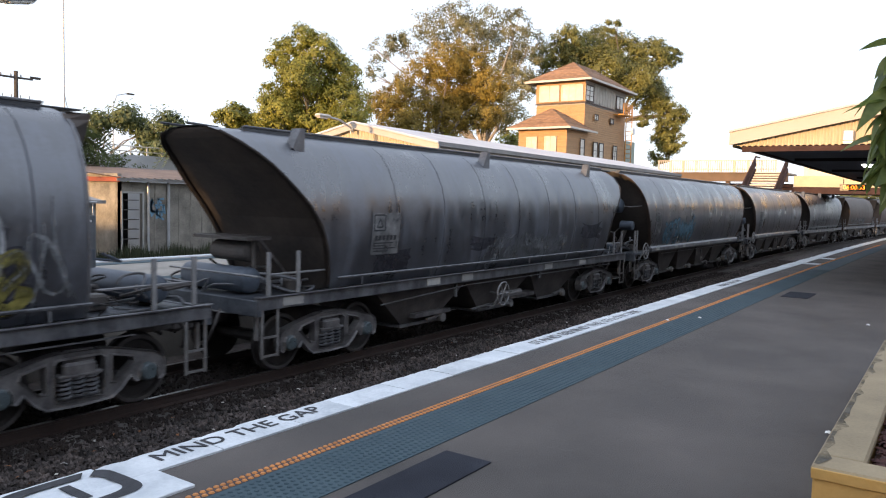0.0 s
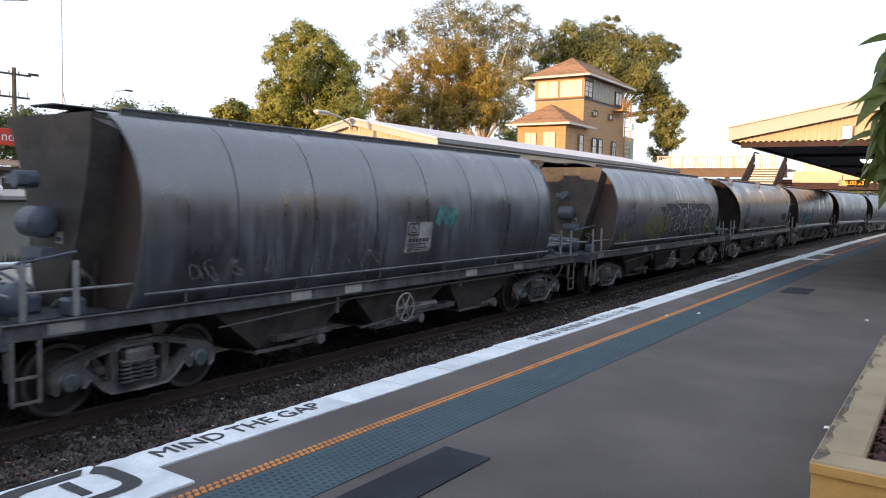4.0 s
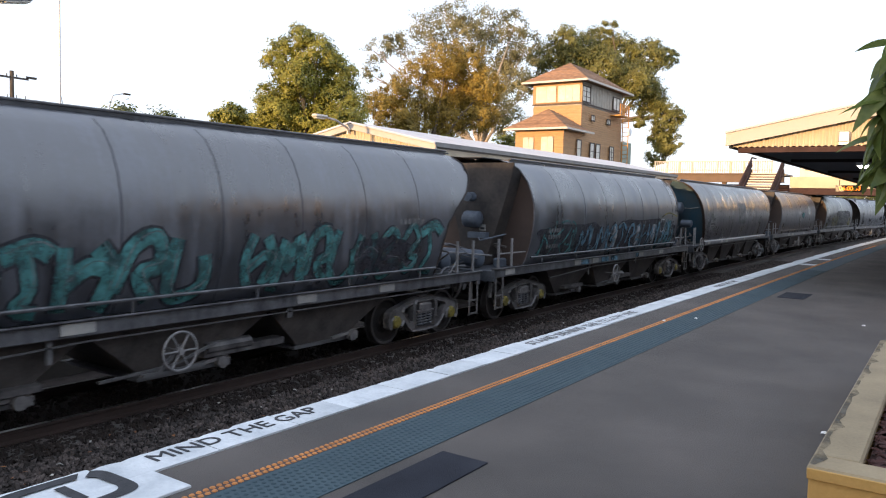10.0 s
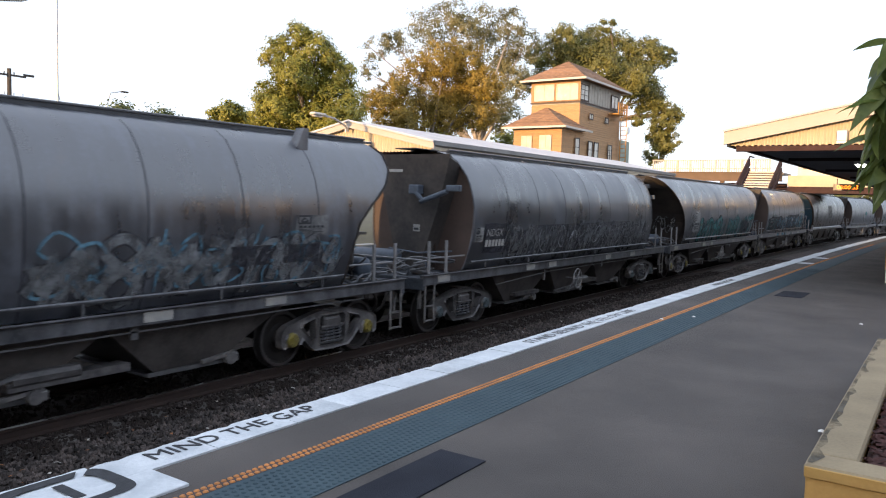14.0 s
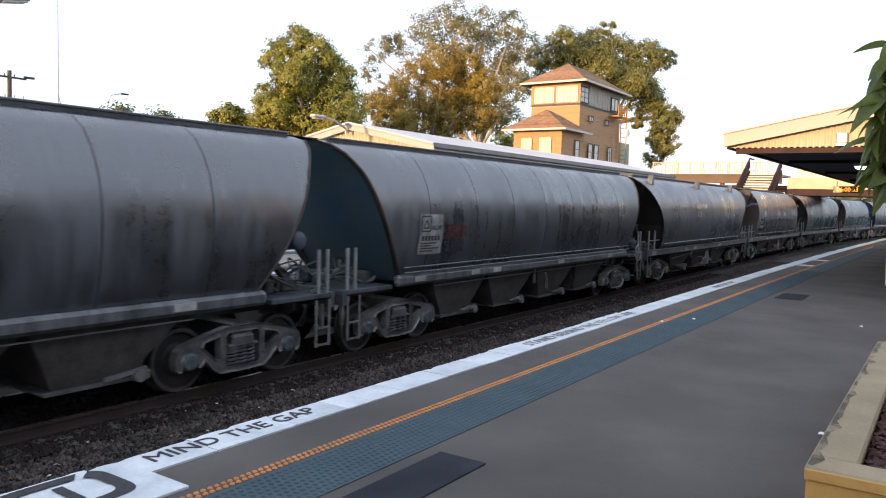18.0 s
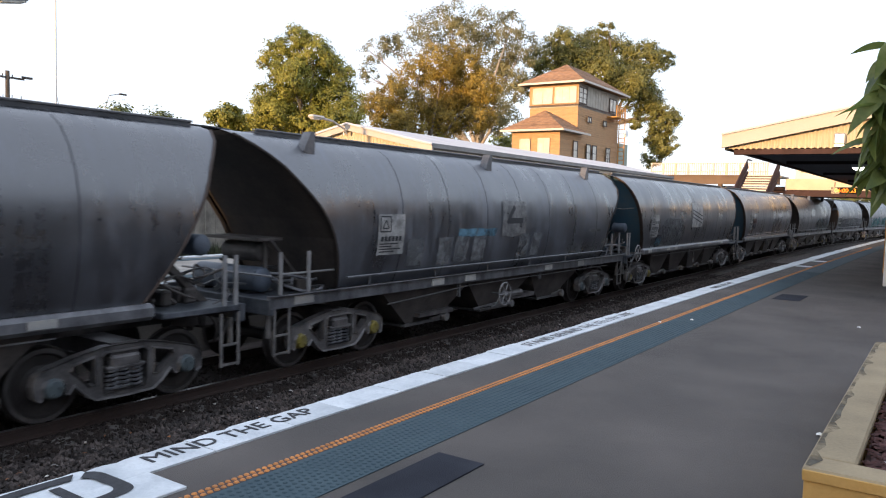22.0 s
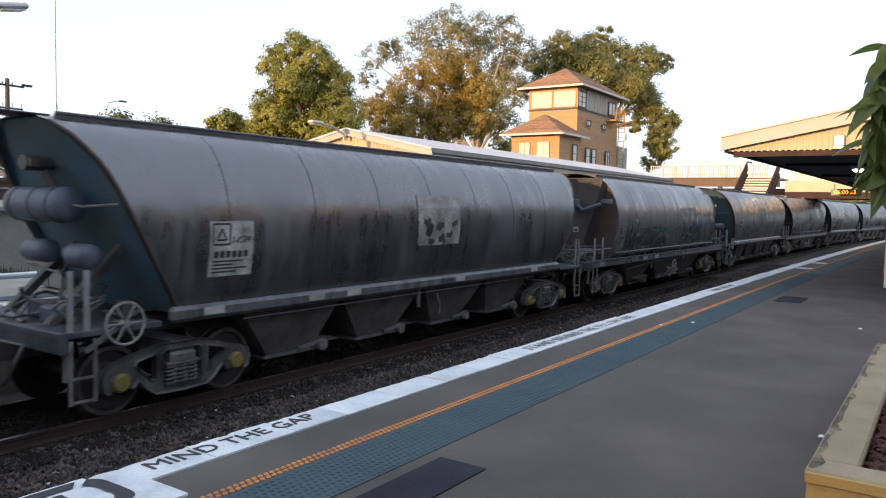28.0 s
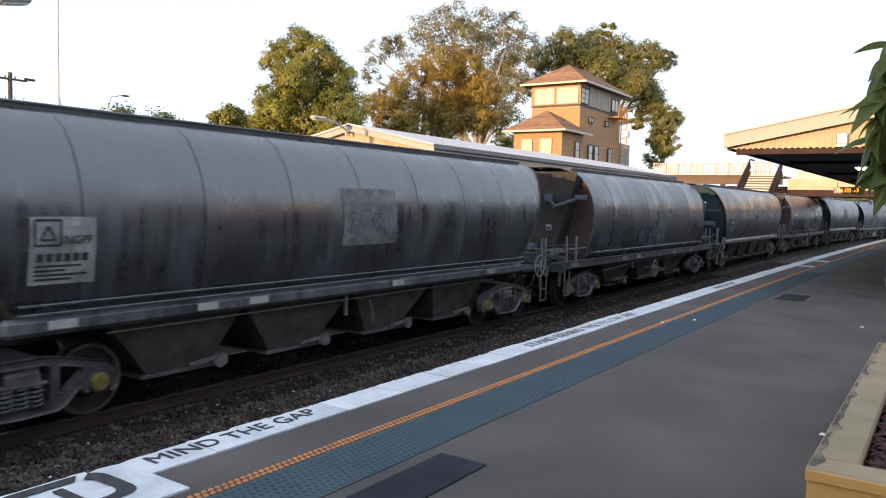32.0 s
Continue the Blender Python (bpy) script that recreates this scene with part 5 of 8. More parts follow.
tower_window(WX0 - 0.06, 26.6, 5.7, 0.95, 1.95, "x", True, cols=2, rows=4)
tower_window(55.7, WY0 - 0.06, 5.95, 0.8, 1.4, "y", True, cols=1, rows=2)
# small ochre balcony and ladder at the back corner
bal = thing("balcony", "ochre steel balcony and ladder on the signal box", "balcony")
bm = bmesh.new()
add_box(bm, (63.7, TY0 - 0.5, 9.35), (2.0, 0.9, 0.10))
part("floor", bm, BALCONY, bal)
for dx in (-0.82, -0.4, 0.0, 0.4, 0.82):
    bm = bmesh.new()
    add_box(bm, (63.7 + dx * 1.17, TY0 - 0.93, 9.8), (0.07, 0.07, 1.05))
    part("post", bm, BALCONY, bal)
for z in (9.8, 10.28):
    bm = bmesh.new()
    add_box(bm, (63.7, TY0 - 0.93, z), (2.05, 0.06, 0.07))
    part("rail", bm, BALCONY, bal)
for y in (TY0 - 0.75, TY0 - 0.2):
    bm = bmesh.new()
    add_box(bm, (65.3, y, 6.6), (0.07, 0.07, 7.6))
    part("ladder_side", bm, BALCONY, bal)
for i in range(18):
    bm = bmesh.new()
    add_cyl(bm, (65.3, TY0 - 0.75, 3.3 + 0.4 * i), (65.3, TY0 - 0.2, 3.3 + 0.4 * i), 0.03, 6)
    part("rung", bm, BALCONY, bal)
bm = bmesh.new()
add_cyl(bm, (65.3, TY0 - 0.95, 8.1), (65.3, TY0 - 0.78, 8.1), 0.34, 16)
tagged(part("dish_antenna", bm, SIGN_WHITE), "white dish antenna on the ladder", "antenna")
bm = bmesh.new()
soft_box(bm, (67.4, TY0 + 0.3, 6.2), (2.2, 0.4, 2.3), 0.04)
add_cyl(bm, (67.4, TY0 + 0.3, -1.6), (67.4, TY0 + 0.3, 5.1), 0.12, 8)
tagged(part("sign_back", bm, mat("green_grey_board", (0.30, 0.34, 0.28), 0.7, var=0.15, scale=1)), "green-grey back of a tall signboard", "sign")

# ---- footbridge and stairs ----
bridge = thing("footbridge", "footbridge with ochre girders and white palings over the tracks", "footbridge")
BX = 60.0
for y0, y1, nm in ((10.6, 21.0, "girder"),):
    bm = bmesh.new()
    add_box(bm, (BX, (y0 + y1) / 2, 3.85), (0.3, y1 - y0, 0.55))
    add_box(bm, (BX + 0.02, (y0 + y1) / 2, 4.16), (0.5, y1 - y0, 0.08))
    add_box(bm, (BX + 0.02, (y0 + y1) / 2, 3.55), (0.5, y1 - y0, 0.08))
    part("girder", bm, GIRDER, bridge)
bm = bmesh.new()
add_box(bm, (BX + 1.5, 15.8, 4.1), (3.0, 10.6, 0.12))
part("deck", bm, CONCRETE, bridge)
bm = bmesh.new()
add_box(bm, (BX + 1.5, 15.8, 3.15), (0.4, 10.6, 0.5))
part("lower_girder", bm, DARK_BEAM, bridge)
for i in range(10):
    y = 20.3 - i * 0.98
    bm = bmesh.new()
    add_box(bm, (BX - 0.05, y, 4.65), (0.08, 0.10, 1.0))
    part("post", bm, PALING, bridge)
for z in (4.45, 5.12):
    bm = bmesh.new()
    add_box(bm, (BX - 0.05, 15.9, z), (0.05, 9.0, 0.07))
    part("rail", bm, PALING, bridge)
for i in range(52):
    bm = bmesh.new()
    add_box(bm, (BX - 0.02, 20.3 - 0.17 * i, 4.68), (0.03, 0.06, 0.95))
    part("paling", bm, PALING, bridge)
for y in (20.6, 17.8, 14.9):
    bm = bmesh.new()
    add_box(bm, (BX + 0.2, y, 1.0), (0.3, 0.3, 5.2))
    part("pier", bm, GIRDER, bridge)
stairs = thing("stairs", "pale concrete stairs with dark side rails up to the footbridge", "stairs")
for i in range(22):
    bm = bmesh.new()
    x = 51.6 + 0.32 * i
    soft_box(bm, (x + 0.16, 12.35 + bend(55), 0.19 * (i + 1) - 0.05), (0.36, 2.05, 0.10), 0.01)
    part("step", bm, CREAM_TRIM, stairs)
for y in (11.25, 13.45):
    bm = bmesh.new()
    yy = y + bend(55)
    add_bar(bm, [(51.6, 0.1), (58.7, 4.25)], 0.35, yy - 0.05, yy + 0.05)
    part("stringer", bm, DARK_BEAM, stairs)
    bm = bmesh.new()
    add_bar(bm, [(51.6, 1.15), (58.7, 5.3), (60.0, 5.3)], 0.09, yy - 0.04, yy + 0.04)
    add_bar(bm, [(51.6, 0.7), (58.7, 4.85)], 0.5, yy - 0.015, yy + 0.015)
    part("side_rail", bm, DARK_BEAM, stairs)
conc = thing("concourse", "cream concourse building on the footbridge with window openings", "building")
bm = bmesh.new()
add_box(bm, (62.5, 1.5, 3.55), (5.0, 17.4, 0.80))
part("fascia", bm, CREAM, conc)
bm = bmesh.new()
add_box(bm, (64.2, 1.5, 5.15), (3.0, 17.0, 2.3))
part("wall", bm, CREAM_TRIM, conc)
for i in range(6):
    bm = bmesh.new()
    add_box(bm, (62.68, 9.2 - 1.6 * i, 5.2), (0.05, 0.9, 1.3))
    win = part("window", bm, PANE_DARK, conc)
    bm = bmesh.new()
    for d in (-0.46, 0.46):
        add_box(bm, (62.65, 9.2 - 1.6 * i + d, 5.2), (0.05, 0.07, 1.4))
    part("window_frame", bm, CREAM_TRIM, win)
bm = bmesh.new()
add_box(bm, (62.5, 1.5, 2.9), (5.2, 17.6, 0.45))
part("under_beam", bm, DARK_BEAM, conc)
for x, y in ((64.0, 10.9), (70.0, 11.0), (61.0, 1.2), (61.0, -3.0)):
    bm = bmesh.new()
    soft_box(bm, (x, y, 0.8), (0.45, 0.45, 4.0), 0.03)
    part("column", bm, CREAM, conc)


# ---- trees ----
def crown_leaves(lobes, count, size, seed, thin=1.0):
    r = np.random.default_rng(seed)
    lob = np.array(lobes)
    w = lob[:, 3] ** 2.4
    verts, faces = [], []
    # clumps sit near the skin of each lobe; leaves sit in the clumps
    per = 56
    clumps = count // per
    idx = r.choice(len(lob), size=clumps, p=w / w.sum())
    for k in idx:
        c, rad = lob[k, :3], lob[k, 3]
        d = r.normal(size=3)
        d /= np.linalg.norm(d)
        cc = c + d * rad * (0.55 + 0.55 * r.random()) * np.array((1, 1, 0.92))
        cr = (0.13 * rad + 0.10) * (0.8 + 0.7 * r.random()) * thin
        pts = cc + r.normal(size=(per, 3)) * cr * np.array((0.62, 0.62, 0.5))
        for p in pts:
            nrm = d + (p - cc) / (cr + 1e-6) * 0.35 + r.normal(size=3) * 0.45 + np.array((0, 0, 0.25))
            a = np.cross(nrm, r.normal(size=3))
            a /= np.linalg.norm(a)
            b = np.cross(nrm, a)
            b /= np.linalg.norm(b)
            s = size * (0.6 + 0.8 * r.random())
            a, b = a * s, b * s * 0.55
            i = len(verts)
            verts += [tuple(p - a), tuple(p + b), tuple(p + a), tuple(p - b)]
            faces.append((i, i + 1, i + 2, i + 3))
    return verts, faces


def tree(name, label, lobes, count, size, material, seed, ground=-1.6, trunk=0.45, trunk_at=None, thin=1.0, limb_mat=None, fork=None):
    t = thing(name, label, "tree")
    lob = sorted(lobes, key=lambda q: q[2])
    cx = sum(q[0] for q in lobes) / len(lobes) if trunk_at is None else trunk_at[0]
    cy = sum(q[1] for q in lobes) / len(lobes) if trunk_at is None else trunk_at[1]
    fork = min(q[2] for q in lobes) * 0.6 + 1.0 if fork is None else fork
    bm = bmesh.new()
    add_cyl(bm, (cx, cy, ground), (cx, cy, fork), trunk, 10, trunk * 0.7)
    part("trunk", bm, limb_mat or BARK, t)
    bm = bmesh.new()
    rr = random.Random(seed)
    for q in lobes:
        if q[2] < fork:
            continue
        mid = Vector(((cx + q[0]) / 2 + rr.uniform(-0.6, 0.6), (cy + q[1]) / 2 + rr.uniform(-0.6, 0.6), fork + (q[2] - fork) * 0.55))
        add_cyl(bm, (cx, cy, fork - 0.4), mid, trunk * 0.42, 7, trunk * 0.25)
        end = Vector(q[:3])
        add_cyl(bm, mid, end, trunk * 0.25, 6, trunk * 0.08)
        for _ in range(3):
            d = Vector((rr.uniform(-1, 1), rr.uniform(-1, 1), rr.uniform(-0.4, 1))).normalized()
            add_cyl(bm, end - (end - mid) * 0.25, end + d * q[3] * 0.8, trunk * 0.10, 5, trunk * 0.03)
    part("branchwork", bm, limb_mat or BARK, t)
    v, f = crown_leaves(lobes, count, size, seed, thin)
    ob = new("crown", quad_mesh("crown", v, f, material))
    ob.parent = t
    ob["kind"] = "stuff"
    return t


LOBES_FIG = [(37.2, 37.5, 12.4, 1.0), (37.1, 39.3, 11.6, 1.1), (36.9, 40.6, 11.1, 0.6), (37.9, 36.8, 11.2, 1.5), (39.7, 36.8, 10.1, 1.6), (36.4, 37.4, 9.6, 1.5), (39.2, 35.8, 8.0, 1.8), (39.4, 39.4, 8.2, 2.3), (36.2, 38.8, 7.4, 1.6), (36.7, 40.5, 8.5, 1.0), (38.2, 34.4, 6.5, 1.5), (38.2, 37.0, 6.2, 2.0), (37.3, 40.5, 6.2, 1.2), (35.7, 40.2, 6.8, 0.7)]
LOBES_SHRUB = [(38.2, 46.2, 7.5, 1.0), (39.5, 46.1, 7.1, 0.9), (38.4, 48.3, 7.6, 0.4)]
LOBES_GOLD = [(50.9, 40.1, 8.7, 1.9), (51.7, 42.6, 9.8, 1.5), (55.3, 41.0, 13.2, 1.8), (54.4, 37.3, 13.6, 2.0), (55.1, 39.5, 10.1, 2.0), (51.4, 40.5, 10.7, 1.5), (56.4, 36.2, 13.6, 1.8), (57.7, 37.6, 11.3, 2.1), (56.4, 34.4, 11.5, 1.7), (56.0, 38.2, 9.1, 2.3), (51.4, 39.2, 7.5, 1.9), (56.8, 35.1, 8.9, 1.8)]
LOBES_GUM = [(72.5, 49.1, 22.8, 2.1), (72.7, 52.4, 21.4, 2.7), (72.0, 56.9, 20.0, 2.0), (68.3, 57.3, 18.7, 1.5), (77.6, 47.6, 22.5, 2.6), (76.4, 43.1, 21.7, 2.1), (79.0, 42.9, 19.7, 2.3), (79.5, 47.0, 19.5, 2.7), (74.2, 47.8, 20.6, 2.6), (79.0, 45.0, 16.6, 2.7), (74.2, 44.4, 12.6, 2.6), (68.7, 57.6, 15.9, 1.3), (79.9, 45.4, 11.3, 2.7), (77.9, 42.1, 14.3, 2.0)]
LOBES_BIG = [(98.0, 31.5, 9.8, 1.6), (98.0, 32.1, 11.6, 1.7), (98.5, 33.2, 8.0, 1.5), (98.0, 31.0, 13.2, 1.5), (90.5, 43.3, 22.4, 2.4), (91.0, 46.8, 20.7, 2.0), (97.7, 42.5, 22.9, 3.0), (95.8, 39.3, 25.0, 1.2), (98.5, 38.7, 21.9, 2.9), (92.4, 39.2, 18.9, 2.9), (99.2, 35.0, 21.4, 2.5), (102.0, 33.3, 21.7, 1.4), (96.3, 36.1, 17.8, 3.0), (100.2, 35.0, 16.0, 2.5), (98.1, 32.1, 13.4, 1.9), (99.5, 33.1, 10.6, 1.8), (101.1, 32.3, 9.1, 0.9), (91.9, 43.1, 20.2, 2.6), (91.1, 47.6, 18.6, 1.4), (96.8, 35.2, 12.7, 1.2)]
LOBES_LEFT = [(33.5, 56.7, 6.9, 0.9), (35.3, 55.7, 7.4, 1.0), (36.6, 55.4, 6.6, 0.9), (36.9, 52.4, 6.7, 1.1), (36.7, 54.4, 5.6, 1.1), (31.8, 58.9, 5.8, 1.0), (30.8, 62.3, 6.7, 1.1), (30.8, 64.1, 5.4, 1.2)]
LOBES_NEAR = [(25.7, 36.0, 4.2, 0.8), (26.9, 35.6, 3.9, 0.7), (26.0, 38.0, 3.8, 0.6)]

PALE_BARK = mat("pale_gum_bark", (0.36, 0.31, 0.26), 0.85, var=0.3, scale=2, fine=10)
tree("fig_tree", "dense dark green tree lit warm on one side", LOBES_FIG, 84000, 0.082, LEAF_DARK, 11, trunk=0.4, trunk_at=(38.2, 38.0), thin=0.9)
tree("small_tree", "small dark green tree behind the station", LOBES_SHRUB, 8000, 0.12, LEAF_DARK, 12, trunk=0.2)
tree("golden_tree", "broad tree with golden brown foliage", LOBES_GOLD, 72000, 0.092, LEAF_GOLD, 13, trunk=0.4, trunk_at=(54.5, 39.0), thin=0.9)
tree("gum_tree", "tall thin-crowned gum tree with grey-green leaves", LOBES_GUM, 34000, 0.12, LEAF_GUM, 14, trunk=0.5, trunk_at=(76.0, 47.0), thin=1.1, limb_mat=PALE_BARK)
tree("spreading_tree", "big spreading green tree with golden light", LOBES_BIG, 80000, 0.145, LEAF_OLIVE, 15, trunk=0.6, trunk_at=(96.8, 38.5), fork=13.0)
tree("far_tree", "distant green trees behind the sheds", LOBES_LEFT, 15000, 0.14, LEAF_FAR, 16, trunk=0.18, thin=2.2)
tree("garden_trees", "green garden trees close behind the long shed", [(15.4, 32.0, 3.6, 0.8), (16.3, 32.0, 3.9, 0.8), (17.2, 32.5, 3.4, 0.7), (18.2, 32.3, 3.2, 0.7), (16.3, 32.0, 2.7, 0.9), (14.5, 31.8, 3.5, 0.9), (19.3, 32.5, 2.9, 0.7), (13.2, 31.8, 3.2, 0.9), (20.4, 32.4, 2.8, 0.6)], 9000, 0.085, LEAF_FAR, 20, trunk=0.10, thin=1.9)
tree("near_bush", "green bushy tree beside the overpass", LOBES_NEAR, 7000, 0.12, LEAF_FAR, 17, trunk=0.15)
tree("low_trees", "low dark trees behind the awning", [(48.0, 33.0, 4.0, 2.4), (56.0, 40.0, 5.0, 3.0), (64.0, 36.0, 5.5, 2.6), (44.0, 36.0, 4.0, 2.2), (74.0, 40.0, 7.0, 3.0)], 14000, 0.2, LEAF_DARK, 18, trunk=0.3)
tree("platform_end_tree", "low green trees beyond the platform end", [(120.0, 6.0, 4.0, 3.4), (128.0, 0.0, 4.5, 3.5), (124.0, 12.0, 3.5, 2.6)], 9000, 0.25, LEAF_FAR, 19, trunk=0.3)


def palm(x, y, z0, top, seed):
    p = thing("palm", "green palm with drooping fronds behind the shed", "palm")
    bm = bmesh.new()
    add_cyl(bm, (x, y, z0), (x + 0.1, y, top), 0.16, 10, 0.11)
    part("trunk", bm, BARK, p)
    rr = random.Random(seed)
    for i in range(24):
        a, rise = i * 2.399, rr.uniform(0.1, 1.0)
        verts, faces = [], []
        ln = rr.uniform(1.5, 2.2)
        for j in range(22):
            u = j / 21
            c = Vector((x + 0.1 + math.cos(a) * ln * u, y + math.sin(a) * ln * u, top + rise * ln * u - 1.25 * ln * u * u))
            for sgn in (-1, 1):
                side = Vector((-math.sin(a), math.cos(a), -0.55)) * sgn * 0.5 * math.sin(math.pi * (0.12 + 0.8 * u))
                fwd = Vector((math.cos(a), math.sin(a), -0.3)) * 0.22
                k = len(verts)
                verts += [tuple(c), tuple(c + side * 0.5 + fwd * 0.4), tuple(c + side + fwd), tuple(c + side * 0.5 + fwd * 0.8)]
                faces.append((k, k + 1, k + 2, k + 3))
        ob = new("frond", quad_mesh("frond", verts, faces, LEAF_FAR))
        ob.parent = p


palm(17.5, 32.2, -1.6, 3.9, 4)
palm(25.2, 33.5, -1.6, 4.6, 5)
palm(13.4, 32.2, -1.6, 4.1, 6)

# weeds along the back of the island
verts, faces = [], []
for i in range(9000):
    x, y = 5 + 19 * rng.random(), 20.6 + 1.2 * rng.random()
    if x > 13.3:
        y += 3.2
    h = (0.22 + 0.40 * rng.random()) * (0.6 + 0.4 * math.sin(x * 1.7) ** 2)
    a = rng.random() * 6.3
    w, lean = 0.03, 0.3 * (rng.random() - 0.5)
    k = len(verts)
    verts += [(x - w * math.cos(a), y - w * math.sin(a), -1.0), (x + w * math.cos(a), y + w * math.sin(a), -1.0), (x + lean, y + lean, -1.0 + h * 1.3)]
    faces.append((k, k + 1, k + 2))
tagged(new("weeds", quad_mesh("weeds", verts, faces, GRASS)), "dry green weeds along the shed walls", "weeds", kind="stuff")
bm = bmesh.new()
add_box(bm, (12, 23.5, -1.3), (40, 6.2, 0.6))
tagged(part("verge", bm, EARTH), "low earth bank behind the island platform", "verge", kind="structure")

# ---- the train: bogie hopper wagons of three kinds ----
# local axes: x along the wagon (the far end is +x), y across, z up from the rail head
HALF = 7.55          # from the middle to the middle of the coupling
SECTION = [(1.10, 1.22), (1.195, 1.42), (1.285, 1.75), (1.335, 2.1), (1.35, 2.4), (1.33, 2.7), (1.255, 3.0), (1.125, 3.28), (0.94, 3.52), (0.70, 3.675), (0.42, 3.75), (0.0, 3.78)]


def half_width(z):
    for (ya, za), (yb, zb) in zip(SECTION, SECTION[1:]):
        if za <= z <= zb:
            return ya + (yb - ya) * (z - za) / (zb - za)
    return SECTION[0][0] if z < SECTION[0][1] else 0.0


def lerp(table, z):
    if z <= table[0][0]:
        return table[0][1]
    for (za, a), (zb, b) in zip(table, table[1:]):
        if z <= zb:
            u = (z - za) / (zb - za)
            return a + (b - a) * u
    return table[-1][1]


def smooth(pts, per=5):
    out = []
    n = len(pts)
    for i in range(n - 1):
        p0, p1, p2, p3 = (np.array(pts[max(0, min(n - 1, q))]) for q in (i - 1, i, i + 1, i + 2))
        for j in range(per):
            t = j / per
            out.append(tuple(0.5 * (2 * p1 + (p2 - p0) * t + (2 * p0 - 5 * p1 + 4 * p2 - p3) * t * t + (3 * p1 - p0 - 3 * p2 + p3) * t ** 3)))
    out.append(tuple(pts[-1]))
    return out


# how far the body's end stands in from the coupling, by height
CUTS = {
    "A": [(1.22, 1.98), (1.55, 1.75), (2.0, 1.45), (2.44, 1.20), (2.8, 1.02), (3.16, 0.86), (3.5, 0.62), (3.70, 0.45)],
    "B": [(1.22, 2.02), (2.1, 2.08), (2.6, 2.10), (3.2, 2.08), (3.70, 2.02)],
    "C": [(1.22, 1.90), (1.9, 1.70), (2.25, 1.55), (2.6, 1.28), (2.97, 0.90), (3.3, 0.56), (3.6, 0.12), (3.70, 0.03)],
}


# the far end of the cut-back wagons bulges out at the shoulder only
FAR_CUT = [(1.22, 1.92), (1.9, 1.84), (2.3, 1.72), (2.6, 1.42), (2.9, 1.02), (3.2, 0.74), (3.5, 0.66), (3.75, 0.74)]


NEAR_HOOD = 0.40      # how much further the near hood of the hooded wagons stands out


def cut(kind, s, z):
    if kind == "B" and s < 0:
        return lerp(CUTS["B"], z) - 0.17
    return lerp(FAR_CUT if kind == "C" and s > 0 else CUTS[kind], z)


def ring():
    up = [(-y, z) for y, z in SECTION]
    return up + [(y, z) for y, z in SECTION[-2::-1]]


def body_panel(kind, u0, u1):
    """One course of the body's plate, from u0 to u1; None stands for the cut end."""
    bm = bmesh.new()
    rows = []
    amp = 0.003 + 0.006 * random.Random(int((u0 or 0) * 31 + (u1 or 20) * 7)).random()
    for i in range(9):
        row = []
        dish = 1 - amp * 0.5 * (1 - math.cos(2 * math.pi * i / 8))
        for y, z in ring():
            a = -HALF + (cut(kind, -1, z) if u0 is None else u0)
            b = HALF - cut(kind, 1, z) if u1 is None else -HALF + u1
            row.append((a + (b - a) * i / 8, y * dish, z if z < 1.3 else z - (1 - dish) * 0.5))
        rows.append(row)
    add_grid(bm, rows)
    return bm


ZS = [1.22, 1.42, 1.75, 2.1, 2.4, 2.7, 2.98, 3.24, 3.46, 3.6, 3.67]


def hood_rows(s):
    rows = []
    for z in ZS:
        w = half_width(z) - 0.012
        c = cut("B", s, z) + 0.01
        h = 0.28 + 0.74 * (z - 1.22) / 2.45
        out = 0.17 + (NEAR_HOOD - 0.17 if s < 0 else 0.0)
        k = min(h + 0.03, w - 0.005)
        rows.append([(s * (HALF - c), -w, z), (s * (HALF - c - 0.03), -k, z), (s * (HALF - c + out), -h, z), (s * (HALF - c + out), h, z), (s * (HALF - c - 0.03), k, z), (s * (HALF - c), w, z)])
    return rows


def hood(s):
    bm = bmesh.new()
    rows = [r[1:5] for r in hood_rows(s)]
    add_grid(bm, rows)
    add_grid(bm, [rows[-1], [(s * (HALF - cut("B", s, 3.69)), p[1] * 0.8, 3.69) for p in rows[-1]]])
    return bm


def hood_flange(s, side):
    bm = bmesh.new()
    add_grid(bm, [r[:2] if side < 0 else r[4:] for r in hood_rows(s)])
    return bm


def end_sheet(kind, s):
    """The sheet that closes the body at one end (s: -1 near, +1 far)."""
    bm = bmesh.new()
    rows = []
    for z in ZS + [3.72, 3.75]:
        w = half_width(z) - 0.012
        c = cut(kind, s, z)
        deep = 0.05 if kind == "C" else 0.09
        rows.append([(s * (HALF - c - deep * (0 if abs(k) == 1 else 1)), w * k, z) for k in (-1, -0.96, -0.5, 0, 0.5, 0.96, 1)])
    add_grid(bm, rows)
    return bm


def ribbon(kind, u0, u1, width=0.03, proud=0.012, z0=1.24, z1=3.66, side=-1):
    """A raised seam round one side of the body at u metres from the near coupling."""
    bm = bmesh.new()
    rows = []
    for z in [z0] + [q for _, q in SECTION if z0 < q < z1] + [z1]:
        y = side * (half_width(z) + proud)
        yi = side * (half_width(z) - 0.01)
        rows.append([(-HALF + u0, yi, z), (-HALF + u0 + 0.006, y, z), (-HALF + u1 - 0.006, y, z), (-HALF + u1, yi, z)])
    add_grid(bm, rows)
    return bm


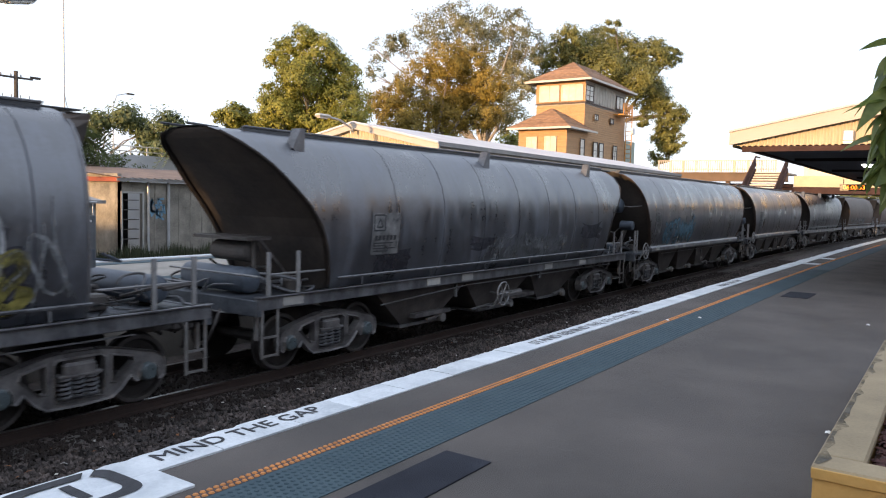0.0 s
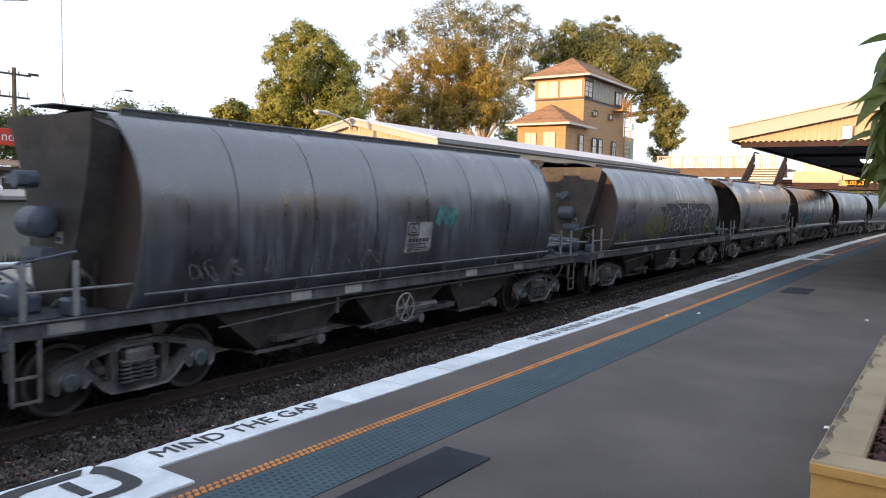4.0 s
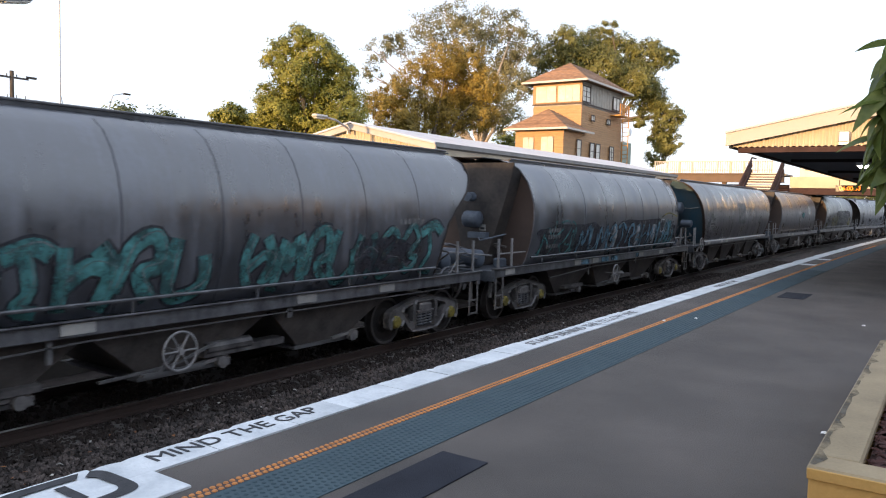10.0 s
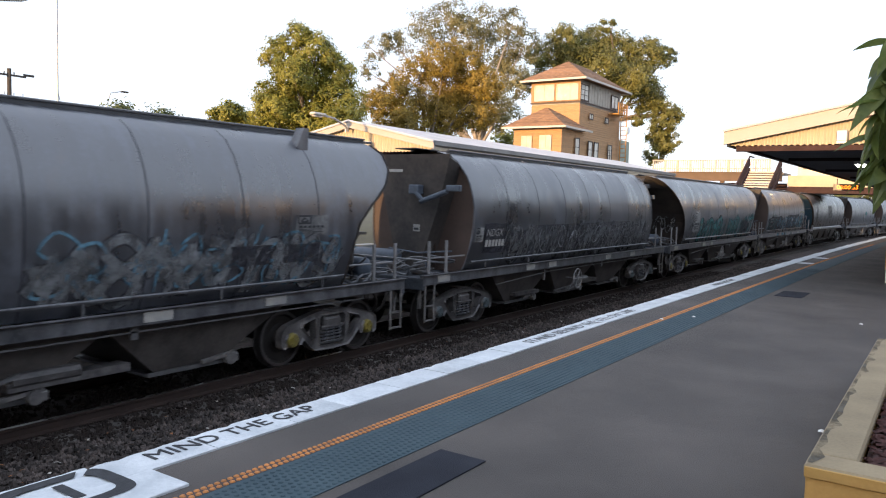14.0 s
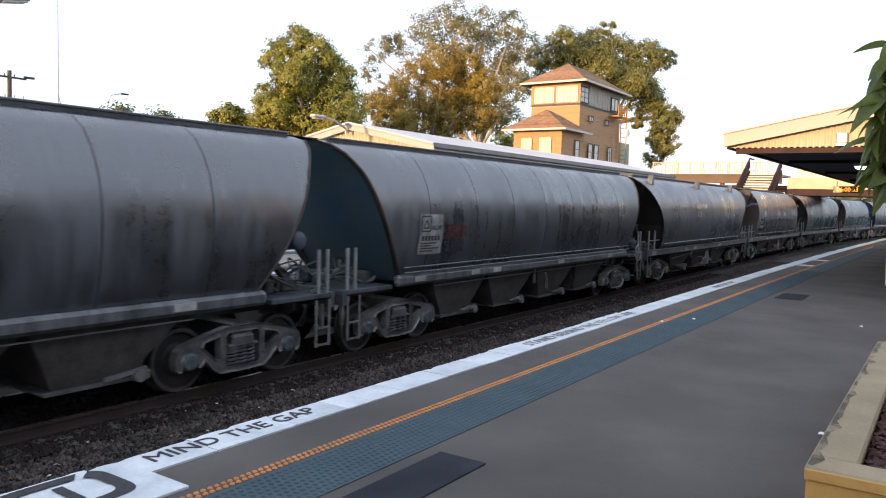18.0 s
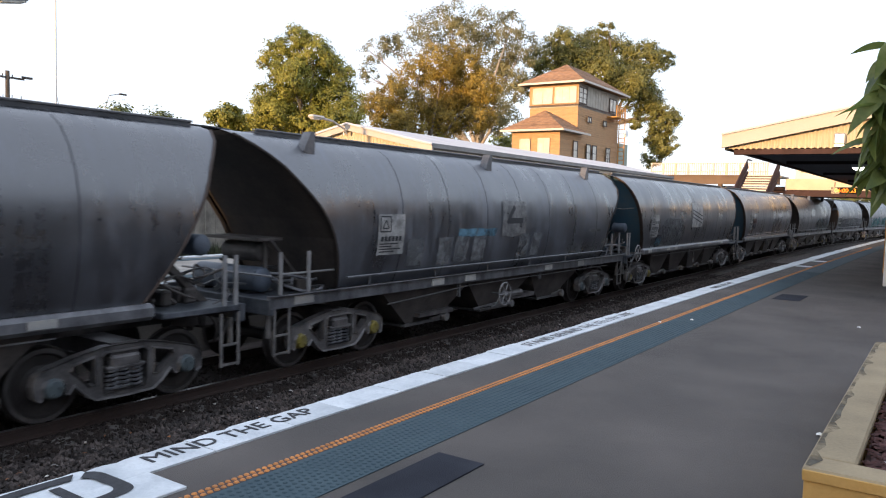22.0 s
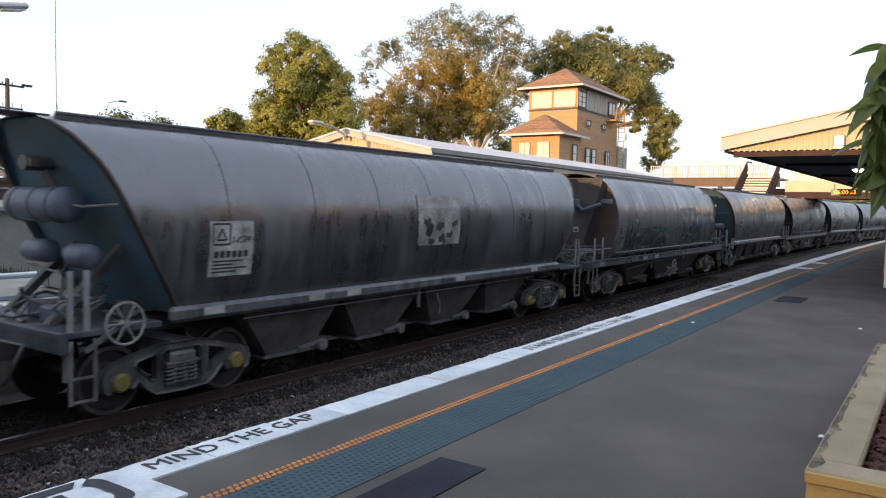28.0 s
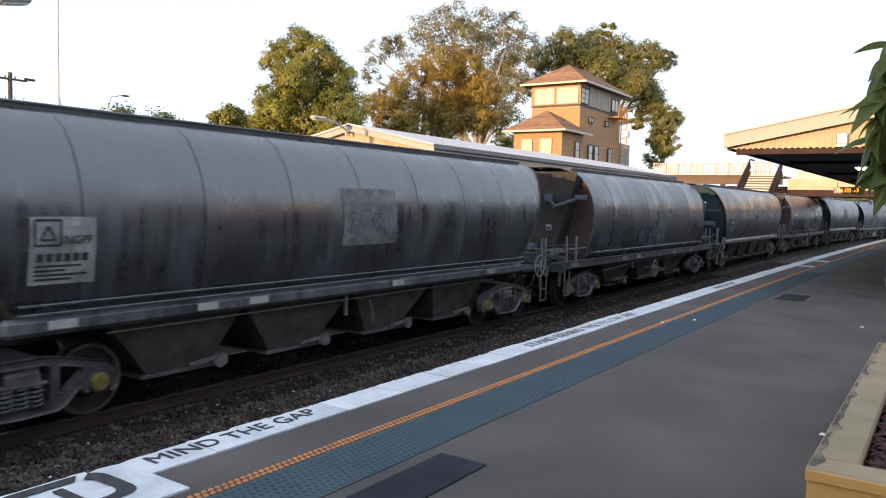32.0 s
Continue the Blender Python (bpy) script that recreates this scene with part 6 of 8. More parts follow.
def sideframe(side):
    """A cast bogie side frame in one piece, with flanged edges, a spring opening and two side openings."""
    half = [(0.0, 0.875), (0.30, 0.868), (0.58, 0.815), (0.86, 0.745), (1.04, 0.70), (1.13, 0.63), (1.16, 0.52), (1.14, 0.38), (1.08, 0.33), (1.04, 0.35), (1.035, 0.49), (1.00, 0.545), (0.82, 0.545), (0.785, 0.49), (0.78, 0.37), (0.73, 0.36), (0.66, 0.44), (0.53, 0.30), (0.40, 0.215), (0.0, 0.20)]
    loops = [half + [(-x, z) for x, z in half[-2:0:-1]]]
    tri = [(0.41, 0.75), (0.40, 0.42), (0.47, 0.41), (0.58, 0.52), (0.70, 0.63), (0.68, 0.69)]
    loops += [tri, [(-x, z) for x, z in tri]]
    loops.append([(-0.28, 0.29), (0.28, 0.29), (0.31, 0.36), (0.31, 0.74), (0.26, 0.78), (-0.26, 0.78), (-0.31, 0.74), (-0.31, 0.36)])
    bm = bmesh.new()
    y_in, y_out = side * 0.945, side * 1.085
    edges = []
    for lp in loops:
        vs = [bm.verts.new((x, y_out, z)) for x, z in lp]
        edges += [bm.edges.new((vs[i], vs[(i + 1) % len(vs)])) for i in range(len(vs))]
    front = [g for g in bmesh.ops.triangle_fill(bm, use_beauty=True, edges=edges)["geom"] if isinstance(g, bmesh.types.BMFace)]
    back = bmesh.ops.extrude_face_region(bm, geom=front)
    bmesh.ops.translate(bm, vec=(0, y_in - y_out, 0), verts=[g for g in back["geom"] if isinstance(g, bmesh.types.BMVert)])
    bmesh.ops.recalc_face_normals(bm, faces=bm.faces)
    face = [f for f in bm.faces if all(abs(v.co.y - y_out) < 1e-6 for v in f.verts)]
    bmesh.ops.inset_region(bm, faces=face, thickness=0.022, depth=0.0, use_even_offset=True)
    inner = {v for f in face for v in f.verts}
    bmesh.ops.translate(bm, vec=(0, -side * 0.035, 0), verts=list(inner))
    return bm


def spring_coil():
    bm = bmesh.new()
    pts = [(0.070 * math.cos(i * 0.7), 0.070 * math.sin(i * 0.7), 0.295 + 0.27 * i / 45) for i in range(46)]
    add_tube(bm, pts, 0.018, 5)
    return bm


def spring_seat(y):
    """The bolster's end over the springs, with its wedges."""
    bm = bmesh.new()
    soft_box(bm, (0, y, 0.655), (0.40, 0.17, 0.16), 0.03)
    soft_box(bm, (0, y * 1.01, 0.585), (0.54, 0.15, 0.045), 0.012)
    return bm


def wheelset_mesh():
    bm = bmesh.new()
    for s in (-1, 1):
        y = s * 0.7525
        add_lathe(bm, (0, y - s * 0.075, 0), (0, y + s, 0), [(0.0, 0.43), (0.004, 0.472), (0.022, 0.476), (0.034, 0.452), (0.135, 0.443), (0.14, 0.435), (0.137, 0.385), (0.095, 0.36), (0.085, 0.24), (0.11, 0.17), (0.16, 0.16), (0.165, 0.08)], 36)
    add_cyl(bm, (0, -1.0, 0), (0, 1.0, 0), 0.085, 12)
    return to_mesh("wheelset", bm, WHEEL)


def rim_mesh(s):
    """The worn outer face of a wheel's rim."""
    bm = bmesh.new()
    n = 36
    y = s * (0.7525 + 0.068)
    rows = [[(r * math.cos(2 * math.pi * i / n), y, r * math.sin(2 * math.pi * i / n)) for i in range(n + 1)] for r in (0.392, 0.4415)]
    add_grid(bm, rows)
    bmesh.ops.remove_doubles(bm, verts=bm.verts, dist=0.0005)
    return to_mesh("wheel_rim", bm, WHEEL_RIM)


def cap_mesh(material, side):
    bm = bmesh.new()
    for s in (side,):
        add_lathe(bm, (0, s * 0.96, 0), (0, s * 2, 0), [(0.0, 0.125), (0.09, 0.125), (0.10, 0.118), (0.135, 0.112), (0.15, 0.095)], 18)
        for k in range(3):
            a = k * 2.094 + 0.5
            add_cyl(bm, (0.06 * math.cos(a), s * 1.10, 0.06 * math.sin(a)), (0.06 * math.cos(a), s * 1.125, 0.06 * math.sin(a)), 0.022, 6)
    return to_mesh("bearing_cap", bm, material)


WHEELSET = wheelset_mesh()
CAPS = {(p, s): cap_mesh(CAP_YELLOW if p else CAP_PLAIN, s) for p in (False, True) for s in (-1, 1)}
FRAME_L, FRAME_R = (to_mesh("sideframe", sideframe(s), BOGIE) for s in (-1, 1))
RIMS = {s: rim_mesh(s) for s in (-1, 1)}
SEATS = {s: to_mesh("spring_seat", spring_seat(s * 1.02), BOGIE) for s in (-1, 1)}
COIL = to_mesh("spring", spring_coil(), SILL)
bm = bmesh.new()
add_box(bm, (0, 0, 0.78), (0.38, 2.1, 0.22))
add_cyl(bm, (0, 0, 0.85), (0, 0, 1.0), 0.22, 12)
add_box(bm, (0.6, 0, 0.42), (0.10, 1.9, 0.12))
add_box(bm, (-0.6, 0, 0.42), (0.10, 1.9, 0.12))
BOLSTER = to_mesh("bogie", bm, BOGIE)
bm = bmesh.new()
add_ring(bm, (0, 0, 0), 0.255, 0.017, "Y", 24)
add_cyl(bm, (0, -0.03, 0), (0, 0.05, 0), 0.045, 10)
for i in range(6):
    a = i * math.pi / 3
    add_cyl(bm, (0, 0, 0), (0.25 * math.cos(a), 0, 0.25 * math.sin(a)), 0.013, 6)
HANDWHEEL = to_mesh("handwheel", bm, GRAB)


def hopper(u0, u1, b0, b1, ztop, zbot):
    """A chute under the sill, tapered both ways."""
    bm = bmesh.new()
    x0, x1, c0, c1 = -HALF + u0, -HALF + u1, -HALF + b0, -HALF + b1
    lo = [bm.verts.new(p) for p in ((c0, -0.85, zbot), (c1, -0.85, zbot), (c1, 0.85, zbot), (c0, 0.85, zbot))]
    hi = [bm.verts.new(p) for p in ((x0, -1.10, ztop), (x1, -1.10, ztop), (x1, 1.10, ztop), (x0, 1.10, ztop))]
    for i in range(4):
        j = (i + 1) % 4
        bm.faces.new((lo[i], lo[j], hi[j], hi[i]))
    bm.faces.new(lo[::-1])
    return bm


def gate(b0, b1, zbot):
    bm = bmesh.new()
    c = -HALF + (b0 + b1) / 2
    add_box(bm, (c, 0, zbot - 0.03), (b1 - b0 + 0.25, 1.85, 0.03))
    add_box(bm, (c, -0.93, zbot - 0.012), (b1 - b0 + 0.27, 0.02, 0.055))
    return bm


def gate_gear(b0, b1, zbot):
    """The rack, shaft and catch that work a chute's gate."""
    bm = bmesh.new()
    x = -HALF + b1 + 0.05
    add_cyl(bm, (x, -1.02, zbot + 0.03), (x, 1.0, zbot + 0.03), 0.045, 10)
    add_cyl(bm, (x, -1.06, zbot + 0.03), (x, -0.96, zbot + 0.03), 0.085, 12)
    soft_box(bm, (x + 0.10, -0.95, zbot + 0.02), (0.16, 0.12, 0.13), 0.02)
    add_bar(bm, [(x - 0.45, zbot + 0.04), (x + 0.12, zbot + 0.10)], 0.05, -1.0, -0.94)
    return bm


def stirrup(u, kind):
    bm = bmesh.new()
    x = -HALF + u
    y = -1.24
    for dx in (-0.15, 0.15):
        add_box(bm, (x + dx, y, 0.73), (0.045, 0.02, 0.76))
    for z in (0.38, 0.66):
        add_box(bm, (x, y, z), (0.30, 0.03, 0.03))
    return bm


def wagon(kind, name, label, arm=False, turned=False):
    w = thing(name, label, "hopper wagon", group="wagons of the train")
    courses = [2.6, 4.3, 5.9, 7.5, 9.1, 10.7, 12.3] if kind == "A" else [3.4, 4.9, 6.4, 7.9, 9.4, 10.9, 12.4]
    for a, b in zip([None] + courses, courses + [None]):
        part("body_panel", body_panel(kind, a, b), GREY_STEEL if kind == "A" else DUSTY_STEEL, w, "dusty blue-grey curved steel plate", True)
    for s in (-1, 1):
        if kind == "B":
            part("end_hood", hood(s), END_GREY, w, "dusty grey hooded end sheet")
            for side in (-1, 1):
                part("end_flange", hood_flange(s, side), END_BROWN, w, "rust-brown end flange")
        else:
            part("end_sheet", end_sheet(kind, s), {"A": END_BLUE, "C": END_DARK}[kind], w, {"A": "faded blue end sheet", "C": "dark cut-back end sheet"}[kind])
        # rolled rim round the end of the body
        for side in (-1, 1):
            bm = bmesh.new()
            pts = []
            for z in [1.24 + 2.44 * i / 16 for i in range(17)]:
                pts.append((s * (HALF - cut(kind, s, z)), side * (half_width(z) + 0.004), z))
            add_tube(bm, pts, 0.022, 5)
            part("end_rim", bm, {"A": RUST_EDGE, "B": SILL, "C": END_DARK}[kind], w)
        if kind != "B":
            for side in (-1, 1):
                bm = bmesh.new()
                rows = []
                for z in ZS + [3.72]:
                    x, y = s * (HALF - cut(kind, s, z) + 0.012), half_width(z)
                    rows.append([(x, side * max(0.05, y - 0.085), z), (x, side * (y - 0.004), z)])
                add_grid(bm, rows)
                bmesh.ops.solidify(bm, geom=list(bm.faces), thickness=0.012)
                part("rim_flange", bm, RUST_FLANGE if kind == "A" else END_DARK, w, "rusty flange round the end" if kind == "A" else "")
    # seams, with their shadow lines put in as dark ribbons
    for u in courses:
        for side in (-1, 1):
            part("seam", ribbon(kind, u - 0.014, u + 0.016, proud=0.003, side=side), SEAM, w)
    # roof trough, hatch cover and the walkway that juts out over the ends
    c = CUTS[kind][-1][1]
    for side in (-1, 1):
        bm = bmesh.new()
        soft_box(bm, (0, side * 0.47, 3.73), (2 * (HALF - max(c, 0.5) - 0.15), 0.05, 0.14), 0.01)
        part("roof_coaming", bm, COAMING, w)
        bm = bmesh.new()
        x = HALF - max(c, 0.5) - 0.15
        add_tube(bm, [(-x, side * 0.50, 3.80), (x, side * 0.50, 3.80)], 0.018, 6)
        part("coaming_lip", bm, GATE_STEEL, w)
    bm = bmesh.new()
    soft_box(bm, (0, 0, 3.765), (2 * (HALF - max(c, 0.5) - 0.35), 0.80, 0.07), 0.02)
    part("roof_hatch", bm, UNDER, w)
    for s in (-1, 1):
        bm = bmesh.new()
        if kind == "C":
            add_tube(bm, [(s * (HALF - 0.5), 0.30, 3.78), (s * (HALF + 0.22), 0.32, 3.80)], 0.02)
            add_tube(bm, [(s * (HALF - 0.5), -0.10, 3.78), (s * (HALF + 0.05), -0.08, 3.80)], 0.02)
        else:
            soft_box(bm, (s * (HALF - max(c, 0.35) + 0.1), 0.15, 3.80), (0.9, 0.55, 0.022), 0.006)
        part("roof_walkway", bm, COAMING, w, "thin steel walkway over the roof end")
    if kind == "A":
        # rounded side sill, no deck
        for side in (-1, 1):
            bm = bmesh.new()
            soft_box(bm, (0, side * 1.20, 1.26), (2 * (HALF - 1.75), 0.16, 0.21), 0.05)
            part("side_sill", bm, SILL, w, "grey rolled side sill")
        for u in (2.4, 4.4, 5.3, 8.6, 11.9):
            bm = bmesh.new()
            add_box(bm, (-HALF + u, -1.284, 1.27), (0.34, 0.012, 0.10))
            part("reflector_plate", bm, PALE, w)
        for s in (-1, 1):
            bm = bmesh.new()
            soft_box(bm, (s * (HALF - 0.95), 0, 1.17), (1.35, 2.45, 0.08), 0.01)
            soft_box(bm, (s * (HALF - 0.33), 0, 1.09), (0.10, 2.50, 0.26), 0.01)
            part("end_deck", bm, DECK, w)
            if turned:
                continue
            bm = bmesh.new()
            add_tank(bm, (s * (HALF - 0.78), -0.55, 2.68), (s * (HALF - 0.78), 0.62, 2.68), 0.225)
            part("air_tank", bm, TANK, w, "blue-grey air reservoir", True)
            for y in (-0.42, 0.0, 0.48):
                bm = bmesh.new()
                add_lathe(bm, (s * (HALF - 0.78), y, 2.68), (s * (HALF - 0.78), y + 1, 2.68), [(0.0, 0.222), (0.0, 0.233), (0.045, 0.233), (0.045, 0.222)], 22)
                part("tank_strap", bm, STRAP, w)
            for y0, y1, z in ((-0.95, -0.60, 2.06), (0.0, 0.42, 2.08)):
                bm = bmesh.new()
                add_tank(bm, (s * (HALF - 0.82), y0, z), (s * (HALF - 0.82), y1, z), 0.15)
                part("small_tank", bm, TANK, w, "", True)
            bm = bmesh.new()
            add_cyl(bm, (s * (HALF - 0.92), 0.1, 3.2), (s * (HALF - 0.55), 0.1, 3.2), 0.10, 10)
            add_box(bm, (s * (HALF - 0.62), 0.1, 3.2), (0.10, 0.34, 0.10))
            add_tube(bm, [(s * (HALF - 0.8), 0.05, 3.1), (s * (HALF - 0.95), -0.1, 2.7)], 0.06)
            part("brake_valve", bm, UNDER, w)
            bm = bmesh.new()
            add_tube(bm, [(s * (HALF - 0.8), -0.6, 2.68), (s * (HALF - 0.75), -0.9, 2.66), (s * (HALF - 1.05), -1.15, 2.70)], 0.016)
            part("air_pipe", bm, STEP, w)
            bm = bmesh.new()
            add_tube(bm, [(s * (HALF - 0.8), 0.5, 1.9), (s * (HALF - 0.75), -0.4, 1.82), (s * (HALF - 0.8), -0.6, 2.05)], 0.016)
            part("air_pipe", bm, STEP, w)
            for y in (-0.62, 0.50):
                bm = bmesh.new()
                add_bar(bm, [(s * (HALF - 0.5), 1.2), (s * (HALF - 1.55), 2.2)], 0.10, y, y + 0.12)
                part("end_strut", bm, UNDER, w)
        for u0, u1, b0, b1 in ((3.05, 5.15, 3.75, 4.75), (5.2, 7.5, 5.9, 6.9), (7.6, 9.9, 8.2, 9.2), (9.95, 12.05, 10.35, 11.35)):
            part("hopper_chute", hopper(u0, u1, b0, b1, 1.17, 0.38), UNDER, w)
            part("hopper_gate", gate(b0, b1, 0.38), GATE_STEEL, w, "worn pale sliding gate")
            part("gate_gear", gate_gear(b0, b1, 0.38), STEP, w)
        bm = bmesh.new()
        add_bar(bm, [(-HALF + 3.0, 1.075), (HALF - 3.0, 1.075)], 0.016, -1.19, -1.165)
        add_bar(bm, [(-HALF + 7.3, 1.15), (-HALF + 7.3, 0.82)], 0.05, -1.2, -1.15)
        add_bar(bm, [(-HALF + 7.9, 1.0), (-HALF + 8.0, 0.8), (-HALF + 8.0, 0.62)], 0.05, -1.2, -1.15)
        part("rigging", bm, GATE_STEEL, w)
        q = 1 if turned else -1
        shared("handwheel", HANDWHEEL, w, pose(q * (HALF - 1.02), -1.36, 1.26))
        bm = bmesh.new()
        add_bar(bm, [(q * (HALF - 1.02), 1.26), (q * (HALF - 0.55), 0.98)], 0.05, -1.32, -1.28)
        add_cyl(bm, (q * (HALF - 1.02), -1.34, 1.26), (q * (HALF - 1.02), -1.1, 1.26), 0.02, 8)
        part("handwheel_bracket", bm, GATE_STEEL, w)
        if turned:
            for z in (1.40, 1.50):
                bm = bmesh.new()
                add_tube(bm, [(-HALF + 1.9, -1.275, z), (HALF - 1.7, -1.275, z)], 0.018, 6)
                for i in range(7):
                    add_cyl(bm, (-HALF + 2.4 + 1.75 * i, -1.275, z), (-HALF + 2.4 + 1.75 * i, -1.20, z), 0.014, 6)
                part("side_pipe", bm, SILL, w, "long pipe along the foot of the body")
    else:
        for side in (-1, 1):
            bm = bmesh.new()
            soft_box(bm, (0, side * 1.21, 1.17), (2 * (HALF - 0.30), 0.09, 0.21), 0.012)
            soft_box(bm, (0, side * 1.235, 1.265), (2 * (HALF - 0.30), 0.14, 0.02), 0.004)
            part("side_sill", bm, SILL, w, "long grey side sill")
            bm = bmesh.new()
            add_tube(bm, [(-HALF + 2.0, side * 1.25, 1.44), (HALF - 2.0, side * 1.25, 1.44)], 0.024, 6)
            for i in range(6):
                add_cyl(bm, (-HALF + 2.6 + 2.0 * i, side * 1.25, 1.27), (-HALF + 2.6 + 2.0 * i, side * 1.25, 1.44), 0.018, 6)
            part("foot_rail", bm, SILL, w)
        for u in (1.0, 4.7, 5.9, 9.6, 11.6):
            bm = bmesh.new()
            add_box(bm, (-HALF + u, -1.262, 1.17), (0.42, 0.012, 0.13))
            part("reflector_plate", bm, PALE, w)
        for s in (-1, 1):
            bm = bmesh.new()
            soft_box(bm, (s * (HALF - 1.2), 0, 1.18), (1.80, 2.35, 0.06), 0.01)
            soft_box(bm, (s * (HALF - 0.34), 0, 1.10), (0.09, 2.50, 0.24), 0.01)
            part("end_deck", bm, DECK, w)
            bm = bmesh.new()
            if arm:
                add_tank(bm, (s * (HALF - 1.2), 0.10, 1.50), (s * (HALF - 1.2), 1.15, 1.50), 0.16)
                add_box(bm, (s * (HALF - 1.2), 0.6, 1.28), (0.2, 0.7, 0.14))
            else:
                add_tank(bm, (s * (HALF - 0.72), -0.60, 1.44), (s * (HALF - 0.72), 0.85, 1.44), 0.20)
            part("air_tank", bm, TANK, w, "blue-grey air reservoir on the deck", True)
            bm = bmesh.new()
            if arm:
                soft_box(bm, (s * (HALF - 1.80), -0.22, 2.93), (0.20, 0.26, 0.20), 0.02)
                add_cyl(bm, (s * (HALF - 1.72), -0.28, 2.86), (s * (HALF - 1.72), -0.46, 2.70), 0.05, 8)
                add_cyl(bm, (s * (HALF - 1.72), -0.40, 2.68), (s * (HALF - 1.78), -1.02, 2.90), 0.055, 10)
                soft_box(bm, (s * (HALF - 1.82), -1.16, 2.97), (0.10, 0.34, 0.13), 0.015)
                add_tube(bm, [(s * (HALF - 1.85), 0.5, 1.66), (s * (HALF - 1.8), -0.3, 1.60), (s * (HALF - 1.9), -1.1, 1.68)], 0.018)
            elif kind == "B":
                add_tank(bm, (s * (HALF - 1.72), -0.16, 2.32), (s * (HALF - 1.72), 0.16, 2.32), 0.20)
                add_cyl(bm, (s * (HALF - 1.72), 0.0, 2.85), (s * (HALF - 1.45), 0.0, 2.85), 0.11, 10)
                add_box(bm, (s * (HALF - 1.52), 0.05, 2.85), (0.12, 0.36, 0.12))
                add_box(bm, (s * (HALF - 1.60), -0.25, 1.95), (0.16, 0.5, 0.14))
                add_tube(bm, [(s * (HALF - 1.6), -0.25, 1.9), (s * (HALF - 1.2), -0.55, 1.85), (s * (HALF - 1.7), -0.95, 2.0)], 0.02)
            else:
                add_tank(bm, (s * (HALF - 0.95), -0.35, 1.86), (s * (HALF - 0.95), 0.45, 1.86), 0.16)
                add_box(bm, (s * (HALF - 0.9), 0.05, 2.08), (0.5, 1.3, 0.05))
                add_bar(bm, [(s * (HALF - 0.9), 2.06), (s * (HALF - 0.9), 1.25)], 0.05, -0.5, -0.45)
                add_bar(bm, [(s * (HALF - 0.9), 2.06), (s * (HALF - 1.5), 1.45)], 0.05, -0.62, -0.57)
            gear = part("brake_gear", bm, UNDER if kind == "C" else TANK, w)
            if kind == "B" and s < 0:
                gear.location.x = -NEAR_HOOD
            if kind == "B":
                bm = bmesh.new()
                add_box(bm, (s * (HALF - 1.905), -0.18, 2.12), (0.008, 0.17, 0.15))
                plate = part("notice_plate", bm, PALE, w, "small white notice plate")
                plate.location.x = -NEAR_HOOD if s < 0 else 0.0
                bm = bmesh.new()
                add_box(bm, (s * (HALF - 1.899), -0.18, 2.10), (0.006, 0.12, 0.05))
                part("notice_marks", bm, INK, plate)
                if arm:
                    bm = bmesh.new()
                    add_box(bm, (s * (HALF - 1.905), 0.40, 3.40), (0.008, 0.36, 0.20))
                    part("notice_plate", bm, PALE, w, "white notice plate on the hood").location.x = -NEAR_HOOD if s < 0 else 0.0
                bm = bmesh.new()
                for y in (-0.62, 0.62):
                    add_bar(bm, [(s * (HALF - 1.98), 1.26), (s * (HALF - 1.98), 3.4)], 0.05, y * 0.75 - 0.012, y * 0.75 + 0.012)
                part("hood_stiffener", bm, END_BROWN, w).location.x = -0.17 if s < 0 else 0.0
            bm = bmesh.new()
            for _ in range(1):
                add_tube(bm, [(s * (HALF - 0.45), -1.1, 1.55), (s * (HALF - 0.5), 1.1, 1.55)], 0.02)
                add_tube(bm, [(s * (HALF - 1.9), -1.16, 1.58), (s * (HALF - 0.6), -1.16, 1.58)], 0.018)
            part("deck_rail", bm, GRAB, w)
        if kind == "C":
            for u in (1.36, 7.0, 12.4):
                bm = bmesh.new()
                add_prism(bm, [(-HALF + u - 0.14, 3.50), (-HALF + u + 0.02, 3.82), (-HALF + u + 0.12, 3.82), (-HALF + u + 0.10, 3.36)], -0.98, -0.80)
                part("roof_bracket", bm, SILL, w, "wedge-shaped roof bracket")
        else:
            for u in (3.9, 5.4, 6.9, 8.4, 9.9, 11.4):
                bm = bmesh.new()
                add_tube(bm, [(-HALF + u, -0.52, 3.74), (-HALF + u - 0.03, -0.80, 3.58)], 0.022, 5)
                part("roof_bracket", bm, SILL, w)
        for u0, u1, b0, b1 in ((3.1, 6.2, 4.2, 5.3), (6.0, 9.1, 7.0, 8.1), (8.9, 12.0, 9.8, 10.9)):
            part("hopper_chute", hopper(u0, u1, b0, b1, 1.10, 0.34), UNDER, w)
            part("hopper_gate", gate(b0, b1, 0.34), GATE_STEEL, w, "worn pale sliding gate")
            part("gate_gear", gate_gear(b0, b1, 0.34), STEP, w)
        bm = bmesh.new()
        add_bar(bm, [(-HALF + 3.2, 0.86), (-HALF + 6.0, 0.99), (HALF - 1.4, 0.99)], 0.018, -1.20, -1.17)
        add_bar(bm, [(-HALF + 5.6, 1.08), (-HALF + 5.6, 0.80)], 0.06, -1.2, -1.15)
        add_bar(bm, [(-HALF + 6.2, 0.46), (-HALF + 7.2, 0.50), (-HALF + 7.9, 0.70)], 0.035, -1.2, -1.16)
        add_bar(bm, [(-HALF + 9.3, 1.08), (-HALF + 9.3, 0.92)], 0.10, -1.2, -1.15)
        part("rigging", bm, GATE_STEEL, w)
        bm = bmesh.new()
        add_box(bm, (-HALF + 8.6, -0.9, 0.52), (1.5, 0.25, 0.10))
        part("cylinder_bracket", bm, BOGIE, w)
        bm = bmesh.new()
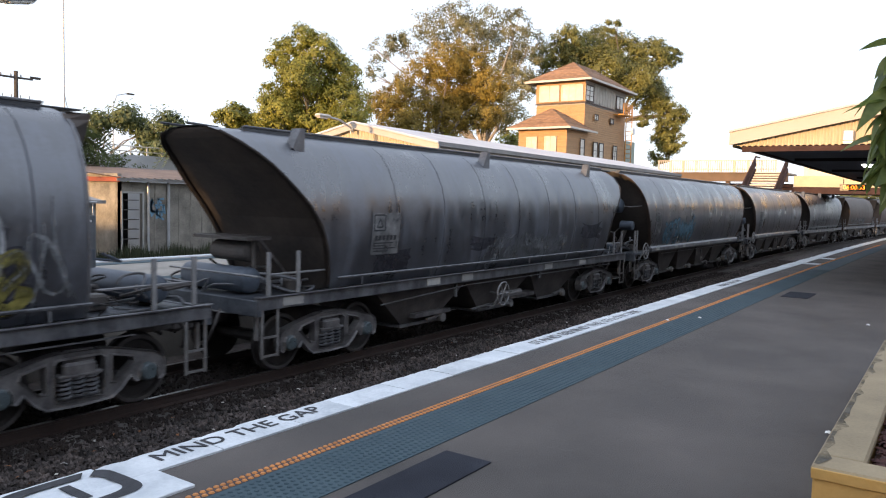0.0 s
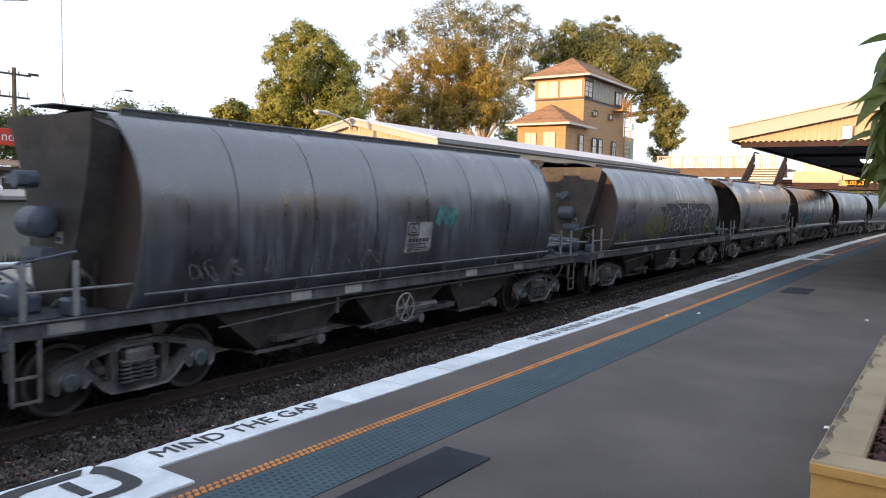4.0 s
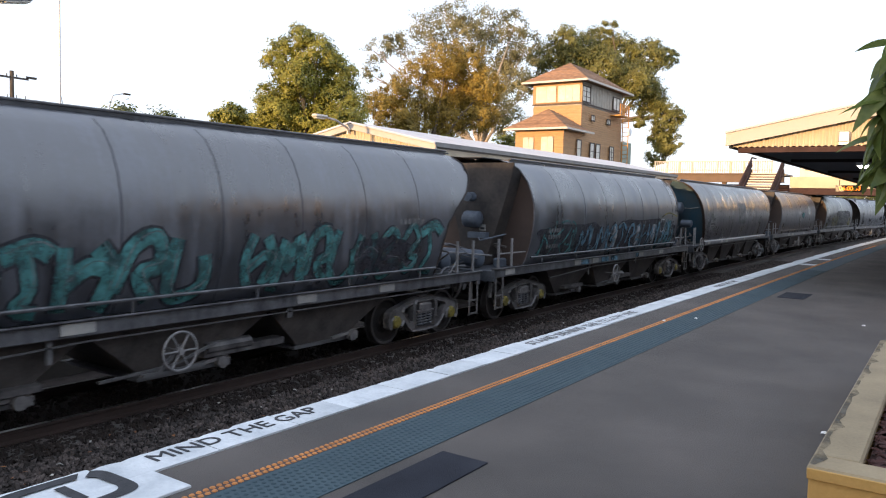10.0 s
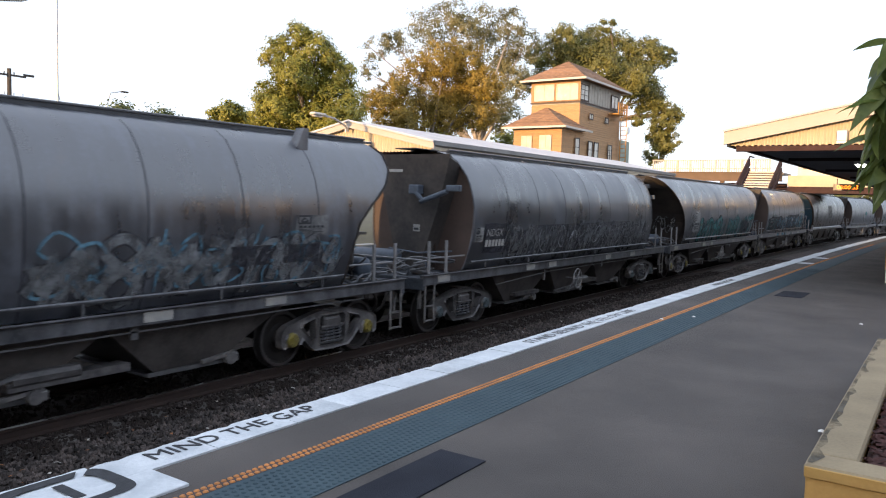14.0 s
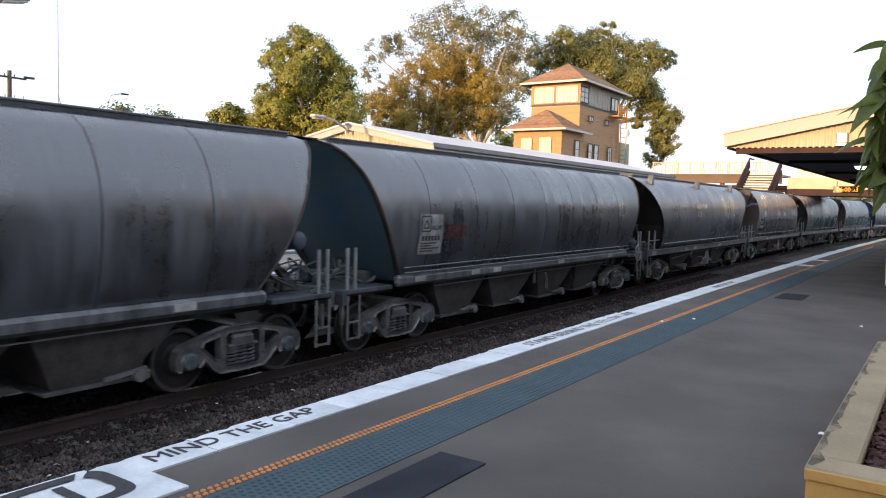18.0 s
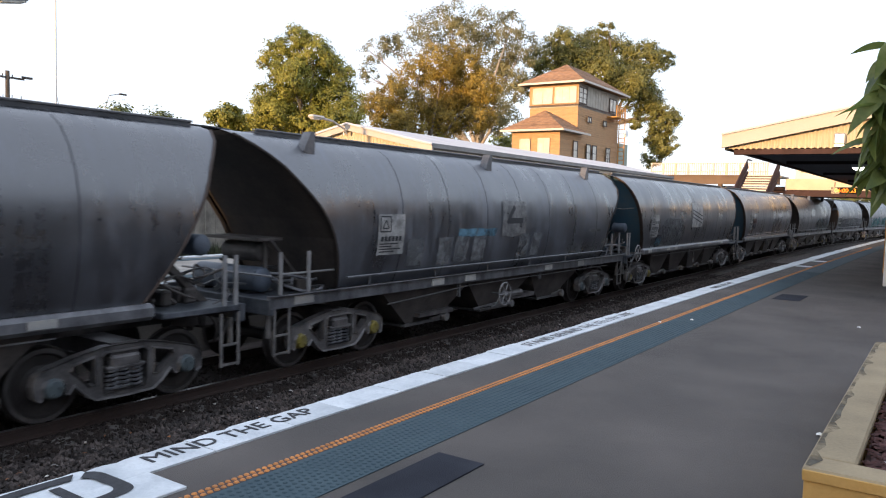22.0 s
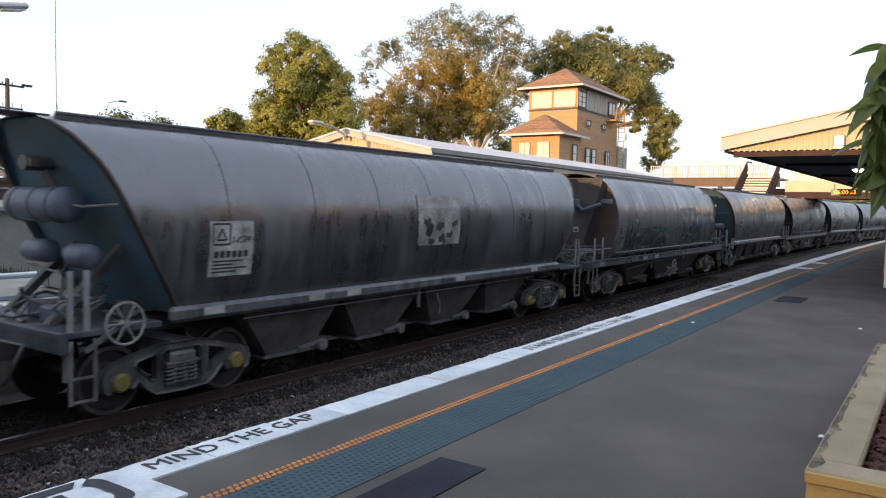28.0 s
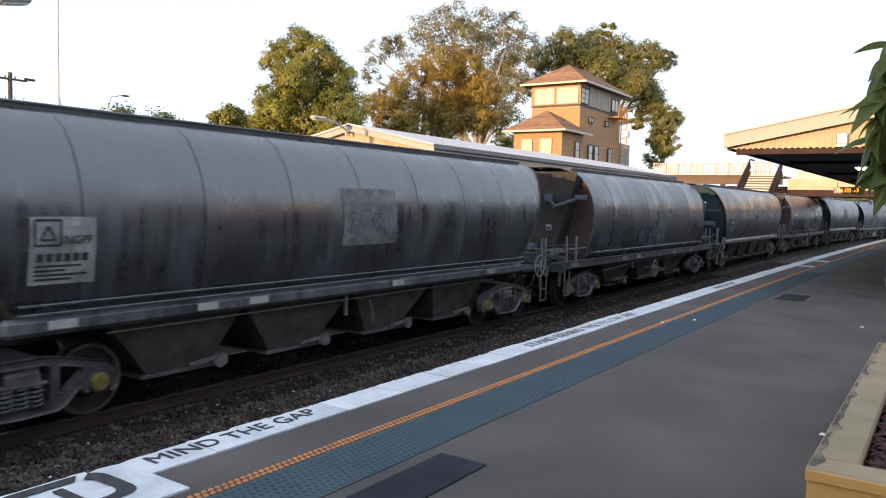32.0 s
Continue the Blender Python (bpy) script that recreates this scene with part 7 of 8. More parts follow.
        add_cyl(bm, (-HALF + 7.9, -0.95, 0.58), (-HALF + 8.7, -0.95, 0.58), 0.10, 10)
        part("brake_cylinder", bm, BOGIE, w)
        bm = bmesh.new()
        add_box(bm, (-HALF + 5.0, -0.95, 0.5), (1.2, 0.2, 0.08))
        part("brake_lever", bm, BOGIE, w)
        shared("handwheel", HANDWHEEL, w, pose(-HALF + 7.2, -1.38, 0.72))
        bm = bmesh.new()
        add_bar(bm, [(-HALF + 6.9, 0.47), (-HALF + 7.25, 0.78)], 0.05, -1.34, -1.30)
        add_bar(bm, [(-HALF + 6.7, 0.47), (-HALF + 7.6, 0.47)], 0.04, -1.34, -1.28)
        add_cyl(bm, (-HALF + 7.2, -1.36, 0.72), (-HALF + 7.2, -1.05, 0.72), 0.02, 8)
        part("handwheel_bracket", bm, GATE_STEEL, w)
    # pipes and hoses over the end decks
    pr = random.Random(ord(kind) + (5 if arm else 0))
    for s in (-1, 1):
        for i in range(12):
            x, y, z = HALF - pr.uniform(0.45, 1.6), pr.uniform(-1.0, 0.9), pr.uniform(1.24, 1.5)
            pts = [(s * x, y, z)]
            for _ in range(4):
                x = min(HALF - 0.4, max(HALF - 1.7, x + pr.uniform(-0.45, 0.45)))
                y = min(1.05, max(-1.05, y + pr.uniform(-0.6, 0.6)))
                z = min(1.72, max(1.23, z + pr.uniform(-0.2, 0.22)))
                pts.append((s * x, y, z))
            bm = bmesh.new()
            add_tube(bm, smooth(pts, 3), pr.choice((0.012, 0.018, 0.025)), 6)
            part("brake_pipe", bm, pr.choice((UNDER, SILL, GATE_STEEL)), w)
        for i in range(4):
            bm = bmesh.new()
            soft_box(bm, (s * (HALF - pr.uniform(0.6, 1.5)), pr.uniform(-0.8, 0.8), 1.32), (pr.uniform(0.15, 0.3), pr.uniform(0.15, 0.35), 0.22), 0.03)
            part("valve_box", bm, pr.choice((UNDER, TANK)), w)
    # grab posts, steps, couplers
    us = (0.42, 0.62) if kind == "A" else (0.55, 1.15)
    for u in (us[0], us[1], 2 * HALF - us[0], 2 * HALF - us[1]):
        bm = bmesh.new()
        add_box(bm, (-HALF + u, -1.20, 1.56), (0.06, 0.035, 0.72))
        part("grab_post", bm, GRAB, w)
    for u in (0.55, 2 * HALF - 0.55):
        part("step_stirrup", stirrup(u, kind), STEP, w)
    for s in (-1, 1):
        bm = bmesh.new()
        add_box(bm, (s * (HALF - 0.35), 0, 0.88), (0.70, 0.22, 0.24))
        soft_box(bm, (s * (HALF - 0.03), 0.03 * s, 0.88), (0.24, 0.34, 0.34), 0.05)
        add_tube(bm, [(s * (HALF - 0.25), 0.3, 0.95), (s * (HALF - 0.12), 0.32, 0.70), (s * (HALF - 0.01), 0.3, 0.62)], 0.03)
        part("coupler", bm, UNDER, w)
        bm = bmesh.new()
        add_tube(bm, smooth([(s * (HALF - 0.30), -0.42, 1.02), (s * (HALF - 0.16), -0.46, 0.80), (s * (HALF - 0.10), -0.36, 0.56), (s * (HALF - 0.02), -0.22, 0.50)], 4), 0.026, 7)
        part("brake_hose", bm, UNDER, w, "black rubber brake hose")
        bm = bmesh.new()
        add_bar(bm, [(s * (HALF - 0.42), 1.0), (s * (HALF - 0.42), 0.62)], 0.05, -1.12, -1.06)
        add_tube(bm, [(s * (HALF - 0.42), -1.1, 1.0), (s * (HALF - 0.30), -0.5, 0.98), (s * (HALF - 0.14), -0.06, 1.02)], 0.016, 6)
        part("uncoupling_lever", bm, STEP, w)
    bm = bmesh.new()
    add_box(bm, (0, 0, 1.0), (2 * (HALF - 0.6), 0.5, 0.22))
    part("centre_sill", bm, UNDER, w)
    for s in (-1, 1):
        x = s * (HALF - 2.05)
        bg = shared("bogie", BOLSTER, w, pose(x, 0, 0))
        shared("sideframe", FRAME_L, bg)
        shared("sideframe", FRAME_R, bg)
        for side in (-1, 1):
            shared("spring_seat", SEATS[side], bg)
        for dx in (-0.165, 0.0, 0.165):
            shared("spring", COIL, bg, pose(dx, -1.02, 0))
    return w


def wheelsets(w, k):
    made = []
    for s in (-1, 1):
        painted = OTHER_CAPS.get((k, s), k in PAINTED_CAPS)
        for d in (-0.91, 0.91):
            ws = shared("wheelset", WHEELSET, w, pose(s * (HALF - 2.05) + d, 0, 0.46))
            for side in (-1, 1):
                shared("wheel_rim", RIMS[side], ws)
                cap = shared("bearing_cap", CAPS[(painted, side)], ws)
                if painted:
                    cap["label"] = "dull yellow bearing cap"
            made.append(ws)
    return made


# ---- paint on the wagons' sides: panels, lettering bars and scrawls that lie on the curved sheet ----
def skin(u, z, proud):
    return (-HALF + u, -(half_width(z) + proud), z)


def patch(u0, u1, z0, z1, proud=0.004, ragged=0.0, seed=0):
    bm = bmesh.new()
    r = random.Random(seed)
    rows = []
    for i in range(9):
        z = z0 + (z1 - z0) * i / 8
        a, b = u0 + ragged * r.uniform(-1, 1), u1 + ragged * r.uniform(-1, 1)
        rows.append([skin(a + (b - a) * j / 4, z + ragged * r.uniform(-0.5, 0.5) * (i in (0, 8)), proud) for j in range(5)])
    add_grid(bm, rows)
    return bm


def stroke(verts, faces, pts, width, proud):
    k = len(verts)
    for i, (u, z) in enumerate(pts):
        a, b = pts[max(0, i - 1)], pts[min(len(pts) - 1, i + 1)]
        d = Vector((b[0] - a[0], b[1] - a[1]))
        if d.length < 1e-6:
            d = Vector((1, 0))
        nx, nz = -d.normalized().y * width / 2, d.normalized().x * width / 2
        verts.append(skin(u + nx, max(1.25, z + nz), proud))
        verts.append(skin(u - nx, max(1.25, z - nz), proud))
    for i in range(len(pts) - 1):
        faces.append((k + 2 * i, k + 2 * i + 1, k + 2 * i + 3, k + 2 * i + 2))


def curl(r, u, z, w, h):
    """One loose looping mark, in a box of width w and height h."""
    a0, turns = r.uniform(0, 6.28), r.choice((0.6, 0.8, 1.1, 1.4)) * r.choice((-1, 1))
    ex, ez = w * r.uniform(0.3, 0.5), h * r.uniform(0.3, 0.5)
    drift = r.uniform(-0.3, 0.5) * w
    wob = r.uniform(0.6, 1.4)
    return [(u + ex * math.cos(a0 + turns * 6.28 * i / 14) + drift * i / 14, z + ez * math.sin(wob * (a0 + turns * 6.28 * i / 14))) for i in range(15)]


def scrawl(w, u0, u1, z0, z1, material, seed, dense=2.2, width=0.035, label="looping sprayed scrawl", proud=0.009, zig=0.3):
    r = random.Random(seed)
    verts, faces = [], []
    u = u0
    h = z1 - z0
    while u < u1:
        cell = h * r.uniform(0.45, 0.75)
        for _ in range(max(1, int(dense + r.random()))):
            if r.random() < zig:
                x = u + r.uniform(0, cell)
                pts = [(x + r.uniform(-0.3, 0.3) * cell, z0 + h * q) for q in (r.uniform(0, 0.2), r.uniform(0.3, 0.6), r.uniform(0.75, 1.0))]
                pts = [tuple(np.array(pts[0]) * (1 - t) ** 2 + 2 * np.array(pts[1]) * t * (1 - t) + np.array(pts[2]) * t * t) for t in [i / 8 for i in range(9)]]
            else:
                pts = curl(r, u + cell * r.uniform(0.2, 0.8), z0 + h * r.uniform(0.35, 0.65), cell * 0.9, h * r.uniform(0.6, 1.1))
            stroke(verts, faces, pts, width * r.uniform(0.6, 1.4), proud + r.uniform(0, 0.002))
        u += cell
    ob = new("graffiti", quad_mesh("graffiti", verts, faces, material))
    ob.parent = w
    ob["label"] = label


# loose marks like sprayed letters, none of them a real one: strokes in a unit box
MARKS = [
    [[(0.5, 0.5), (0.65, 0.6), (0.45, 0.75), (0.25, 0.5), (0.5, 0.2), (0.85, 0.45), (0.7, 0.95), (0.1, 1.05)]],
    [[(0.0, 0.1), (0.25, 0.95), (0.4, 0.2), (0.6, 1.0), (0.8, 0.05), (1.1, 0.6)]],
    [[(0.0, 0.9), (0.5, 1.05), (0.75, 0.7), (0.3, 0.45), (0.2, 0.15), (0.6, -0.05), (1.0, 0.25), (0.6, 0.35)]],
    [[(-0.1, 0.0), (0.2, 0.8), (0.7, 1.0), (1.1, 0.7)], [(0.1, -0.05), (0.4, 0.6), (0.8, 0.7), (1.05, 0.4)]],
    [[(0.5, 1.1), (0.2, 0.6), (0.75, 0.55), (0.3, -0.1)], [(0.55, 0.5), (1.0, 0.8)]],
    [[(0.5, 0.5), (0.1, 0.8), (0.5, 1.05), (0.85, 0.8), (0.5, 0.5), (0.1, 0.2), (0.5, -0.05), (0.9, 0.2), (0.5, 0.5)]],
    [[(0.0, 0.0), (0.1, 0.7), (0.35, 1.1), (0.4, 0.5), (0.7, 1.0), (0.75, 0.4), (1.0, 0.75), (0.95, 0.0)]],
    [[(0.0, 0.3), (0.5, 0.75), (1.1, 0.4)], [(0.1, 0.8), (0.5, 0.3), (1.0, 0.85)], [(0.55, 1.0), (0.5, 0.0)]],
]


def word(seed, u0, u1, z0, z1, ratio=0.55, slant=0.12, wobble=0.15):
    """The strokes of a row of loose marks."""
    r = random.Random(seed)
    h, u, out = z1 - z0, u0, []
    while u < u1 - 0.2 * h:
        cw = h * ratio * r.uniform(0.75, 1.25)
        lift, tall = h * r.uniform(-0.06, 0.06), r.uniform(0.8, 1.12)
        for st in r.choice(MARKS):
            pts = [(x + r.uniform(-wobble, wobble), y + r.uniform(-wobble, wobble)) for x, y in st]
            out.append([(u + cw * x + slant * h * y, z0 + lift + h * tall * y) for x, y in smooth(pts)])
        u += cw * 0.82
    return out


def sprayed(w, strokes, width, material, label, seed=0, proud=0.009):
    r = random.Random(seed)
    verts, faces = [], []
    for i, pts in enumerate(strokes):
        stroke(verts, faces, pts, width * r.uniform(0.7, 1.3), proud + 0.0002 * (i % 8))
    ob = new("graffiti", quad_mesh("graffiti", verts, faces, material))
    ob.parent = w
    ob["label"] = label


def tag(w, u0, u1, z0, z1, material, seed, width=0.03, label="loose sprayed scrawl", ratio=0.5, slant=0.12, twice=True):
    ws = word(seed, u0, u1, z0, z1, ratio, slant)
    if twice:
        ws += [[(u + 0.07, z + 0.03) for u, z in s] for s in ws]
    sprayed(w, ws, width, material, label, seed)


def piece(w, u0, u1, z0, z1, fill, line, seed, label, thick=0.17, ratio=0.75):
    """Fat outlined marks: a dark line round a coloured fill, with a thin light edge."""
    ws = word(seed, u0, u1, z0, z1, ratio, 0.1, 0.05)
    sprayed(w, ws, thick + 0.045, line, "dark outline of the sprayed shapes", seed, 0.006)
    sprayed(w, ws, thick, fill, label, seed, 0.0095)
    sprayed(w, [[(u + 0.03, z + 0.05) for u, z in s[: len(s) // 2]] for s in ws], 0.02, SPRAY_GREY, "thin pale sprayed edge", seed, 0.0125)


# heavier angular marks for the filled pieces, none of them a real letter
BLOCKS = [
    [[(0.0, 0.1), (0.25, 0.9), (0.75, 1.0), (0.95, 0.55), (0.5, 0.35), (0.85, -0.05)]],
    [[(-0.05, 0.85), (0.5, 1.05), (0.95, 0.85)], [(0.35, 0.9), (0.5, 0.4), (0.25, 0.0), (0.8, -0.08)]],
    [[(0.1, 1.0), (0.0, 0.5), (0.15, 0.0)], [(0.05, 0.35), (0.5, 0.7), (0.95, 0.55)], [(0.7, 1.05), (0.9, 0.5), (0.7, -0.05)]],
    [[(0.15, 1.05), (0.05, 0.3), (0.4, -0.05), (0.95, 0.2), (0.8, 0.65)]],
    [[(0.0, 0.7), (0.45, 1.05), (0.8, 0.75), (0.3, 0.45), (0.85, 0.3), (0.45, -0.08), (-0.05, 0.15)]],
    [[(0.0, -0.05), (0.2, 0.95), (0.5, 0.3), (0.8, 1.05), (1.0, 0.0)]],
]


def block_piece(w, u0, u1, z0, z1, fill, line_paint, seed, label, thick=0.17, ratio=0.85):
    """A row of separate heavy marks, each with a dark edge and a thin light line."""
    r = random.Random(seed)
    h, u, ws = z1 - z0, u0, []
    while u < u1 - 0.5 * h * ratio:
        cw = h * ratio * r.uniform(0.8, 1.2)
        lift = h * r.uniform(-0.05, 0.08)
        for st in r.choice(BLOCKS):
            pts = [(x + r.uniform(-0.1, 0.1), y + r.uniform(-0.08, 0.08)) for x, y in st]
            ws.append([(u + cw * 0.92 * x + 0.08 * h * y, z0 + lift + h * y) for x, y in smooth(pts, 4)])
        u += cw
    sprayed(w, ws, thick + 0.07, line_paint, "dark edge of the sprayed shapes", seed, 0.006)
    sprayed(w, ws, thick, fill, label, seed, 0.0095)
    sprayed(w, [[(a + 0.05, b + 0.06) for a, b in q] for q in ws], 0.018, SPRAY_GREY, "thin pale sprayed edge", seed + 1, 0.0125)


def smear(w, u0, u1, z0, z1, material, seed, label, proud=0.0055):
    """A rubbed-out patch with a ragged round outline."""
    r = random.Random(seed)
    n = 26
    cu, cz, ru, rz = (u0 + u1) / 2, (z0 + z1) / 2, (u1 - u0) / 2, (z1 - z0) / 2
    edge = [r.uniform(0.86, 1.06) for _ in range(n)]
    rows = []
    for k in range(6):
        row = []
        for i in range(n + 1):
            a = 2 * math.pi * i / n
            ca, sa = math.cos(a), math.sin(a)
            q = k / 5 * edge[i % n] + 0.001
            row.append(skin(cu + ru * q * math.copysign(abs(ca) ** 0.55, ca), max(1.25, cz + rz * q * math.copysign(abs(sa) ** 0.55, sa)), proud))
        rows.append(row)
    bm = bmesh.new()
    add_grid(bm, rows)
    part("rubbed_patch", bm, material, w, label)


def number_panel(w, u0, u1=None, z0=1.78, z1=2.50, faded=False, seed=1, code=""):
    u1 = u0 + 0.76 if u1 is None else u1
    p = part("number_panel", patch(u0, u1, z0, z1, 0.006, 0.006, seed), FADED if faded else PANEL, w, "white wagon data panel with dark marks")
    verts, faces = [], []
    a, h = u1 - u0, z1 - z0
    # square with a triangle in it
    sq = [(u0 + 0.07 * a, z1 - 0.05 * h), (u0 + 0.45 * a, z1 - 0.05 * h), (u0 + 0.45 * a, z1 - 0.42 * h), (u0 + 0.07 * a, z1 - 0.42 * h), (u0 + 0.07 * a, z1 - 0.05 * h)]
    for s0, s1 in zip(sq, sq[1:]):
        stroke(verts, faces, [s0, s1], 0.028, 0.0115)
    tri = [(u0 + 0.15 * a, z1 - 0.34 * h), (u0 + 0.37 * a, z1 - 0.34 * h), (u0 + 0.26 * a, z1 - 0.14 * h), (u0 + 0.15 * a, z1 - 0.34 * h)]
    for s0, s1 in zip(tri, tri[1:]):
        stroke(verts, faces, [s0, s1], 0.026, 0.0118)
    for i in range(6):
        stroke(verts, faces, [(u0 + (0.10 + 0.135 * i) * a, z1 - 0.60 * h), (u0 + (0.20 + 0.135 * i) * a, z1 - 0.60 * h)], 0.12 * h, 0.0115)
    for i, q in enumerate((0.55, 0.8, 0.45, 0.7)):
        stroke(verts, faces, [(u0 + 0.08 * a, z0 + (0.08 + 0.065 * i) * h), (u0 + (0.08 + q) * a, z0 + (0.08 + 0.065 * i) * h)], 0.022 * h / 0.72, 0.0115)
    ob = new("panel_print", quad_mesh("panel_print", verts, faces, INK))
    ob.parent = p
    if code:
        me = text_mesh(code, 0.098, INK)
        ob = shared("panel_code", me, p, pose(*skin(u0 + 0.50 * a, z1 - 0.40 * h, 0.013), 96, 0, 0))
        ob["label"] = "dark stencilled letters " + code


def emblem(w, u0, z0=2.0, wd=1.42, ht=0.95, style="arrow", seed=2):
    part("emblem_panel", patch(u0, u0 + wd, z0, z0 + ht, 0.006, 0.012, seed), PANEL if style in ("bands", "worn") else FADED, w, "faded square company panel")
    verts, faces = [], []
    a = 0.0115
    if style in ("arrow", "faded"):
        stroke(verts, faces, [(u0 + 0.2 * wd, z0 + 0.45 * ht), (u0 + 0.85 * wd, z0 + 0.45 * ht)], 0.16 * ht, a)
        stroke(verts, faces, [(u0 + 0.25 * wd, z0 + 0.5 * ht), (u0 + 0.5 * wd, z0 + 0.85 * ht)], 0.14 * ht, a)
        m = FADED if style == "faded" else INK
    elif style == "bands":
        for k in (0.30, 0.45, 0.60):
            stroke(verts, faces, [(u0 + 0.02 * wd, z0 + (k + 0.12) * ht), (u0 + 0.98 * wd, z0 + (k - 0.14) * ht)], 0.045 * ht, a)
        m = INK
    else:
        r = random.Random(seed)
        for _ in range(12 if style == "worn" else 5):
            x, z = u0 + wd * r.uniform(0.1, 0.8), z0 + ht * r.uniform(0.05, 0.5)
            stroke(verts, faces, [(x, z), (x + 0.14, z + r.uniform(-0.05, 0.1)), (x + 0.2, z + r.uniform(-0.1, 0.1))], 0.10, a)
        m = INK if style == "worn" else GREY_STEEL
    ob = new("emblem_print", quad_mesh("emblem_print", verts, faces, m))
    ob.parent = w
    if style == "colour":
        part("emblem_band", patch(u0 + 0.15, u0 + wd - 0.05, z0 + 0.40 * ht, z0 + 0.56 * ht, 0.010, 0.01, 4), SPRAY_BLUE, w, "blue painted band")
        part("emblem_band", patch(u0 + 0.2, u0 + wd - 0.1, z0 + 0.24 * ht, z0 + 0.34 * ht, 0.0105, 0.01, 5), SPRAY_YELLOW, w, "yellow painted band")


MASTERS = {
    "A": wagon("A", "hopper_wagon", "dusty grey hopper wagon with blue sloping ends"),
    "E": wagon("A", "hopper_wagon", "dusty dark grey hopper wagon with pipes along its sides", False, True),
    "B": wagon("B", "hopper_wagon", "dusty grey hopper wagon with brown hooded ends"),
    "D": wagon("B", "hopper_wagon", "dusty grey hopper wagon with a bracket arm on its hooded ends", True),
    "C": wagon("C", "hopper_wagon", "dusty grey hopper wagon with dark cut-back ends"),
}
# places of the couplings behind each wagon at the start, in metres along the track
JOINTS = {-8: 113.6, -7: 98.5, -6: 83.3, -5: 68.0, -4: 52.7, -3: 37.4, -2: 22.25, -1: 6.9, 0: -8.37, 1: -23.98, 2: -39.5, 3: -54.4, 4: -69.65, 5: -84.7, 6: -99.8, 7: -114.6, 8: -129.3, 9: -144.25, 10: -159.28, 11: -174.75, 12: -189.75, 13: -205.2, 14: -220.5}
KINDS = {-7: "B", -6: "B", -5: "B", -4: "C", -3: "A", -2: "A", -1: "C", 0: "B", 1: "B", 2: "A", 3: "B", 4: "C", 5: "D", 6: "C", 7: "E", 8: "A", 9: "C", 10: "A", 11: "D", 12: "A", 13: "D", 14: "E"}
RUSTY = (-7, -6, -5)
PAINTED_CAPS = (3, 4, 6, 9, 11, 12, 14)
# single bogies (wagon, end) that differ from the rest of their wagon
OTHER_CAPS = {(9, 1): False, (8, -1): True, (13, -1): True}
DARK_ENDS = (-2, -3, 14)
DARK_BODIES = (5, 11, 13)


def set_material(ob, material):
    ob.material_slots[0].link = "OBJECT"
    ob.material_slots[0].material = material


def travelled(t):
    u = t / 16.0
    return 108.665 * u + 1.07 * u * u + 0.114 * u ** 3


TRAIN, AXLES = {}, {}
first = {}
for k, kind in KINDS.items():
    if kind not in first:
        w = MASTERS[kind]
        first[kind] = k
    else:
        w = copy_thing(MASTERS[kind], Matrix())
    TRAIN[k] = w
for k, w in TRAIN.items():
    AXLES[k] = wheelsets(w, k)
    for c in w.children:
        if k in RUSTY and c.name.startswith(("body_panel", "end_")):
            set_material(c, BROWN_STEEL)
        elif c.name.startswith("body_panel"):
            set_material(c, (GREY_STEELS if k in DARK_BODIES or KINDS[k] in "AE" else DUSTY_STEELS)[k % 4])
        if k in DARK_ENDS and c.name.startswith("end_sheet"):
            set_material(c, END_DARK)
    if k in RUSTY:
        w["label"] = "rust-brown hopper wagon far along the train"

T = TRAIN
# what each side carries
number_panel(T[-1], 2.73, faded=True, seed=3)
part("paint_patch", patch(2.9, 3.9, 1.4, 1.85, 0.005, 0.05, 9), SPRAY_DARK, T[-1], "dark blue sprayed patch")
part("paint_patch", patch(6.0, 7.3, 1.72, 1.98, 0.005, 0.1, 10), SPRAY_DARK, T[-1], "dark oily stain")
part("paint_patch", patch(11.4, 12.6, 1.8, 2.2, 0.005, 0.12, 11), SPRAY_DARK, T[-1], "dark oily stain")
tag(T[-1], 6.5, 10.5, 1.45, 1.95, SPRAY_GREY, 30, 0.025)
piece(T[-2], 2.8, 6.0, 1.45, 2.2, SPRAY_BLUE, SPRAY_DARK, 31, "blue and grey sprayed piece", 0.13)
number_panel(T[-2], 2.0, 2.5, faded=True, seed=31)
number_panel(T[-3], 2.27, faded=True, seed=32)
tag(T[-4], 2.6, 9.0, 1.5, 2.1, SPRAY_GREY, 33, 0.03)
tag(T[-5], 3.0, 9.0, 1.5, 2.0, SPRAY_GREY, 34, 0.03)
# tall pale curls over yellow ones
smear(T[0], 5.6, 12.4, 1.42, 2.72, SPRAY_DARK, 39, "dark rubbed ground under the scrawl")
tag(T[0], 6.0, 12.0, 1.5, 2.65, SPRAY_WHITE, 41, 0.045, "tall pale looping scrawl", 0.75, 0.1, twice=False)
scrawl(T[0], 6.0, 12.6, 1.5, 2.7, SPRAY_GREY, 42, 2.0, 0.04, "tall pale looping scrawl", zig=0.35)
scrawl(T[0], 4.0, 12.6, 1.45, 2.5, SPRAY_GREY, 40, 2.0, 0.05, "grey sprayed smears", 0.007, 0.4)
tag(T[0], 4.2, 6.6, 1.4, 2.25, SPRAY_YELLOW, 43, 0.035, "yellow sprayed scrawl", 0.6)
part("paint_patch", patch(2.35, 3.05, 1.38, 1.72, 0.006, 0.08, 43), SPRAY_YELLOW, T[0], "yellow sprayed patch")
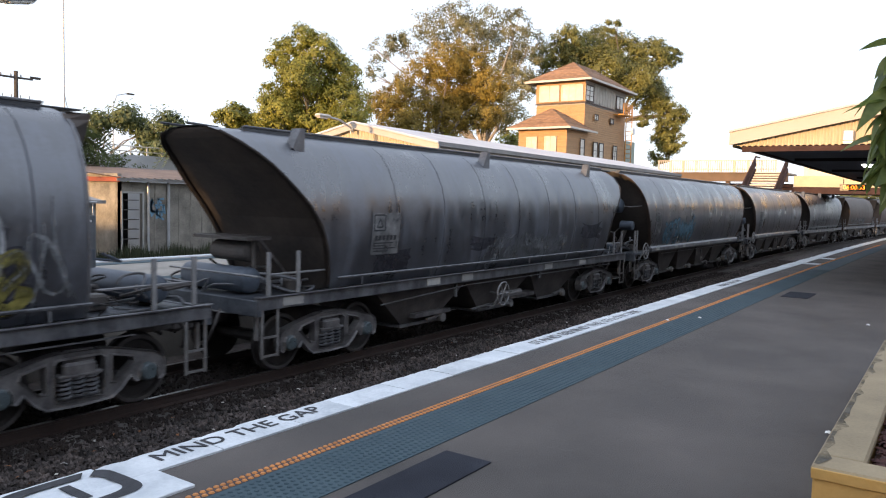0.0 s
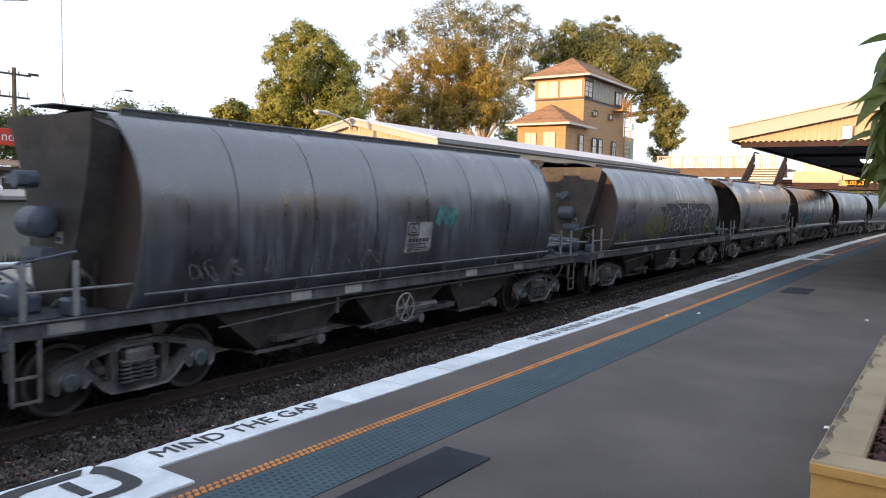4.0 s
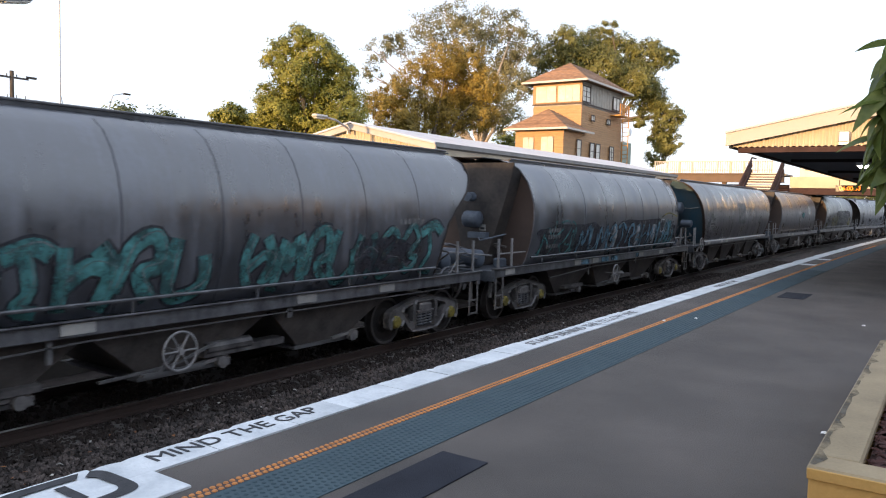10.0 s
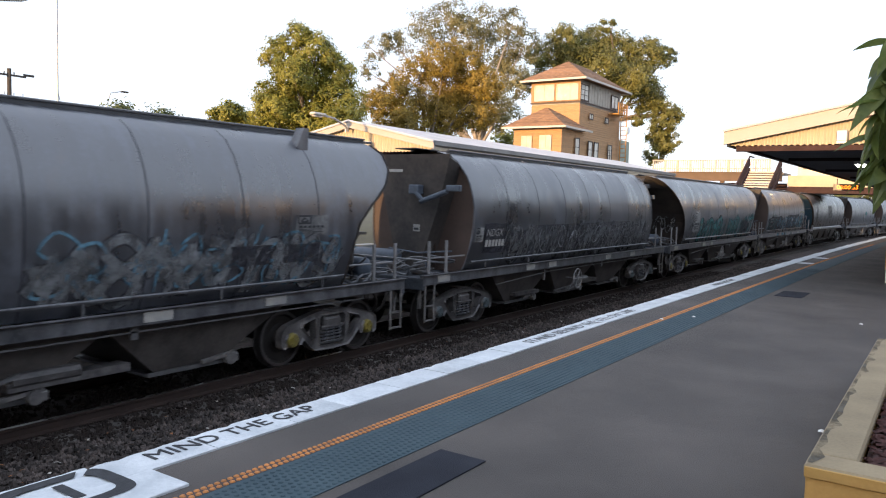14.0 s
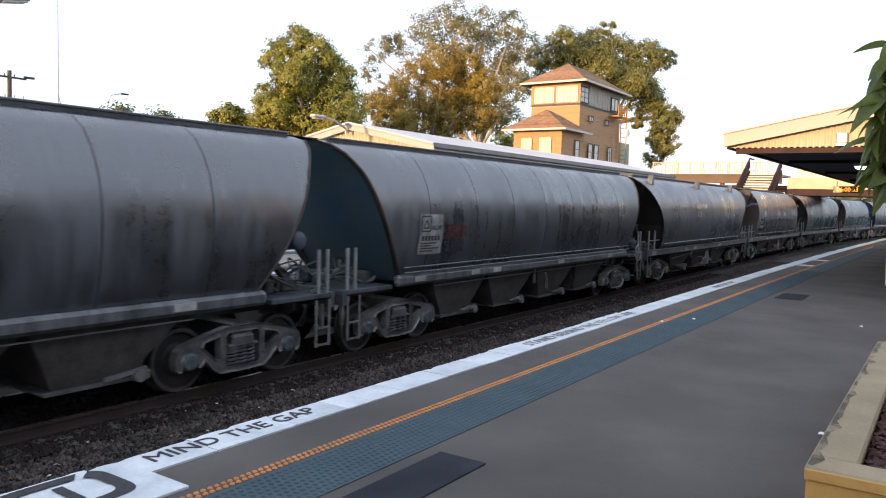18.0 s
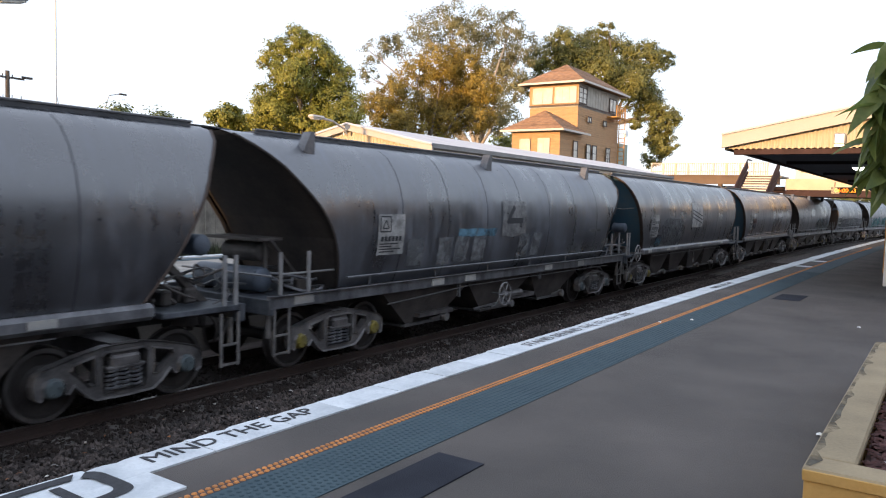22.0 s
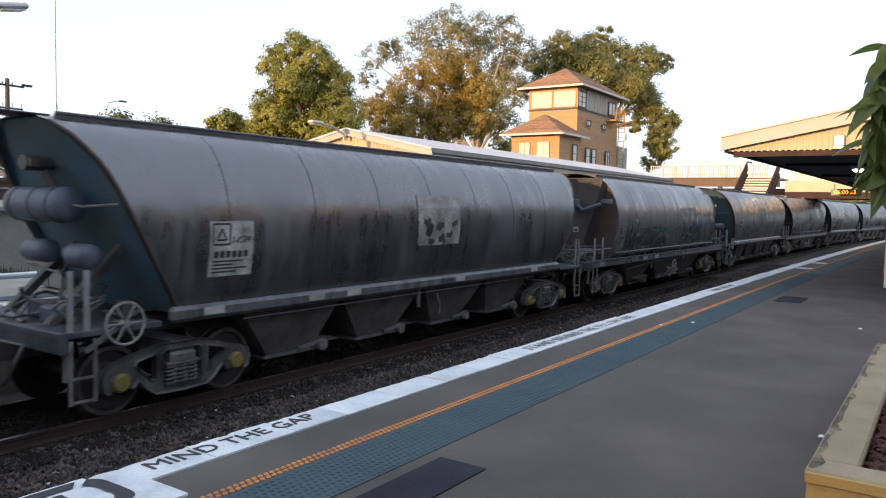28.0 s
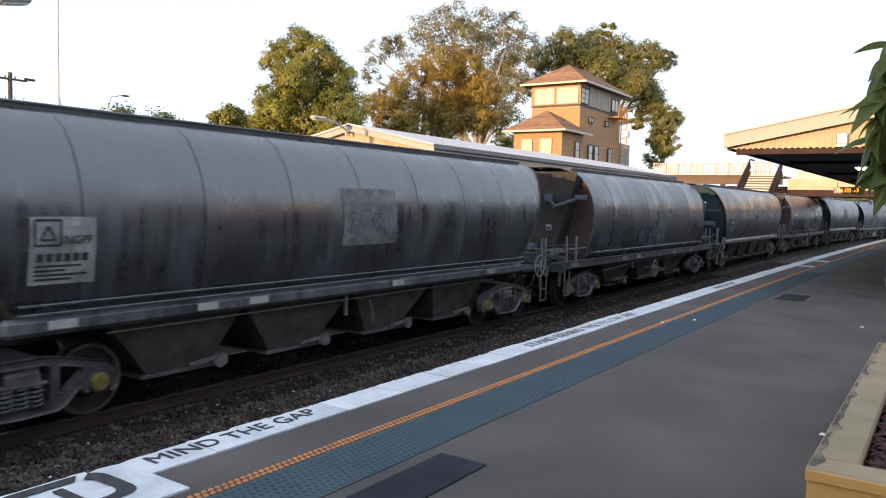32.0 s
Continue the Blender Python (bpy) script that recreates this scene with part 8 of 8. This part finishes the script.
tag(T[0], 2.2, 4.0, 1.45, 2.15, SPRAY_GREY, 44, 0.04, "faded sprayed scrawl")
piece(T[0], 11.3, 12.35, 1.45, 2.0, SPRAY_YELLOW, SPRAY_DARK, 44, "dull yellow sprayed shapes", 0.12)
part("paint_patch", patch(8.35, 9.0, 1.42, 1.62, 0.0125, 0.02, 45), SPRAY_DARK, T[0], "black painted block")
number_panel(T[1], 7.25, 8.05, 1.7, 2.26, seed=45)
piece(T[1], 8.2, 8.75, 2.22, 2.48, SPRAY_TEAL, SPRAY_TEAL, 46, "teal sprayed blob", 0.09)
scrawl(T[1], 2.6, 12.0, 1.45, 1.9, FADED, 47, 0.9, 0.02, "faint chalk scrawl")
number_panel(T[2], 2.27, seed=48, code="NGPF", z0=1.73, z1=2.49)
emblem(T[2], 7.02, style="faded", seed=49)
scrawl(T[2], 3.3, 4.4, 1.45, 1.85, FADED, 50, 1.0, 0.02, "faint chalk scrawl")
# teal and pale blue loops, on the sill too
smear(T[3], 2.2, 6.4, 1.38, 2.25, SPRAY_DARK, 50, "dark rubbed ground under the paint")
smear(T[3], 7.0, 13.0, 1.38, 2.3, SPRAY_DARK, 51, "dark rubbed ground under the paint")
tag(T[3], 2.3, 4.2, 1.42, 2.2, SPRAY_TEAL, 51, 0.05, "teal sprayed scrawl", 0.8, twice=False)
block_piece(T[3], 4.6, 10.6, 1.44, 2.1, SPRAY_BLUE, SPRAY_DARK, 52, "pale blue sprayed shapes", 0.09, 1.0)
block_piece(T[3], 10.9, 12.6, 1.42, 2.12, SPRAY_BLUE, SPRAY_TEAL, 53, "pale blue sprayed swirls", 0.12, 0.9)
scrawl(T[3], 10.9, 12.5, 1.5, 2.4, SPRAY_WHITE, 54, 1.2, 0.03, "white sprayed curls", zig=0.1)
sprayed(T[3], [smooth([(11.2, 2.35), (12.0, 2.5), (12.9, 2.38)], 6)], 0.06, SPRAY_YELLOW, "yellow sprayed stroke", 55)
for u in (7.0, 8.9, 10.4):
    part("paint_patch", patch(u, u + 0.32, 1.5, 2.12, 0.0085, 0.05, int(u * 7)), SPRAY_WHITE, T[3], "white sprayed block shape")
for z in (1.62, 1.86, 2.02):
    bm = bmesh.new()
    for i in range(5):
        add_grid(bm, [[skin(2.75 + 0.14 * i, z, 0.011), skin(2.85 + 0.14 * i, z, 0.011)], [skin(2.75 + 0.14 * i, z + 0.1, 0.011), skin(2.85 + 0.14 * i, z + 0.1, 0.011)]])
    part("wagon_number_bars", bm, FADED, T[3])
for u in (5.2, 6.6, 7.3, 9.4):
    bm = bmesh.new()
    add_box(bm, (-HALF + u, -1.262, 1.17), (0.5, 0.01, 0.13))
    part("sill_paint", bm, SPRAY_BLUE, T[3], "blue sprayed smear on the sill")
number_panel(T[4], 2.9, 3.65, 1.72, 2.46, seed=54)
block_piece(T[4], 3.7, 8.0, 1.40, 2.12, SPRAY_TEAL, SPRAY_DARK, 55, "teal sprayed shapes", 0.19, 0.95)
block_piece(T[4], 8.3, 12.9, 1.42, 2.15, SPRAY_TEAL, SPRAY_DARK, 155, "teal sprayed shapes", 0.15, 0.80)
smear(T[4], 10.6, 12.2, 1.42, 2.1, SPRAY_DARK, 156, "dark rubbed patch", 0.0128)
tag(T[4], 2.1, 2.9, 1.75, 2.5, SPRAY_GREY, 56, 0.05, ratio=0.7, twice=False)
for c in [q for q in T[4].children if q.name.startswith(("brake_gear", "deck_rail", "roof_bracket"))]:
    bpy.data.objects.remove(c)


def end_marks(w, kind, y0, y1, z0, z1, material, seed, width, label):
    verts, faces = [], []
    for i, pts in enumerate(word(seed, y0, y1, z0, z1, 0.5, 0.1)):
        k = len(verts)
        for q, (y, z) in enumerate(pts):
            a, b = pts[max(0, q - 1)], pts[min(len(pts) - 1, q + 1)]
            d = Vector((b[0] - a[0], b[1] - a[1])).normalized() * width / 2
            for sgn in (-1, 1):
                yy, zz = -(y - d.y * sgn), z + d.x * sgn
                verts.append((-HALF + lerp(CUTS[kind], zz) + 0.015 - 0.001 * (i % 6), yy, zz))
        faces += [(k + 2 * q, k + 2 * q + 1, k + 2 * q + 3, k + 2 * q + 2) for q in range(len(pts) - 1)]
    ob = new("graffiti", quad_mesh("graffiti", verts, faces, material))
    ob.parent = w
    ob["label"] = label


end_marks(T[4], "C", -0.75, -0.15, 1.75, 2.15, SPRAY_GREY, 57, 0.03, "faint pale scrawl on the end sheet")
end_marks(T[4], "C", 0.15, 0.95, 1.75, 2.25, SPRAY_GREY, 58, 0.04, "pale sprayed scrawl on the end sheet")
bm = bmesh.new()
add_grid(bm, [[(-HALF - 0.12, 0.75, 3.42), (-HALF + 0.25, -1.02, 3.30)], [(-HALF + 0.02, 0.72, 3.74), (-HALF + 0.05, -0.55, 3.62)]])
bmesh.ops.solidify(bm, geom=list(bm.faces), thickness=0.04)
part("end_visor", bm, END_DARK, T[4], "dark plate over the wagon nose")
bm = bmesh.new()
soft_box(bm, (-HALF + 0.10, -0.1, 3.38), (0.14, 0.75, 0.14), 0.02)
part("end_box", bm, SILL, T[4], "pale box under the nose plate")
part("notice_plate", patch(2.2, 2.6, 1.36, 1.58, 0.006, 0.004, 5), FADED, T[4], "small worn notice")
bm = bmesh.new()
for i in range(6):
    add_grid(bm, [[skin(11.8 + 0.13 * i, 2.3, 0.011), skin(11.89 + 0.13 * i, 2.3, 0.011)], [skin(11.8 + 0.13 * i, 2.4, 0.011), skin(11.89 + 0.13 * i, 2.4, 0.011)]])
part("wagon_number_bars", bm, FADED, T[4])
number_panel(T[5], 2.05, 2.36, 1.86, 2.16, seed=57)
part("paint_patch", patch(2.42, 3.35, 1.60, 2.24, 0.006, 0.02, 58), SPRAY_DARK, T[5], "black painted number block")
smear(T[5], 3.5, 12.9, 1.40, 2.2, SPRAY_DARK, 257, "dark rubbed ground under the scrawl")
block_piece(T[5], 3.6, 12.6, 1.42, 2.1, SMEAR, SPRAY_DARK, 258, "dull grey sprayed shapes", 0.12, 0.9)
tag(T[5], 3.3, 12.9, 1.42, 2.2, FADED, 58, 0.03, "thin pale upright scrawl", 0.4, 0.05, twice=False)
scrawl(T[5], 4.2, 12.9, 1.45, 2.2, SPRAY_WHITE, 259, 0.8, 0.024, "thin white looping scrawl", zig=0.3)
tag(T[5], 7.8, 12.8, 1.5, 2.2, SPRAY_GREY, 159, 0.022, "thin white upright scrawl", 0.5, 0.05, twice=False)
ob = shared("wagon_code", text_mesh("NDGX", 0.17, PANEL), T[5], pose(*skin(2.48, 1.97, 0.013), 100.5, 0, 0))
ob["label"] = "pale stencilled letters NDGX"
bm = bmesh.new()
for i in range(6):
    add_grid(bm, [[skin(2.48 + 0.14 * i, 1.74, 0.011), skin(2.58 + 0.14 * i, 1.74, 0.011)], [skin(2.48 + 0.14 * i, 1.89, 0.011), skin(2.58 + 0.14 * i, 1.89, 0.011)]])
part("wagon_number_bars", bm, PALE, T[5])
piece(T[6], 7.9, 12.9, 1.40, 2.1, SPRAY_GREY, SPRAY_DARK, 60, "grey and white sprayed letters", 0.13)
tag(T[6], 8.0, 12.9, 1.5, 2.2, SPRAY_BLUE, 61, 0.04, "blue sprayed edges", 0.7, twice=False)
number_panel(T[6], 11.9, 12.6, 2.15, 2.45, faded=True, seed=62)
for u in (10.7, 11.7):
    part("paint_patch", patch(u, u + 0.75, 1.72, 2.02, 0.013, 0.03, int(u * 9)), SPRAY_DARK, T[6], "dark painted-over number block")
part("faded_panel", patch(5.6, 7.4, 2.2, 2.9, 0.004, 0.05, 63), GREY_STEEL, T[6], "darker repainted square")
number_panel(T[7], 2.27, seed=63, code="NGPF", z0=1.73, z1=2.49)
part("paint_patch", patch(3.15, 3.9, 2.02, 2.28, 0.006, 0.03, 60), mat("dull_red_paint", (0.10, 0.030, 0.028), 0.6, var=0.5, scale=4, fine=14, worn=0.6), T[7], "dull red sprayed patch")
part("paint_patch", patch(3.12, 3.85, 1.74, 2.0, 0.006, 0.03, 61), SPRAY_DARK, T[7], "dark sprayed patch")
number_panel(T[8], 2.27, seed=64, code="NGPF", z0=1.73, z1=2.49)
emblem(T[8], 7.02, style="bands", seed=65)
smear(T[8], 3.35, 5.95, 1.38, 2.36, SMEAR, 66, "rubbed grey patch over old paint")
scrawl(T[8], 3.6, 5.7, 1.45, 2.25, SPRAY_DARK, 166, 1.3, 0.04, "dark scrubbed strokes", 0.0075, 0.4)
scrawl(T[8], 3.7, 5.6, 1.45, 2.25, FADED, 167, 2.0, 0.026, "thin pale scratches", 0.009, 0.5)
smear(T[8], 2.95, 3.6, 1.36, 1.8, SPRAY_DARK, 168, "dark rubbed patch")
tag(T[8], 3.0, 3.55, 1.4, 1.7, SPRAY_BLUE, 169, 0.02, "small blue marks", twice=False)
number_panel(T[9], 2.7, seed=67)
emblem(T[9], 7.05, z0=2.0, wd=1.1, ht=0.8, style="arrow", seed=68)
for u in (3.6, 4.6, 5.2, 5.9, 7.9, 8.5):
    part("paint_patch", patch(u, u + 0.50, 1.52, 2.05, 0.009, 0.03, int(u * 10)), SPRAY_GREY, T[9], "grey sprayed block shape")
part("paint_patch", patch(5.3, 6.8, 2.05, 2.2, 0.006, 0.04, 7), SPRAY_BLUE, T[9], "blue sprayed band")
number_panel(T[10], 2.27, faded=False, seed=69, code="NGPF", z0=1.73, z1=2.49)
emblem(T[10], 7.02, style="colour", seed=70)
tag(T[10], 3.6, 6.8, 1.42, 2.0, SPRAY_GREY, 71, 0.03, "faint chalky scrawl", 0.7)
tag(T[10], 8.5, 11.0, 1.45, 2.1, SPRAY_GREY, 72, 0.022, "faint chalky scrawl", 0.5)
number_panel(T[11], 2.1, 2.6, 1.6, 2.3, seed=72)
tag(T[9], 10.6, 13.2, 1.45, 1.72, SPRAY_GREY, 90, 0.03, "worn white marks", 0.8, twice=False)
part("faded_panel", patch(11.9, 12.75, 2.02, 2.10, 0.006, 0.01, 91), FADED, T[9], "worn white bar")
part("notice_plate", patch(13.0, 13.4, 1.62, 1.82, 0.006, 0.004, 92), FADED, T[9], "small worn notice")
part("paint_patch", patch(12.5, 13.05, 1.45, 2.0, 0.006, 0.08, 95), RUST_EDGE, T[13], "rust-red bare patch")
for c in T[11].children:
    if c.name.startswith("handwheel"):
        c.location.x += 0.35
# big letters, loops and a worn white bracket shape
smear(T[11], 3.0, 6.9, 1.38, 2.2, SPRAY_DARK, 73, "dark rubbed patch")
sprayed(T[11], [smooth(p, 6) for p in ([(3.2, 1.45), (3.3, 2.2), (3.9, 2.3)], [(3.4, 2.05), (4.3, 2.2), (5.6, 2.05), (6.6, 2.15), (7.2, 1.95)], [(5.4, 2.3), (5.6, 2.05), (5.9, 2.35)], [(7.2, 1.95), (8.4, 2.2), (9.6, 2.02), (10.2, 2.1)])], 0.06, SPRAY_TEAL, "teal sprayed lines", 74)
sprayed(T[11], [smooth(p, 6) for p in ([(3.6, 1.95), (4.6, 2.05), (4.2, 1.7), (3.7, 1.55), (4.9, 1.5)], [(5.0, 1.5), (6.2, 1.95), (7.2, 1.75), (6.4, 1.5), (7.9, 1.62), (8.6, 1.95)], [(8.2, 1.5), (9.2, 1.9), (10.2, 1.6)])], 0.13, SPRAY_GREY, "fat grey sprayed swirls", 75)
sprayed(T[11], [[(10.55 + 0.72 * i + ex * math.cos(a * 0.34 - 0.6), 1.98 + 0.05 * i + ez * math.sin(a * 0.34 - 0.6)) for a in range(15)] for i in range(3) for ex, ez in ((0.36, 0.32), (0.24, 0.20))], 0.05, SPRAY_BLUE, "pale blue sprayed arcs", 76)
scrawl(T[11], 10.6, 13.0, 1.45, 1.95, FADED, 77, 1.2, 0.03, "thin grey sprayed loops")
part("faded_panel", patch(8.2, 10.3, 2.72, 2.86, 0.005, 0.02, 75), FADED, T[11], "worn white bar")
part("faded_panel", patch(8.2, 8.42, 2.35, 2.72, 0.005, 0.02, 76), FADED, T[11], "worn white bar")
part("faded_panel", patch(10.08, 10.3, 2.25, 2.72, 0.005, 0.02, 77), FADED, T[11], "worn white bar")
for u in (3.4, 4.4, 5.9, 8.6):
    bm = bmesh.new()
    add_box(bm, (-HALF + u, -1.262, 1.17), (0.55, 0.01, 0.15))
    part("sill_paint", bm, SPRAY_GREY, T[11], "grey sprayed smear on the sill")
number_panel(T[12], 2.27, seed=76, code="NGPF", z0=1.73, z1=2.49)
emblem(T[12], 7.02, style="worn", seed=77)
block_piece(T[13], 2.3, 4.1, 1.45, 2.0, SMEAR, SPRAY_DARK, 78, "dull grey sprayed shapes", 0.10, 0.9)
scrawl(T[13], 2.3, 3.9, 1.5, 2.1, SPRAY_BLUE, 178, 1.4, 0.03, "thin blue sprayed marks", zig=0.3)
smear(T[13], 4.2, 7.3, 1.4, 2.15, SPRAY_DARK, 79, "dark rubbed ground under the paint")
block_piece(T[13], 5.2, 7.2, 1.45, 2.1, SPRAY_GREY, SPRAY_BLUE, 79, "grey and blue sprayed shapes", 0.09, 0.9)
part("faded_panel", patch(7.45, 8.35, 1.43, 2.6, 0.005, 0.05, 80), FADED, T[13], "faded white streaked panel")
tag(T[13], 3.8, 5.2, 1.45, 2.0, FADED, 81, 0.03, ratio=0.9, twice=False)
tag(T[13], 8.8, 11.5, 1.45, 2.0, FADED, 82, 0.03, ratio=0.9, twice=False)
number_panel(T[14], 2.0, seed=82, code="NGPF", z0=1.73, z1=2.49)
emblem(T[14], 7.02, style="faded", seed=83)
scrawl(T[14], 7.2, 8.3, 2.1, 2.6, SPRAY_GREY, 84, 1.5, 0.05, "worn pale paint")


# ---- sleepers, one by one beside the platform ----
bm = bmesh.new()
soft_box(bm, (0, 0, 0), (0.24, 2.55, 0.16), 0.015)
SLEEPER_ME = to_mesh("sleeper", bm, SLEEPER)
sleepers = thing("sleepers", "grey concrete sleepers bedded in the ballast", "sleepers", kind="structure")
for i in range(100):
    x = -4.0 + 0.62 * i
    ob = shared("sleeper", SLEEPER_ME, sleepers, pose(x, TRACK_Y + line(x), BED_Z - 0.083, 0, 0, math.degrees(line_heading(x))))


# ---- what moves: the train rolls away to the east ----
def wagon_pose(k, t):
    x = (JOINTS[k] + JOINTS[k - 1]) / 2 + travelled(t)
    return pose(x, TRACK_Y + line(x), RAIL_Z, 0, 0, math.degrees(line_heading(x)))


def motions():
    for k, w in TRAIN.items():
        walk(w, [(float(t), wagon_pose(k, t)) for t in range(33)])
        x0 = (JOINTS[k] + JOINTS[k - 1]) / 2
        # the wheels turn while the wagon is near
        times = [i / 15.0 for i in range(int(SECONDS * 15) + 1) if -12 < x0 + travelled(i / 15.0) < 40]
        if not times:
            continue
        if times[0] > 0:
            times.insert(0, 0.0)
        if times[-1] < SECONDS:
            times.append(SECONDS)
        rows = []
        start = travelled(times[1]) if times[0] == 0.0 and len(times) > 1 and times[1] > 0.2 else travelled(times[0])
        last = travelled(times[-2]) if times[-1] == SECONDS and len(times) > 1 and times[-1] - times[-2] > 0.2 else travelled(times[-1])
        for ws in AXLES[k]:
            at = ws.matrix_basis.translation.copy()
            rows = [(t, pose(*at, 0, math.degrees((min(max(travelled(t), start), last) - start) / 0.46), 0)) for t in times]
            walk(ws, rows)


motions()
